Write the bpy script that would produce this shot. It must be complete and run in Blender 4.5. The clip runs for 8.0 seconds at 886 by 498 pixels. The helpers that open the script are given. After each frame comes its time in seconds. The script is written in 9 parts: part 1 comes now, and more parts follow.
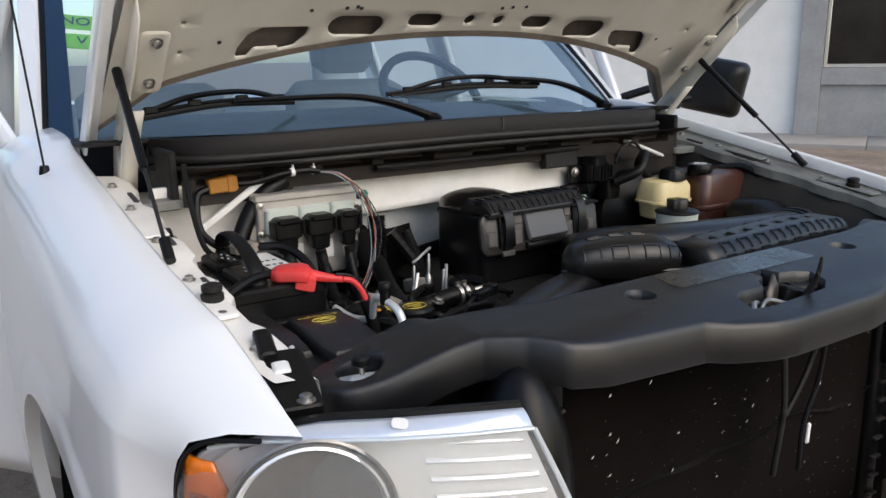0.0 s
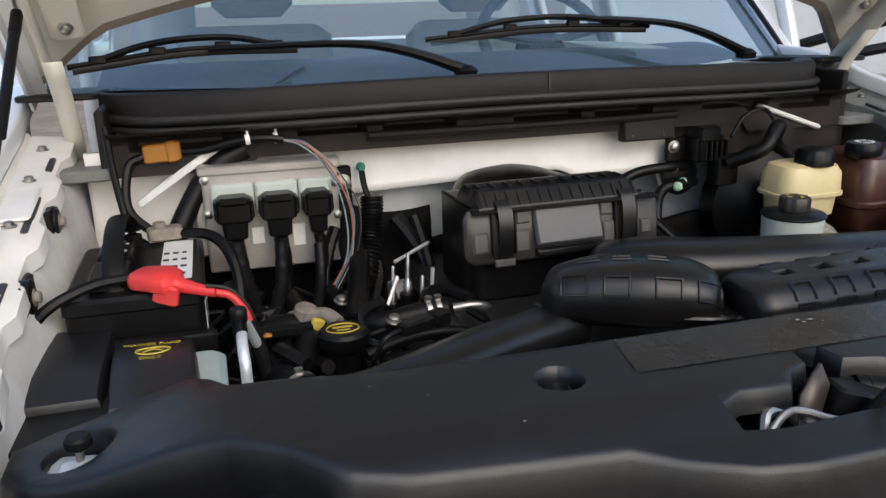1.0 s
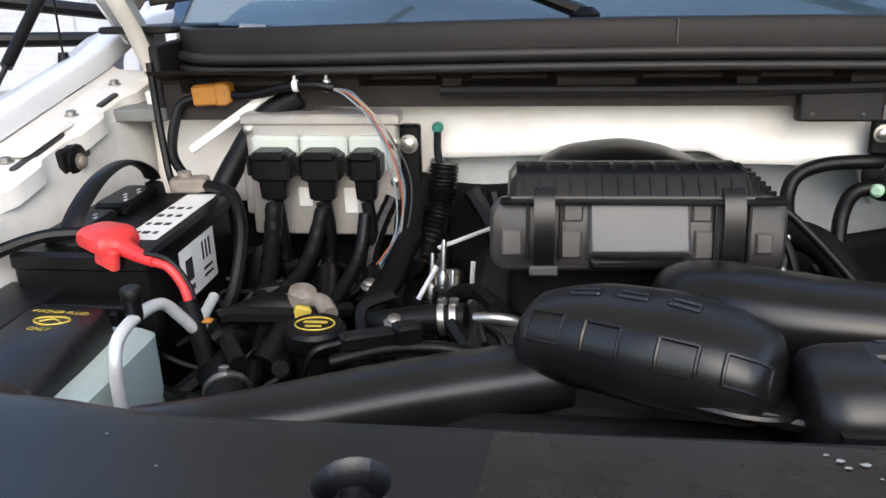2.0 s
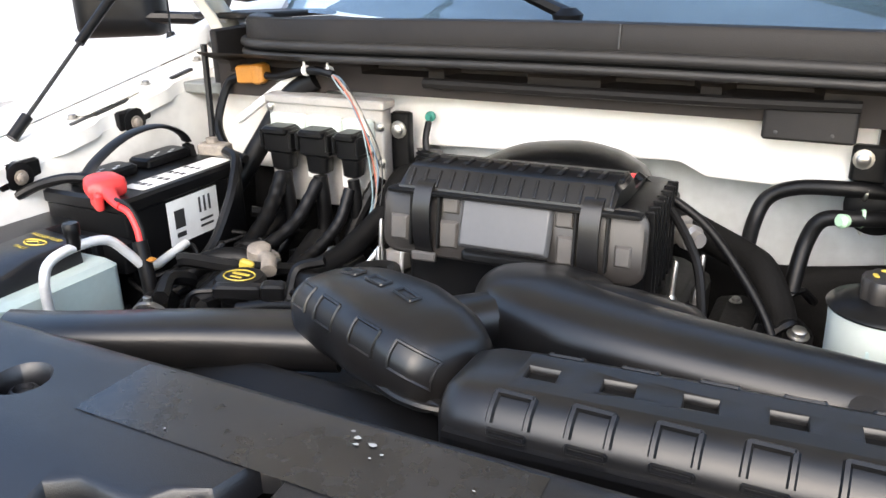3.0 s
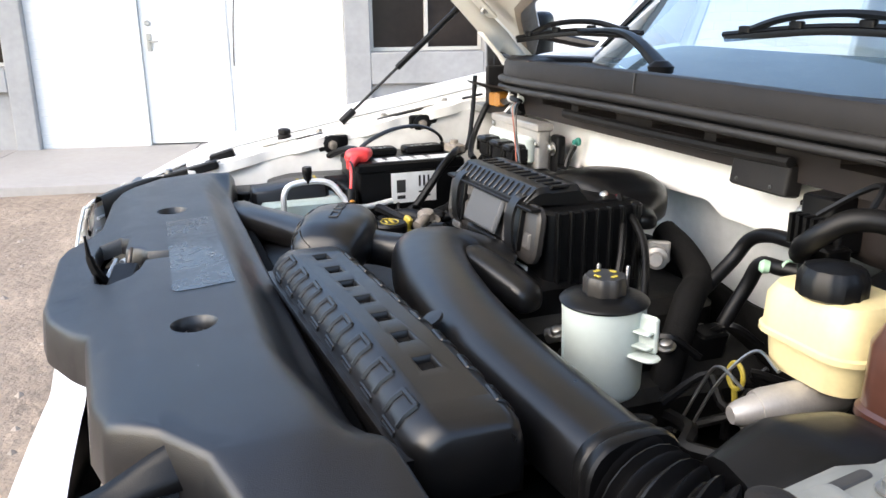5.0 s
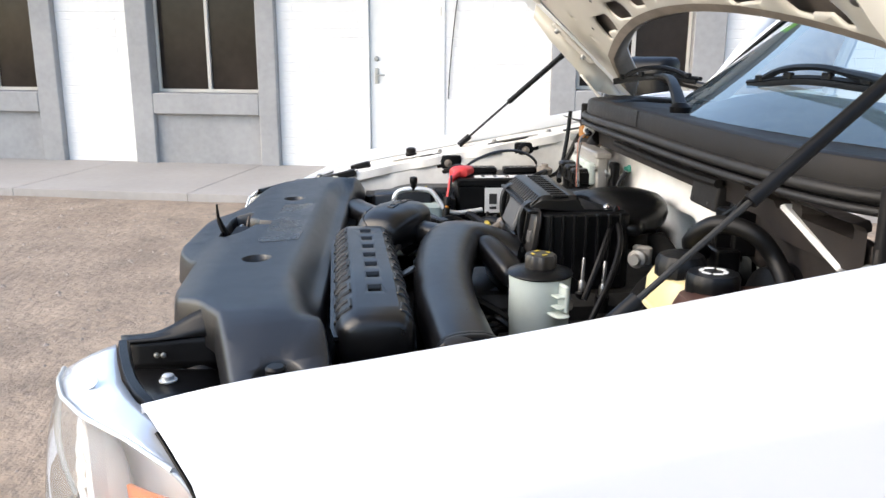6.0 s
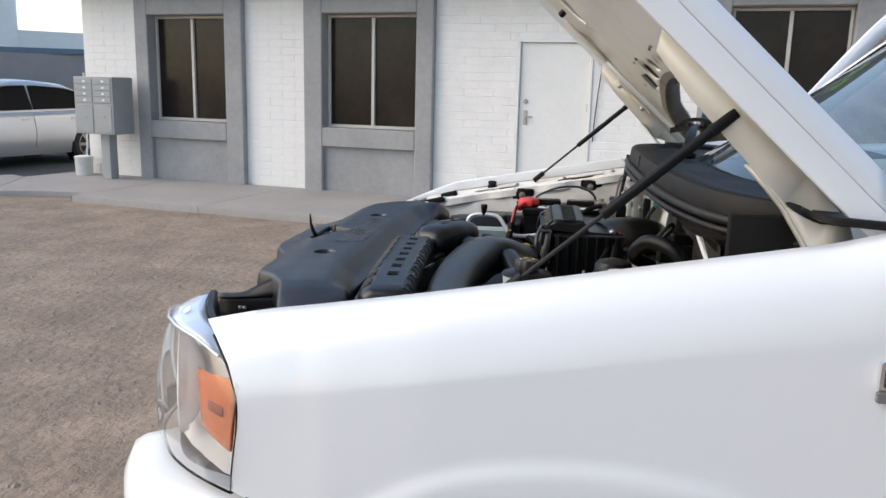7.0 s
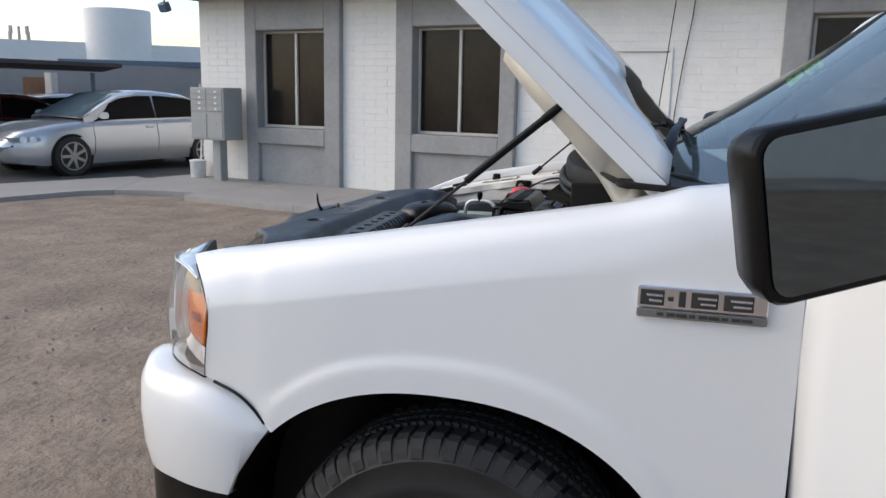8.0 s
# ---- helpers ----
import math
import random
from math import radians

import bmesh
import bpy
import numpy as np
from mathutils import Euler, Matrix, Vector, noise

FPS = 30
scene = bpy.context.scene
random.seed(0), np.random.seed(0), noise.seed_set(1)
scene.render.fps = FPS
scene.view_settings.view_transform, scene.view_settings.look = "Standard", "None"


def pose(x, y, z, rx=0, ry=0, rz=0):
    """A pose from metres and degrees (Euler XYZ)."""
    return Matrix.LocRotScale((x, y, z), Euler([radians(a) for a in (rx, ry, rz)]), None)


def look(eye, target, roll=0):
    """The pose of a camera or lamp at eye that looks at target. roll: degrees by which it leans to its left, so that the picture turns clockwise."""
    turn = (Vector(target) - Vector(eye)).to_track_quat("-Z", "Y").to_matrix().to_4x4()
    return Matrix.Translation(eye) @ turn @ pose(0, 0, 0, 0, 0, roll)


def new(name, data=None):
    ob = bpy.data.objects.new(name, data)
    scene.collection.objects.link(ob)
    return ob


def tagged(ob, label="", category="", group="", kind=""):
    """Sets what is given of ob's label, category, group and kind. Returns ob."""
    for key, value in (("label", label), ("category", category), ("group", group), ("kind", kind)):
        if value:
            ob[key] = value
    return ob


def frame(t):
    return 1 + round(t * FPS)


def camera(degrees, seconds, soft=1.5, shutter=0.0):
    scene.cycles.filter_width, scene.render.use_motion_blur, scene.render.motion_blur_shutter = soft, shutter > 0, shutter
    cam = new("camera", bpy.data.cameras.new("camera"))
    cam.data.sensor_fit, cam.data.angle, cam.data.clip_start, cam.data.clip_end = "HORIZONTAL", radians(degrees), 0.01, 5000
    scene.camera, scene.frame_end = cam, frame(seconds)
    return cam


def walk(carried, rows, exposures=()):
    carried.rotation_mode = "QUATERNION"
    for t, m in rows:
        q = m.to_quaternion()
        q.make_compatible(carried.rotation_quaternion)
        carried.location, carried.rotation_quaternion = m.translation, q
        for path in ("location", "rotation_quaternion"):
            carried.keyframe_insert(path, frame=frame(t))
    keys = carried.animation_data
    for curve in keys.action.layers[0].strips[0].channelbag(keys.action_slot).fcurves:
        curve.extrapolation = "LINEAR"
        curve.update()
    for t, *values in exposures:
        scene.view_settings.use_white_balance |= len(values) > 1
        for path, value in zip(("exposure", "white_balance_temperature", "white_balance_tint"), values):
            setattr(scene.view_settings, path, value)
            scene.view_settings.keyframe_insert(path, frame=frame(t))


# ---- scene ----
cam = camera(57.6, 8.0)

PATH = [
    (0, (-1.175, -0.532, 1.483), (-0.088, 1.083, 1.026), -0.8),
    (0.5, (-0.851, -0.416, 1.481), (0.027, 1.306, 0.968), -1.0),
    (1, (-0.538, -0.355, 1.475), (-0.023, 1.486, 0.886), -1.4),
    (1.5, (-0.304, -0.223, 1.453), (-0.181, 1.661, 0.793), -1.9),
    (1.7, (-0.243, -0.173, 1.442), (-0.25, 1.708, 0.762), -1.7),
    (2.8, (0.273, -0.05, 1.422), (-0.516, 1.655, 0.735), -1.1),
    (3, (0.354, -0.059, 1.453), (-0.51, 1.599, 0.741), -1.3),
    (3.5, (0.532, -0.04, 1.435), (-0.57, 1.479, 0.742), -2.1),
    (4, (0.749, 0.064, 1.415), (-0.675, 1.327, 0.8), -2.3),
    (4.5, (0.964, 0.144, 1.441), (-0.661, 1.14, 0.834), -1.3),
    (4.7, (1.057, 0.199, 1.441), (-0.651, 1.056, 0.851), -1.0),
    (5.8, (1.59, 0.469, 1.464), (-0.331, 0.703, 0.962), 0.1),
    (6, (1.674, 0.528, 1.463), (-0.263, 0.662, 0.984), 0.3),
    (6.5, (1.866, 0.69, 1.468), (-0.087, 0.583, 1.05), 1.1),
    (7, (2.113, 0.827, 1.497), (0.17, 0.56, 1.106), 1.4),
    (7.5, (2.296, 1.055, 1.48), (0.381, 0.64, 1.081), 1.9),
    (8, (2.491, 1.31, 1.485), (0.601, 0.775, 1.112), 1.2),
]
EXPOSURES = [(0, 0.72, 6950, 10), (1.0, 0.82, 6900, 10), (1.7, 1.15, 6700, 10), (3.0, 2.20, 6850, 10), (4.5, 2.15, 6900, 10), (5.8, 1.78, 7100, 10), (6.3, 1.5, 7100, 10), (7.0, 0.95, 7050, 10), (8.0, 0.66, 6900, 10)]
walk(cam, [(t, look(eye, target, roll)) for t, eye, target, roll in PATH], EXPOSURES)

# ---- light: an evening sky, the place lies in soft shade ----
world = bpy.data.worlds.new("evening_sky")
scene.world = world
world.use_nodes = True
sky = world.node_tree.nodes.new("ShaderNodeTexSky")
sky.sky_type, sky.sun_disc = "NISHITA", False
sky.sun_elevation, sky.sun_rotation = radians(36), radians(169)
sky.air_density, sky.dust_density, sky.ozone_density = 1.0, 1.5, 1.6
back = world.node_tree.nodes["Background"]
back.inputs["Strength"].default_value = 0.15
world.node_tree.links.new(sky.outputs["Color"], back.inputs["Color"])
sun = bpy.data.lights.new("sun", "SUN")
sun.energy, sun.angle, sun.color = 0.75, radians(60), (1.0, 0.95, 0.88)
new("sun", sun).matrix_world = look((2.0, -8.4, 8.4), (0, 0, 0))

# ---- materials ----
def mat(name, col, rough=0.5, metal=0.0, var=0.12, vscale=6.0, bump=0.0, bscale=120.0, coat=0.0,
        dust=0.0, dust_col=(0.42, 0.36, 0.29), dscale=14.0, rvar=0.15, spec=0.5, stretch=(1, 1, 1)):
    """Paint, plastic, rubber or metal: a base colour that varies broadly and finely, dust or stains, and fine relief."""
    m = bpy.data.materials.new(name)
    m.use_nodes = True
    nt = m.node_tree
    n, l = nt.nodes, nt.links
    b = n["Principled BSDF"]
    tc = n.new("ShaderNodeTexCoord")
    mp = n.new("ShaderNodeMapping")
    mp.inputs["Scale"].default_value = stretch
    l.new(tc.outputs["Object"], mp.inputs["Vector"])

    def noise_tex(scale, detail=4.0):
        t = n.new("ShaderNodeTexNoise")
        t.inputs["Scale"].default_value, t.inputs["Detail"].default_value = scale, detail
        l.new(mp.outputs["Vector"], t.inputs["Vector"])
        return t

    def ramp(fac, a, b_, ca, cb):
        r = n.new("ShaderNodeValToRGB")
        r.color_ramp.elements[0].position, r.color_ramp.elements[1].position = a, b_
        r.color_ramp.elements[0].color, r.color_ramp.elements[1].color = (*ca, 1), (*cb, 1)
        l.new(fac, r.inputs["Fac"])
        return r.outputs["Color"]

    big, fine = noise_tex(vscale), noise_tex(vscale * 9)
    lo = tuple(c * (1 - var) for c in col)
    hi = tuple(min(1, c * (1 + var)) for c in col)
    add = n.new("ShaderNodeMath")
    add.operation = "MULTIPLY_ADD"
    add.inputs[1].default_value = 0.4
    l.new(fine.outputs["Fac"], add.inputs[0])
    half = n.new("ShaderNodeMath")
    half.operation = "MULTIPLY"
    half.inputs[1].default_value = 0.6
    l.new(big.outputs["Fac"], half.inputs[0])
    l.new(half.outputs[0], add.inputs[2])
    colour = ramp(add.outputs[0], 0.32, 0.68, lo, hi)
    if dust:
        d = noise_tex(dscale, 7.0)
        mix = n.new("ShaderNodeMix")
        mix.data_type = "RGBA"
        amount = ramp(d.outputs["Fac"], 0.45, 0.75, (0, 0, 0), (dust, dust, dust))
        l.new(amount, mix.inputs["Factor"])
        l.new(colour, mix.inputs["A"])
        mix.inputs["B"].default_value = (*dust_col, 1)
        colour = mix.outputs["Result"]
    l.new(colour, b.inputs["Base Color"])
    r = max(0.03, rough)
    l.new(ramp(add.outputs[0], 0.3, 0.7, (r * (1 - rvar),) * 3, (min(1, r * (1 + rvar)),) * 3), b.inputs["Roughness"])
    b.inputs["Metallic"].default_value = metal
    b.inputs["Coat Weight"].default_value = coat
    b.inputs["Coat Roughness"].default_value = 0.06
    b.inputs["Specular IOR Level"].default_value = spec
    if bump:
        t = noise_tex(bscale, 3.0)
        bp = n.new("ShaderNodeBump")
        bp.inputs["Strength"].default_value, bp.inputs["Distance"].default_value = bump, 0.002
        l.new(t.outputs["Fac"], bp.inputs["Height"])
        l.new(bp.outputs["Normal"], b.inputs["Normal"])
    return m


def glass(name, col, rough=0.02, ior=1.45, trans=1.0):
    m = mat(name, col, rough, var=0.02)
    b = m.node_tree.nodes["Principled BSDF"]
    b.inputs["Transmission Weight"].default_value, b.inputs["IOR"].default_value = trans, ior
    return m


def pane(name, tint, gloss=0.08, haze=0.0, haze_col=(0.85, 0.86, 0.86)):
    """Thin window glass: mostly clear, glossier at grazing angles."""
    m = bpy.data.materials.new(name)
    m.use_nodes = True
    n, l = m.node_tree.nodes, m.node_tree.links
    n.remove(n["Principled BSDF"])
    clear, gl, mx, fr = (n.new("ShaderNodeBsdf" + k) if k in ("Transparent", "Glossy") else n.new("ShaderNode" + k) for k in ("Transparent", "Glossy", "MixShader", "Fresnel"))
    clear.inputs["Color"].default_value = (*tint, 1)
    gl.inputs["Roughness"].default_value = 0.015
    fr.inputs["IOR"].default_value = 1.4 + gloss
    l.new(fr.outputs[0], mx.inputs["Fac"])
    body = clear
    if haze:
        veil, body = n.new("ShaderNodeBsdfTranslucent"), n.new("ShaderNodeMixShader")
        milk, both = n.new("ShaderNodeBsdfDiffuse"), n.new("ShaderNodeMixShader")
        for k in (veil, milk):
            k.inputs["Color"].default_value = (*haze_col, 1)
        l.new(milk.outputs[0], both.inputs[1])
        l.new(veil.outputs[0], both.inputs[2])
        body.inputs["Fac"].default_value = haze
        l.new(clear.outputs[0], body.inputs[1])
        l.new(both.outputs[0], body.inputs[2])
    l.new(body.outputs[0], mx.inputs[1])
    l.new(gl.outputs[0], mx.inputs[2])
    l.new(mx.outputs[0], n["Material Output"].inputs["Surface"])
    return m


M_WHITE = mat("white_car_paint", (0.80, 0.81, 0.82), 0.30, var=0.0, vscale=1.5, coat=0.7, rvar=0.0)
M_WHITE.node_tree.nodes["Principled BSDF"].inputs["Coat Roughness"].default_value = 0.12
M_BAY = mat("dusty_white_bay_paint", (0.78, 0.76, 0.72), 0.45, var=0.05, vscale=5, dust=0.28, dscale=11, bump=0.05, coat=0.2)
M_LEDGE = mat("shaded_grey_ledge", (0.16, 0.165, 0.155), 0.5, var=0.2, vscale=7, dust=0.45, dscale=11, dust_col=(0.06, 0.054, 0.048), bump=0.1)
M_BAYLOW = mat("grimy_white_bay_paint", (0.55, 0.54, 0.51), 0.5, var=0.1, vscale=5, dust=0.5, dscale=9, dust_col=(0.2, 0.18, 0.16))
M_HOODIN = mat("cream_undercoat", (0.60, 0.57, 0.50), 0.45, var=0.05, vscale=4, dust=0.25, dscale=7, coat=0.25)
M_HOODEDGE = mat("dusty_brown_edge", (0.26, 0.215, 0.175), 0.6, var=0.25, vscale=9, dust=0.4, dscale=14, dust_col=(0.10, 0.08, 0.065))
M_CAVITY = mat("dusty_brown_with_shade", (0.13, 0.11, 0.095), 0.7, var=0.35, vscale=7, dust=0.5, dscale=9, dust_col=(0.05, 0.04, 0.035))
M_BLACK = mat("black_moulded_plastic", (0.0035, 0.0036, 0.004), 0.34, spec=0.24, var=0.25, vscale=7, dust=0.02, dscale=10, bump=0.12, bscale=700, dust_col=(0.13, 0.115, 0.10))
M_COVER = mat("black_cover_plastic", (0.0052, 0.0055, 0.0070), 0.36, spec=0.58, var=0.2, vscale=3, dust=0.012, dscale=6, bump=0.18, bscale=900, dust_col=(0.13, 0.115, 0.10))
M_PLATE = mat("grey_worn_plastic", (0.062, 0.057, 0.053), 0.5, var=0.15, vscale=20, dust=0.25, dscale=25, bump=0.1, bscale=600, dust_col=(0.17, 0.15, 0.13))
M_INTAKE = mat("satin_black_duct", (0.0045, 0.0046, 0.0052), 0.32, spec=0.46, var=0.2, vscale=6, dust=0.025, dscale=8, dust_col=(0.30, 0.24, 0.18), bump=0.03, bscale=500)
M_RUBBER = mat("black_rubber", (0.0032, 0.0032, 0.0036), 0.42, spec=0.22, var=0.2, vscale=18, dust=0.02, dscale=20, dust_col=(0.12, 0.105, 0.09))
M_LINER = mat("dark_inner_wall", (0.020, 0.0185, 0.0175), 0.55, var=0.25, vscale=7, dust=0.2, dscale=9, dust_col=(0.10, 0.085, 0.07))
M_DARK = mat("grimy_dark_metal", (0.005, 0.0047, 0.0044), 0.6, var=0.4, vscale=18, dust=0.06, dscale=22, dust_col=(0.12, 0.10, 0.08), bump=0.3, bscale=90)
M_SEAL = mat("weathered_seal_rubber", (0.020, 0.019, 0.0188), 0.5, spec=0.28, var=0.2, vscale=12, dust=0.08, dscale=14, dust_col=(0.10, 0.09, 0.08))
M_COWL = mat("faded_cowl_plastic", (0.014, 0.0128, 0.0124), 0.52, spec=0.18, var=0.2, vscale=8, dust=0.06, dscale=8, bump=0.15, bscale=500, dust_col=(0.07, 0.06, 0.052))
M_PLENUM = mat("brown_grey_plenum", (0.017, 0.0132, 0.0118), 0.6, spec=0.25, var=0.25, vscale=8, dust=0.16, dscale=9, dust_col=(0.10, 0.078, 0.06))
M_FIN = mat("near_black", (0.003, 0.003, 0.003), 0.8, var=0.3, vscale=15, spec=0.06)
M_CORE = mat("brown_black_fins", (0.006, 0.0042, 0.0036), 0.7, var=0.6, vscale=30, spec=0.12, stretch=(1, 1, 5))
M_FLOCK = mat("black_felt_duct", (0.0045, 0.0042, 0.004), 0.8, var=0.25, vscale=25, spec=0.15, bump=0.3, bscale=300)
M_PANEL = mat("black_box_panel", (0.020, 0.0178, 0.0165), 0.42, var=0.3, vscale=14, dust=0.16, dscale=15, dust_col=(0.11, 0.095, 0.085))
M_GREYPLATE = mat("smooth_grey_plate", (0.060, 0.060, 0.062), 0.4, var=0.1, vscale=14)
M_ZINC = mat("pale_zinc", (0.62, 0.66, 0.68), 0.4, metal=0.5, var=0.1, vscale=30)
M_GRIME = mat("grimy_firewall_paint", (0.60, 0.62, 0.61), 0.5, var=0.12, vscale=6, dust=0.3, dscale=8, dust_col=(0.16, 0.15, 0.14))
M_CHROME = mat("chrome", (0.85, 0.86, 0.88), 0.08, metal=1.0, var=0.02)
M_STEEL = mat("zinc_steel", (0.42, 0.41, 0.39), 0.38, metal=1.0, var=0.15, vscale=40)
M_ALU = mat("cast_aluminium", (0.42, 0.40, 0.375), 0.45, metal=0.55, var=0.1, vscale=25, dust=0.3, dscale=20, bump=0.15, bscale=300)
M_RED = mat("red_vinyl", (0.62, 0.035, 0.035), 0.42, var=0.12, vscale=15, dust=0.1)
M_YELLOW = mat("yellow_print", (0.46, 0.35, 0.05), 0.5, var=0.1, vscale=40)
M_ORANGE = mat("amber_connector", (0.33, 0.135, 0.016), 0.45, var=0.15, vscale=30)
M_LABEL = mat("white_label", (0.72, 0.72, 0.70), 0.5, var=0.06, vscale=30, dust=0.2)
M_INK = mat("black_ink", (0.03, 0.03, 0.03), 0.5)
M_MILKY = mat("milky_plastic", (0.47, 0.52, 0.48), 0.38, var=0.05, vscale=12, dust=0.2, dscale=16, dust_col=(0.5, 0.47, 0.38))
M_MILKY.node_tree.nodes["Principled BSDF"].inputs["Subsurface Weight"].default_value = 0.3
M_MILKY.node_tree.nodes["Principled BSDF"].inputs["Subsurface Radius"].default_value = (0.01, 0.01, 0.01)
M_FLUID = mat("pale_blue_fluid_plastic", (0.42, 0.52, 0.50), 0.4, var=0.06, vscale=12, dust=0.2)
M_CREAM = mat("yellowed_plastic", (0.60, 0.50, 0.27), 0.4, var=0.1, vscale=14, dust=0.15)
M_BROWN = mat("brown_stained_tank", (0.055, 0.021, 0.014), 0.32, var=0.3, vscale=9, coat=0.2)
M_GREEN = mat("green_paint_mark", (0.02, 0.17, 0.13), 0.5)
M_MINT = mat("pale_green_clip", (0.34, 0.52, 0.36), 0.5)
M_AMBER = mat("amber_lens", (0.85, 0.20, 0.01), 0.25, var=0.08, vscale=60, coat=0.6)
M_REFLECT = mat("headlight_reflector", (0.93, 0.93, 0.93), 0.24, metal=0.05, var=0.05, vscale=30)
M_LENS = pane("clear_headlight_lens", (0.96, 0.97, 0.97), 0.2, haze=0.21)
M_LENSRIM = mat("clear_lens_edge", (0.62, 0.66, 0.68), 0.15, metal=0.3, var=0.05)
M_BEZEL = mat("bright_headlight_bezel", (0.74, 0.79, 0.86), 0.12, metal=0.45, var=0.03, vscale=12)
M_DARKCHROME = mat("dark_headlight_trim", (0.22, 0.22, 0.22), 0.2, metal=0.4, var=0.1)
M_DARKAMBER = mat("dark_amber", (0.35, 0.07, 0.01), 0.4)
M_BRIGHT = mat("bright_aluminium", (0.78, 0.79, 0.79), 0.32, metal=0.45, var=0.08, vscale=30)
M_ORANGEWALL = mat("orange_light_wall_paint", (0.30, 0.15, 0.08), 0.8, var=0.25, vscale=2)
# pale blue haze stands in for sky reflected in the windscreen
M_SCREEN = pane("windscreen_glass", (0.74, 0.90, 0.96), 0.9, haze=0.17, haze_col=(0.40, 0.66, 0.86))
# black edge band; the blue base colour is the sky's reflection, painted in
M_FRIT = mat("frit_with_blue_reflection", (0.003, 0.019, 0.048), 0.04, var=0.0, coat=1.0)
M_DOORGLASS = pane("door_glass", (0.78, 0.85, 0.85), 0.12)
M_TYRE = mat("tyre_rubber", (0.016, 0.016, 0.017), 0.65, var=0.2, vscale=20, dust=0.12, dscale=9, dust_col=(0.16, 0.14, 0.12))
M_MIRROR = mat("mirror_glass", (0.15, 0.18, 0.20), 0.03, metal=1.0, var=0.01)
M_SEAT = mat("grey_seat_cloth", (0.30, 0.29, 0.27), 0.85, var=0.15, vscale=25, bump=0.3, bscale=400)
M_DASH = mat("dark_dashboard", (0.03, 0.035, 0.05), 0.55, var=0.1)
M_PAPER = mat("pale_paper", (0.70, 0.78, 0.76), 0.6)
M_LIME = mat("fluorescent_sticker", (0.36, 0.98, 0.06), 0.5)
M_STUCCO = mat("grey_stucco", (0.325, 0.32, 0.316), 0.88, var=0.16, vscale=1.6, dust=0.45, dscale=2.2, dust_col=(0.37, 0.36, 0.345), bump=0.8, bscale=70)
M_BLOCK = mat("white_painted_block", (0.82, 0.80, 0.77), 0.75, var=0.05, vscale=3, dust=0.12, dscale=4, dust_col=(0.5, 0.46, 0.4), bump=0.5, bscale=60)
M_DOOR = mat("white_painted_door", (0.78, 0.77, 0.74), 0.45, var=0.03, vscale=2, dust=0.05)
M_FRAME = mat("pale_window_frame", (0.55, 0.52, 0.47), 0.45, var=0.06)
M_DUSKGLASS = mat("dark_tinted_window", (0.020, 0.0155, 0.013), 0.16, spec=0.22, var=0.3, vscale=1.2, dust=0.15, dscale=1.6, dust_col=(0.10, 0.075, 0.06), bump=1.0, bscale=4.5)
M_DUSKGLASS.node_tree.nodes["Bump"].inputs["Distance"].default_value = 0.0016
M_CONCRETE = mat("pavement_concrete", (0.33, 0.31, 0.29), 0.85, var=0.12, vscale=1.5, dust=0.3, dscale=3, dust_col=(0.28, 0.25, 0.22), bump=0.4, bscale=90)
M_ASPHALT = mat("asphalt", (0.045, 0.045, 0.047), 0.85, var=0.25, vscale=3, dust=0.3, dscale=2, dust_col=(0.14, 0.13, 0.12), bump=0.5, bscale=120)
M_DIRT = mat("dry_gravelly_dirt", (0.28, 0.215, 0.160), 0.95, var=0.38, vscale=2.6, dust=0.65, dust_col=(0.155, 0.115, 0.085), dscale=1.1, bump=0.9, bscale=16)


def dirt_relief(m):
    """Grit and faint tyre marks pressed into the dirt."""
    n, l = m.node_tree.nodes, m.node_tree.links
    tc = next(k for k in n if k.type == "TEX_COORD")
    b = n["Principled BSDF"]
    coarse = next(k for k in n if k.type == "BUMP")
    coarse.inputs["Distance"].default_value = 0.026
    grit = n.new("ShaderNodeTexNoise")
    grit.inputs["Scale"].default_value, grit.inputs["Detail"].default_value = 75.0, 8.0
    l.new(tc.outputs["Object"], grit.inputs["Vector"])
    b1 = n.new("ShaderNodeBump")
    b1.inputs["Strength"].default_value, b1.inputs["Distance"].default_value = 0.7, 0.010
    l.new(grit.outputs["Fac"], b1.inputs["Height"])
    l.new(coarse.outputs["Normal"], b1.inputs["Normal"])
    mp = n.new("ShaderNodeMapping")
    mp.inputs["Rotation"].default_value = (0, 0, radians(38))
    l.new(tc.outputs["Object"], mp.inputs["Vector"])
    wave = n.new("ShaderNodeTexWave")
    wave.inputs["Scale"].default_value, wave.inputs["Distortion"].default_value, wave.inputs["Detail"].default_value = 5.5, 2.5, 3.0
    l.new(mp.outputs["Vector"], wave.inputs["Vector"])
    lane = n.new("ShaderNodeTexNoise")
    lane.inputs["Scale"].default_value = 0.8
    l.new(mp.outputs["Vector"], lane.inputs["Vector"])
    rp = n.new("ShaderNodeValToRGB")
    rp.color_ramp.elements[0].position, rp.color_ramp.elements[1].position = 0.52, 0.66
    l.new(lane.outputs["Fac"], rp.inputs["Fac"])
    mul = n.new("ShaderNodeMath")
    mul.operation = "MULTIPLY"
    l.new(wave.outputs["Fac"], mul.inputs[0])
    l.new(rp.outputs["Color"], mul.inputs[1])
    b2 = n.new("ShaderNodeBump")
    b2.inputs["Strength"].default_value, b2.inputs["Distance"].default_value = 0.10, 0.006
    l.new(mul.outputs[0], b2.inputs["Height"])
    l.new(b1.outputs["Normal"], b2.inputs["Normal"])
    l.new(b2.outputs["Normal"], b.inputs["Normal"])


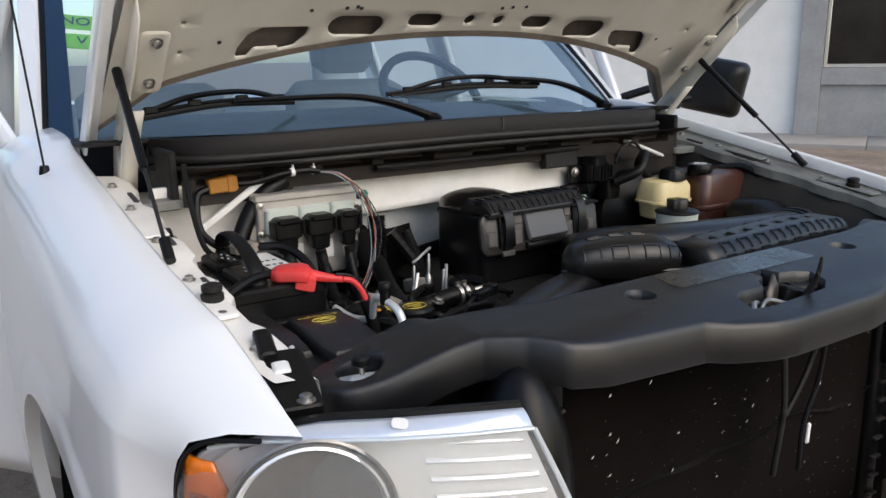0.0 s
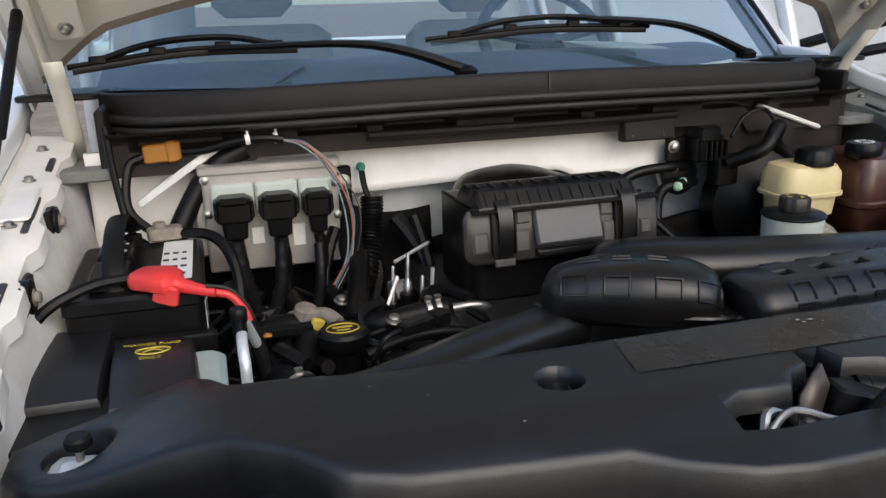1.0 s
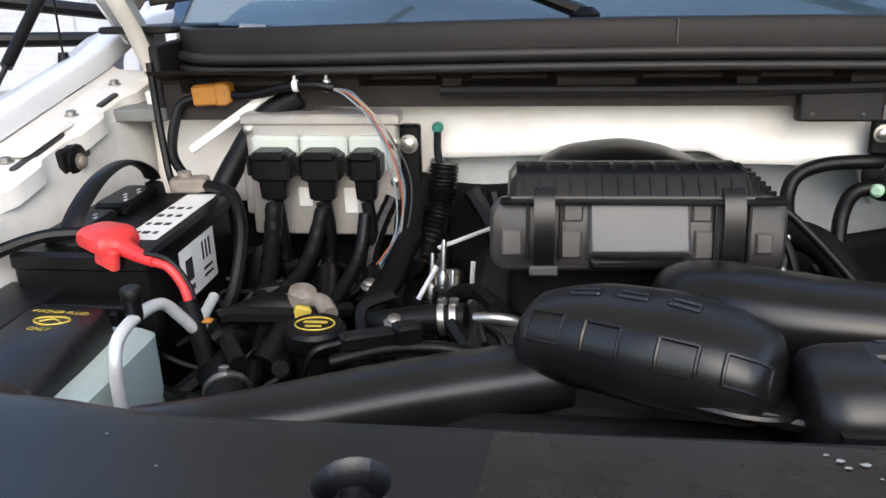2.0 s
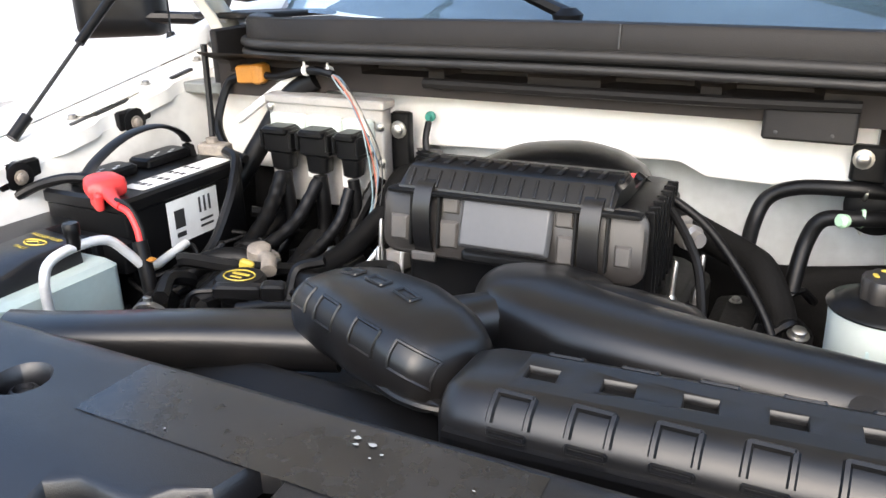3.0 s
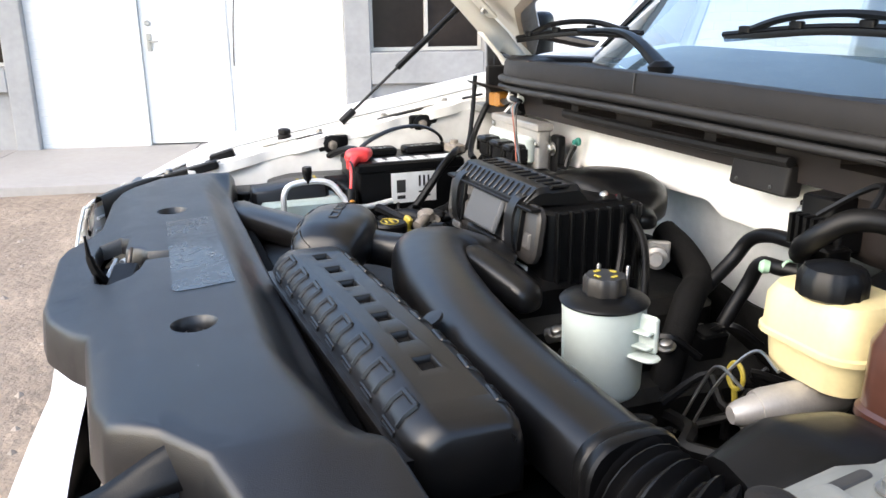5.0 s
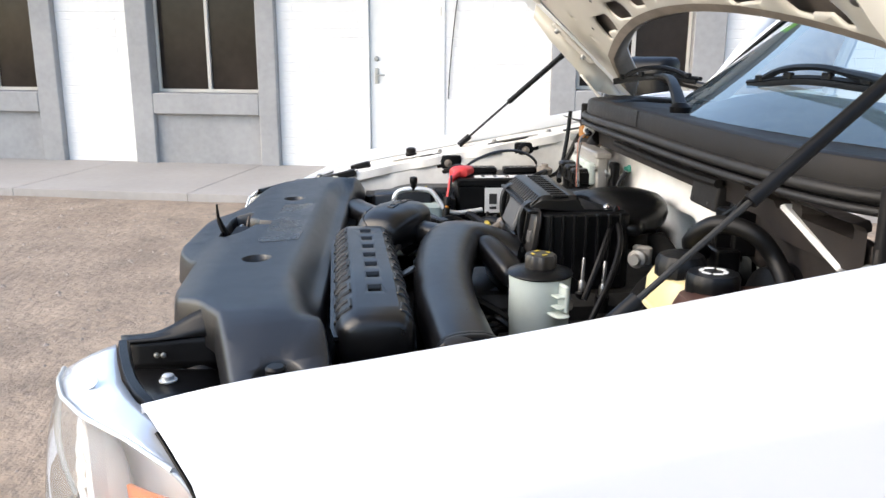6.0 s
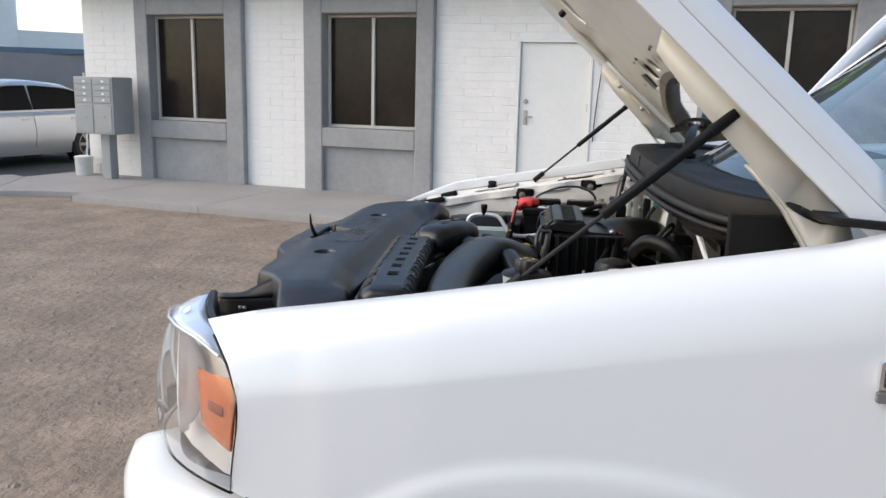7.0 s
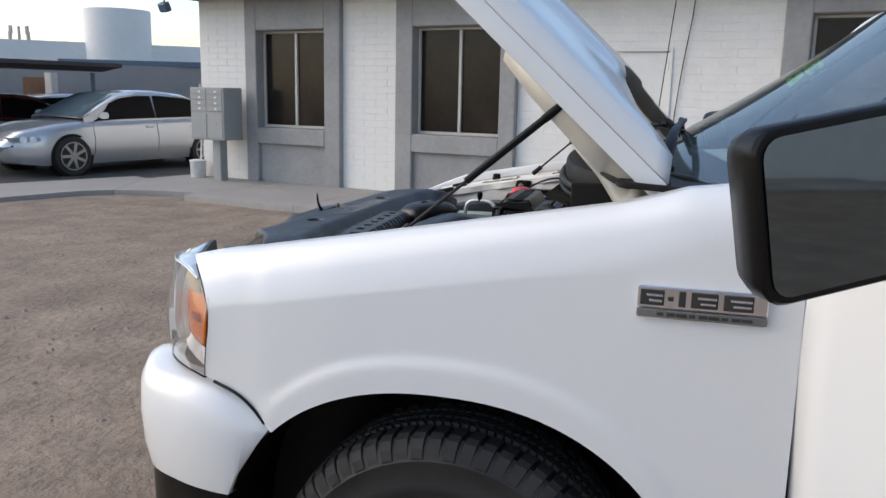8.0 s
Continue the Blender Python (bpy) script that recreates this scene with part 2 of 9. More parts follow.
dirt_relief(M_DIRT)
M_PEBBLE = mat("dusty_pebble", (0.30, 0.25, 0.21), 0.9, var=0.35, vscale=12)
M_MAILBOX = mat("grey_metal_mailbox", (0.33, 0.34, 0.34), 0.5, var=0.06, vscale=3, dust=0.15)
M_SILVER = mat("silver_car_paint", (0.62, 0.635, 0.655), 0.26, metal=0.6, var=0.01, vscale=2, coat=0.5, rvar=0.0)
M_GREYBLOCK = mat("grey_block_wall", (0.27, 0.265, 0.27), 0.85, var=0.1, vscale=0.8, dust=0.2, dscale=1.4, bump=0.3, bscale=20)
M_FARWHITE = mat("far_white_wall", (0.84, 0.83, 0.82), 0.8, var=0.05, vscale=0.4)
M_ROOF = mat("dark_brown_roof", (0.05, 0.042, 0.04), 0.75, var=0.2, vscale=2)
M_BLUEMETAL = mat("blue_grey_trim", (0.10, 0.15, 0.21), 0.5)
M_MAROON = mat("maroon_car_paint", (0.10, 0.02, 0.02), 0.3, coat=0.6)
M_LEAD = mat("corroded_lead", (0.22, 0.19, 0.16), 0.6, metal=0.2, var=0.35, vscale=60, dust=0.4, dscale=50)
M_LEVER = mat("worn_latch_steel", (0.10, 0.085, 0.075), 0.45, metal=0.5, var=0.25, vscale=40)
M_BOWL = mat("headlight_bowl", (0.95, 0.95, 0.95), 0.10, metal=0.4, var=0.03)
M_SCUFF = mat("pale_scuff", (0.26, 0.27, 0.27), 0.6, var=0.2, vscale=90)
M_DARKWIN = mat("black_side_glass", (0.008, 0.008, 0.009), 0.12, spec=0.08)
M_STICKER = mat("glossy_dark_decal", (0.011, 0.0115, 0.013), 0.30, var=0.5, vscale=10, dust=0.16, dscale=12, dust_col=(0.07, 0.06, 0.05), coat=0.15, rvar=0.6)

# ---- mesh helpers ----
def part(name, bm, material, parent=None, label="", sharp=38):
    me = bpy.data.meshes.new(name)
    bmesh.ops.recalc_face_normals(bm, faces=bm.faces[:])
    bm.to_mesh(me)
    bm.free()
    me.materials.append(material)
    for p in me.polygons:
        p.use_smooth = True
    me.set_sharp_from_angle(angle=radians(sharp))
    ob = new(name, me)
    if parent is not None:
        ob.parent = parent
    if label:
        ob["label"] = label
    return ob


def thing(name, label, category, group="", at=None):
    ob = tagged(new(name), label, category, group)
    if at is not None:
        ob.matrix_world = at
    return ob


def catmull(pts, k=6):
    pts = [Vector(p) for p in pts]
    if len(pts) < 3 or k < 2:
        return pts
    ext = [2 * pts[0] - pts[1]] + pts + [2 * pts[-1] - pts[-2]]
    out = []
    for i in range(1, len(ext) - 2):
        a, b, c, d = ext[i - 1:i + 3]
        for j in range(k):
            t = j / k
            out.append(0.5 * (2 * b + (c - a) * t + (2 * a - 5 * b + 4 * c - d) * t * t + (3 * b - a - 3 * c + d) * t ** 3))
    return out + [pts[-1]]


def loft(bm, rings, cap=True, closed=True):
    rows = [[bm.verts.new(p) for p in r] for r in rings]
    for a, b in zip(rows, rows[1:]):
        n = len(a)
        for i in range(n if closed else n - 1):
            bm.faces.new((a[i], a[(i + 1) % n], b[(i + 1) % n], b[i]))
    if cap and closed:
        bm.faces.new(rows[0])
        bm.faces.new(rows[-1])
    return rows


def tube(bm, pts, r, n=10, k=6, squash=(1, 1), cap=True):
    """A round or flattened tube along a smooth line; r: radius, or a function of the way along (0 to 1)."""
    path = catmull(pts, k)
    rings, up = [], Vector((0, 0, 1))
    for i, p in enumerate(path):
        d = (path[min(i + 1, len(path) - 1)] - path[max(i - 1, 0)]).normalized()
        if abs(d.z) > 0.98:
            up = Vector((0, 1, 0.01))
        side = d.cross(up).normalized()
        top = side.cross(d)
        up = top
        rad = r(i / (len(path) - 1)) if callable(r) else r
        rings.append([p + rad * (math.cos(a) * side * squash[0] + math.sin(a) * top * squash[1]) for a in (2 * math.pi * j / n for j in range(n))])
    loft(bm, rings, cap)
    return bm


def lathe(bm, profile, at=(0, 0, 0), axis=(0, 0, 1), n=24, wobble=None):
    """A turned shape: profile of (radius, height) along axis."""
    q = Vector((0, 0, 1)).rotation_difference(Vector(axis).normalized())
    rings = []
    for r, h in profile:
        ring = []
        for j in range(n):
            a = 2 * math.pi * j / n
            rr = max(r, 0.0004) * (wobble(a) if wobble else 1)
            ring.append(Vector(at) + q @ Vector((rr * math.cos(a), rr * math.sin(a), h)))
        rings.append(ring)
    loft(bm, rings)
    return bm


def roundrect(hx, hy, r, k=3):
    r = min(r, hx * 0.98, hy * 0.98)
    out = []
    for cx, cy, a0 in ((hx - r, hy - r, 0), (r - hx, hy - r, 90), (r - hx, r - hy, 180), (hx - r, r - hy, 270)):
        out += [(cx + r * math.cos(radians(a0 + 90 * i / k)), cy + r * math.sin(radians(a0 + 90 * i / k))) for i in range(k + 1)]
    return out


def rbox(bm, size, at, rot=(0, 0, 0), r=0.006, b=0.003, taper=1.0, m=None, k=3):
    """A box with rounded upright edges and bevelled ends; at: its centre."""
    hx, hy, hz = (s / 2 for s in size)
    m = m or pose(*at, *rot)
    rings = []
    for z, f, inset in ((-hz, 1, b), (-hz + b, 1, 0), (hz - b, taper, 0), (hz, taper, b)):
        rings.append([m @ Vector((x * f, y * f, z)) for x, y in roundrect(hx - inset, hy - inset, r, k)])
    loft(bm, rings)
    return bm


def plate(bm, outline, holes=(), shape=lambda x, y: Vector((x, y, 0)), cuts=(), skirt=(), hole_skirt=()):
    """A flat piece with holes, cut so that it can bend, laid out by shape(x, y), with turned-down rims: skirt of (outward, down)."""
    loops = []
    for pts in (outline, *holes):
        vs = [bm.verts.new((x, y, 0)) for x, y in pts]
        es = [bm.edges.new((vs[i], vs[(i + 1) % len(vs)])) for i in range(len(vs))]
        loops.append((vs, pts))
    edges = [e for e in bm.edges if not e.link_faces and all(v.co.z == 0 for v in e.verts)]
    bmesh.ops.triangle_fill(bm, use_beauty=True, edges=edges)
    for co, no in cuts:
        bmesh.ops.bisect_plane(bm, geom=bm.verts[:] + bm.edges[:] + bm.faces[:], plane_co=(*co, 0), plane_no=(*no, 0))
    rim = [e for e in bm.edges if len(e.link_faces) == 1]
    out = {}
    for e in rim:
        f = e.link_faces[0]
        mid = (e.verts[0].co + e.verts[1].co) / 2
        d = (e.verts[1].co - e.verts[0].co).normalized()
        o = Vector((d.y, -d.x, 0))
        if o.dot(mid - f.calc_center_median()) < 0:
            o = -o
        for v in e.verts:
            out[v] = out.get(v, Vector()) + o

    def in_hole(v):
        return any(len(h) and min((v.co.x - x) ** 2 + (v.co.y - y) ** 2 for x, y in h) < 1e-9 or _on(h, v.co) for h in holes)

    def _on(h, c):
        for i in range(len(h)):
            a, b = Vector(h[i]), Vector(h[(i + 1) % len(h)])
            t = max(0, min(1, (c.xy - a).dot(b - a) / max((b - a).length_squared, 1e-12)))
            if (a + t * (b - a) - c.xy).length < 1e-5:
                return True
        return False

    inh = {v: in_hole(v) for v in out}
    flat = {v: v.co.copy() for v in bm.verts}
    prev = {v: v for v in out}
    steps = max(len(skirt), len(hole_skirt))
    made = []
    for s in range(steps):
        cur = {}
        for v in out:
            sk = hole_skirt if inh[v] else skirt
            if s < len(sk):
                w = bm.verts.new(v.co)
                cur[v] = w
                made.append((w, v, sk[s]))
        for e in rim:
            a, b = e.verts
            if a in cur and b in cur and inh[a] == inh[b]:
                bm.faces.new((prev[a], prev[b], cur[b], cur[a]))
        prev.update(cur)
    for w, v, (o, d) in made:
        c = flat[v] + out[v].normalized() * o
        p = shape(c.x, c.y)
        w.co = p - Vector((0, 0, d)) if not isinstance(d, Vector) else p + d
    for v, c in flat.items():
        v.co = shape(c.x, c.y)
    return bm


def grid(bm, fn, nu, nv, keep=None):
    """A sheet of nu x nv quads from fn(u, v), u and v from 0 to 1."""
    vs = [[bm.verts.new(fn(i / nu, j / nv)) for j in range(nv + 1)] for i in range(nu + 1)]
    for i in range(nu):
        for j in range(nv):
            if keep is None or keep((i + 0.5) / nu, (j + 0.5) / nv):
                bm.faces.new((vs[i][j], vs[i + 1][j], vs[i + 1][j + 1], vs[i][j + 1]))
    return vs


def interp(x, xs, ys):
    return float(np.interp(x, xs, ys))


def smooth(t):
    t = max(0.0, min(1.0, t))
    return t * t * (3 - 2 * t)


def solid(ob, thick, offset=-1):
    md = ob.modifiers.new("thickness", "SOLIDIFY")
    md.thickness, md.offset = thick, offset
    return ob


def bolt(name, at, parent, axis=(0, 0, 1), r=0.008, material=None, label=""):
    bm = bmesh.new()
    lathe(bm, [(r * 1.5, 0), (r * 1.5, r * 0.25), (r, r * 0.3), (r, r * 1.0), (r * 0.7, r * 1.2)], at, axis, n=6 if r < 0.006 else 12)
    return part(name, bm, material or M_STEEL, parent, label)
# pale blue base colour stands in for the sky mirrored in car glass
M_SEDANSCREEN = mat("sky_painted_car_glass", (0.14, 0.20, 0.235), 0.05, var=0.1, coat=1.0)

# ---- the setting ----
def ground_height(x, y):
    h = 0.018 * noise.noise((x * 0.35, y * 0.35, 0.3)) + 0.008 * noise.noise((x * 1.7, y * 1.7, 2.1)) + 0.004 * noise.noise((x * 6, y * 6, 5.0))
    return h - 0.012


def build_ground():
    def axis(c, w, fine, far):
        near = list(np.arange(c - w, c + w + 1e-6, fine))
        steps = [w * 1.25, w * 1.7, w * 2.6, w * 5, w * 14, w * 60, far]
        return [c - s for s in reversed(steps)] + near + [c + s for s in steps]
    xs, ys = axis(-3.5, 5.0, 0.11, 1500.0), axis(-2.5, 6.0, 0.11, 1500.0)
    bm = bmesh.new()
    vs = [[bm.verts.new((x, y, ground_height(x, y) if abs(x) < 40 and abs(y) < 40 else -0.012)) for y in ys] for x in xs]
    for i in range(len(xs) - 1):
        for j in range(len(ys) - 1):
            bm.faces.new((vs[i][j], vs[i + 1][j], vs[i + 1][j + 1], vs[i][j + 1]))
    tagged(part("ground", bm, M_DIRT), "bare tan dirt yard with gravel and tyre marks", "ground", kind="structure")


build_ground()


def build_pebbles():
    rnd = random.Random(4)
    verts, faces = [], []
    for _ in range(2600):
        x, y = rnd.uniform(-7.2, -0.3), rnd.uniform(-6.5, 1.8)
        s = rnd.choice((0.004, 0.006, 0.008, 0.012, 0.02)) * rnd.uniform(0.7, 1.3)
        z, b, a = ground_height(x, y), len(verts), rnd.uniform(0, 6)
        for j in range(5):
            verts.append((x + s * math.cos(a + j * 1.257) * rnd.uniform(0.7, 1.2), y + s * math.sin(a + j * 1.257) * rnd.uniform(0.7, 1.2), z - 0.002))
        verts += [(x + s * 0.2, y, z + s * 0.7)]
        faces += [(b + j, b + (j + 1) % 5, b + 5) for j in range(5)]
    me = bpy.data.meshes.new("gravel")
    me.from_pydata(verts, [], faces)
    me.materials.append(M_PEBBLE)
    tagged(new("gravel", me), "small loose pebbles scattered on the dirt", "gravel", kind="stuff")


build_pebbles()

# the building's own frame: x along its front, y into it
B_AT = pose(-9.668, -6.411, 0, 0, 0, 78.0)


def on_front(s, out, z=0.0):
    return B_AT @ Vector((s, -out, z))


def build_pavement():
    base = tagged(new("pavement"), "pale concrete pavement with score joints along the building", "pavement", kind="structure")

    def slab(pts):
        bm = bmesh.new()
        c = sum((Vector(p) for p in pts), Vector((0, 0))) / len(pts)
        top = [Vector((*(c + (Vector(p) - c) * (1 - 0.012 / (Vector(p) - c).length)), 0.06)) for p in pts]
        low = [Vector((*(c + (Vector(p) - c) * (1 - 0.006 / (Vector(p) - c).length)), 0.052)) for p in pts]
        foot = [Vector((*p.xy, -0.08)) for p in low]
        loft(bm, [foot, low, top])
        part("slab", bm, M_CONCRETE, base)

    s = 1.7
    while s < 17:
        slab([on_front(a, o).xy for a, o in ((s, -0.15), (s + 1.9, -0.15), (s + 1.9, 2.15), (s, 2.15))])
        s += 1.9
    slab([on_front(1.7, -0.15).xy, on_front(1.7, 2.15).xy, (-7.53, -5.2), (-7.48, -5.9), (-7.3, -6.4), on_front(-0.4, 0.9).xy, on_front(-0.3, -0.15).xy])
    slab([(-7.3, -6.4), (-7.05, -6.72), (-6.0, -7.12), (-4.4, -7.45), (-4.6, -9.2), (-7.26, -8.36), (-9.08, -7.34), on_front(-0.4, 0.9).xy])


build_pavement()


def build_road():
    bm = bmesh.new()
    pts = [(-4.6, -9.2), (-7.26, -8.36), (-9.08, -7.34), (-9.9, -6.6), (-22, -4.0), (-45, -20), (-45, -60), (0, -60), (2, -12)]
    plate(bm, pts, (), lambda x, y: Vector((x, y, 0.022)), [((-k * 6, 0), (1, 0)) for k in range(1, 7)])
    tagged(part("road", bm, M_ASPHALT), "worn dark asphalt car park", "asphalt", kind="structure")


build_road()


def build_building():
    base = thing("building", "single-storey white block building with grey stucco window surrounds", "building", at=B_AT)
    frames = [(1.04, 2.88, 1.27, 2.59), (3.86, 5.75, 4.14, 5.51), (9.04, 10.95, 9.33, 10.60)]
    H = 3.0
    spans, a = [], 0.0
    for f in frames:
        spans.append((a, f[0]))
        a = f[1]
    spans.append((a, 19.0))

    def slab(name, x0, x1, y0, y1, z0, z1, m, label="", b=0.004, r=0.004):
        bm = bmesh.new()
        rbox(bm, (x1 - x0, y1 - y0, z1 - z0), ((x0 + x1) / 2, (y0 + y1) / 2, (z0 + z1) / 2), r=r, b=b, k=1)
        return part(name, bm, m, base, label)

    for i, (x0, x1) in enumerate(spans):
        if i == 2:
            slab("wall", x0, 6.86, 0.003, 0.28, -0.1, H, M_BLOCK)
            slab("wall", 7.78, x1, 0.003, 0.28, -0.1, H, M_BLOCK)
            slab("wall", 6.86, 7.78, 0.003, 0.28, 2.12, H, M_BLOCK)
        else:
            slab("wall", x0, x1, 0.003, 0.28, -0.1, H, M_BLOCK)
    slab("side_wall", 0.0, 0.28, 0.285, 9.0, -0.1, H, M_BLOCK)
    slab("back_wall", 0.285, 19.0, 8.7, 9.0, -0.1, H, M_BLOCK)
    slab("end_wall", 18.7, 18.99, 0.285, 8.69, -0.1, H, M_BLOCK)
    slab("roof", -0.5, 19.5, -0.55, 9.5, H + 0.004, H + 0.16, M_ROOF, "dark brown flat roof with an overhanging eave")
    slab("fascia", -0.54, 19.5, -0.60, -0.553, H - 0.06, H + 0.2, M_ROOF)
    # courses of painted slump block, uneven and a little proud of their joints
    rnd = random.Random(7)
    verts, faces, shared = [], [], {}
    FACES = ((4, 5, 6, 7), (0, 1, 5, 4), (1, 2, 6, 5), (2, 3, 7, 6), (3, 0, 4, 7))

    def shape(w, kind):
        """A block with slightly slumped edges, from its lower left corner."""
        k = random.Random(kind)
        j = lambda: k.uniform(0.003, 0.010)
        d = -0.0012 - 0.0022 * k.random()
        return [(0, 0.004, 0), (w, 0.004, 0), (w, 0.004, 0.099), (0, 0.004, 0.099), (j(), d, j()), (w - j(), d, j()), (w - j(), d, 0.099 - j()), (j(), d, 0.099 - j())]

    def block(x0, x1, z0, single):
        kind = rnd.randrange(9)
        if single:
            key = (round(x1 - x0, 3), kind)
            if key not in shared:
                me = bpy.data.meshes.new("block")
                me.from_pydata(shape(*key), [], FACES)
                me.materials.append(M_BLOCK)
                shared[key] = me
            ob = new("block", shared[key])
            ob.parent = base
            ob.location = (x0, 0, z0)
            return
        b = len(verts)
        verts.extend((x0 + x, y, z0 + z) for x, y, z in shape(x1 - x0, kind))
        faces.extend(tuple(b + i for i in f) for f in FACES)
    for i, (x0, x1) in enumerate(spans):
        for row in range(30):
            z0, x = row * 0.1 + 0.001, x0 - (0.2 if row % 2 else 0.0)
            while x < x1:
                xa, xb = max(x, x0), min(x + 0.399, x1)
                if i == 2 and z0 < 2.11 and xb > 6.84 and xa < 7.8:
                    if xa < 6.84:
                        xb = 6.84
                    elif xb > 7.8:
                        xa = 7.8
                    else:
                        x += 0.4
                        continue
                if xb - xa > 0.02:
                    block(xa, xb, z0, i < 2)
                x += 0.4
    me = bpy.data.meshes.new("painted_block")
    me.from_pydata(verts, [], faces)
    me.materials.append(M_BLOCK)
    ob = new("painted_block", me)
    ob.parent = base
    ob["kind"] = "stuff"
    for n, (x0, x1, wx0, wx1) in enumerate(frames):
        zb, zt = (0.93, 2.44) if n < 2 else (1.02, 2.48)
        y0, y1 = -0.09, 0.28
        for a0, a1, z0, z1 in ((x0, wx0, -0.1, H), (wx1, x1, -0.1, H), (wx0, wx1, zt, H), (wx0, wx1, 0.67, zb)):
            slab("stucco_surround", a0, a1, y0, y1, z0, z1, M_STUCCO, b=0.012, r=0.012)
        slab("stucco_panel", wx0 + 0.0, wx1, y0 + 0.07, y1, -0.1, 0.669, M_STUCCO, "recessed grey stucco panel below the window")
        win = new("window")
        win.parent = base
        gx0, gx1 = wx0 + 0.004, wx1 - 0.004
        fy = 0.11
        mid = (gx0 + gx1) / 2

        def bar(name, a0, a1, z0, z1, d=0.05, yy=fy):
            bm = bmesh.new()
            rbox(bm, (a1 - a0, d, z1 - z0), ((a0 + a1) / 2, yy, (z0 + z1) / 2), r=0.004, b=0.003, k=1)
            part(name, bm, M_FRAME, win)
        bar("window_frame", gx0, gx0 + 0.035, zb + 0.004, zt - 0.004)
        bar("window_frame", gx1 - 0.035, gx1, zb + 0.004, zt - 0.004)
        bar("window_frame", gx0 + 0.036, gx1 - 0.036, zb + 0.004, zb + 0.045)
        bar("window_frame", gx0 + 0.036, gx1 - 0.036, zt - 0.04, zt - 0.004)
        bar("mullion", mid - 0.022, mid + 0.022, zb + 0.046, zt - 0.041, 0.06)
        for p0, p1 in ((gx0 + 0.036, mid - 0.023), (mid + 0.023, gx1 - 0.036)):
            bm = bmesh.new()
            rbox(bm, (p1 - p0, 0.008, zt - zb - 0.09), ((p0 + p1) / 2, fy + 0.012, (zb + zt) / 2), r=0.002, b=0.001, k=1)
            part("pane", bm, M_DUSKGLASS, win)
    # door
    door = new("door")
    door.parent = base
    bm = bmesh.new()
    rbox(bm, (0.86, 0.045, 2.0), (7.32, 0.045, 1.075), r=0.003, b=0.003, k=1)
    part("leaf", bm, M_DOOR, door)
    for a0, a1, z0, z1 in ((6.845, 6.885, 0.06, 2.12), (7.755, 7.795, 0.06, 2.12), (6.886, 7.754, 2.08, 2.12)):
        bm = bmesh.new()
        rbox(bm, (a1 - a0, 0.1, z1 - z0), ((a0 + a1) / 2, 0.03, (z0 + z1) / 2), r=0.004, b=0.003, k=1)
        part("door_frame", bm, M_DOOR, door)
    bm = bmesh.new()
    lathe(bm, [(0.028, 0), (0.03, 0.01), (0.018, 0.02)], (6.97, 0.02, 1.36), (0, -1, 0))
    part("deadbolt", bm, M_STEEL, door)
    bm = bmesh.new()
    rbox(bm, (0.05, 0.012, 0.18), (6.97, 0.016, 1.16), r=0.004)
    lathe(bm, [(0.014, 0), (0.014, 0.05)], (6.97, 0.012, 1.17), (0, -1, 0), n=12)
    rbox(bm, (0.11, 0.016, 0.018), (7.02, -0.035, 1.17), r=0.004)
    part("door_handle", bm, M_STEEL, door)
    for z in (0.4, 1.3, 1.9):
        bm = bmesh.new()
        rbox(bm, (0.03, 0.012, 0.1), (7.752, 0.018, z), r=0.003)
        part("hinge", bm, M_FRAME, door)
    # cable hanging down the wall, flood lamp under the eave
    bm = bmesh.new()
    tube(bm, [(8.03, -0.02, 3.0), (8.0, -0.03, 2.5), (7.92, -0.025, 1.9), (7.86, -0.02, 1.3), (7.84, -0.02, 0.9)], 0.006, n=6)
    part("cable", bm, M_RUBBER, base, "thin dark cable hanging down the wall")
    lamp = thing("flood_lamp", "small dark outdoor flood lamp under the eave", "lamp")
    lamp.matrix_world = B_AT
    bm = bmesh.new()
    rbox(bm, (0.17, 0.12, 0.14), (-0.25, -0.50, 2.80), (25, 0, 0), r=0.02, b=0.01)
    part("housing", bm, M_BLUEMETAL, lamp)
    bm = bmesh.new()
    tube(bm, [(-0.25, -0.5, 2.87), (-0.25, -0.5, 2.999)], 0.012, n=8)
    part("bracket", bm, M_ROOF, lamp)


build_building()


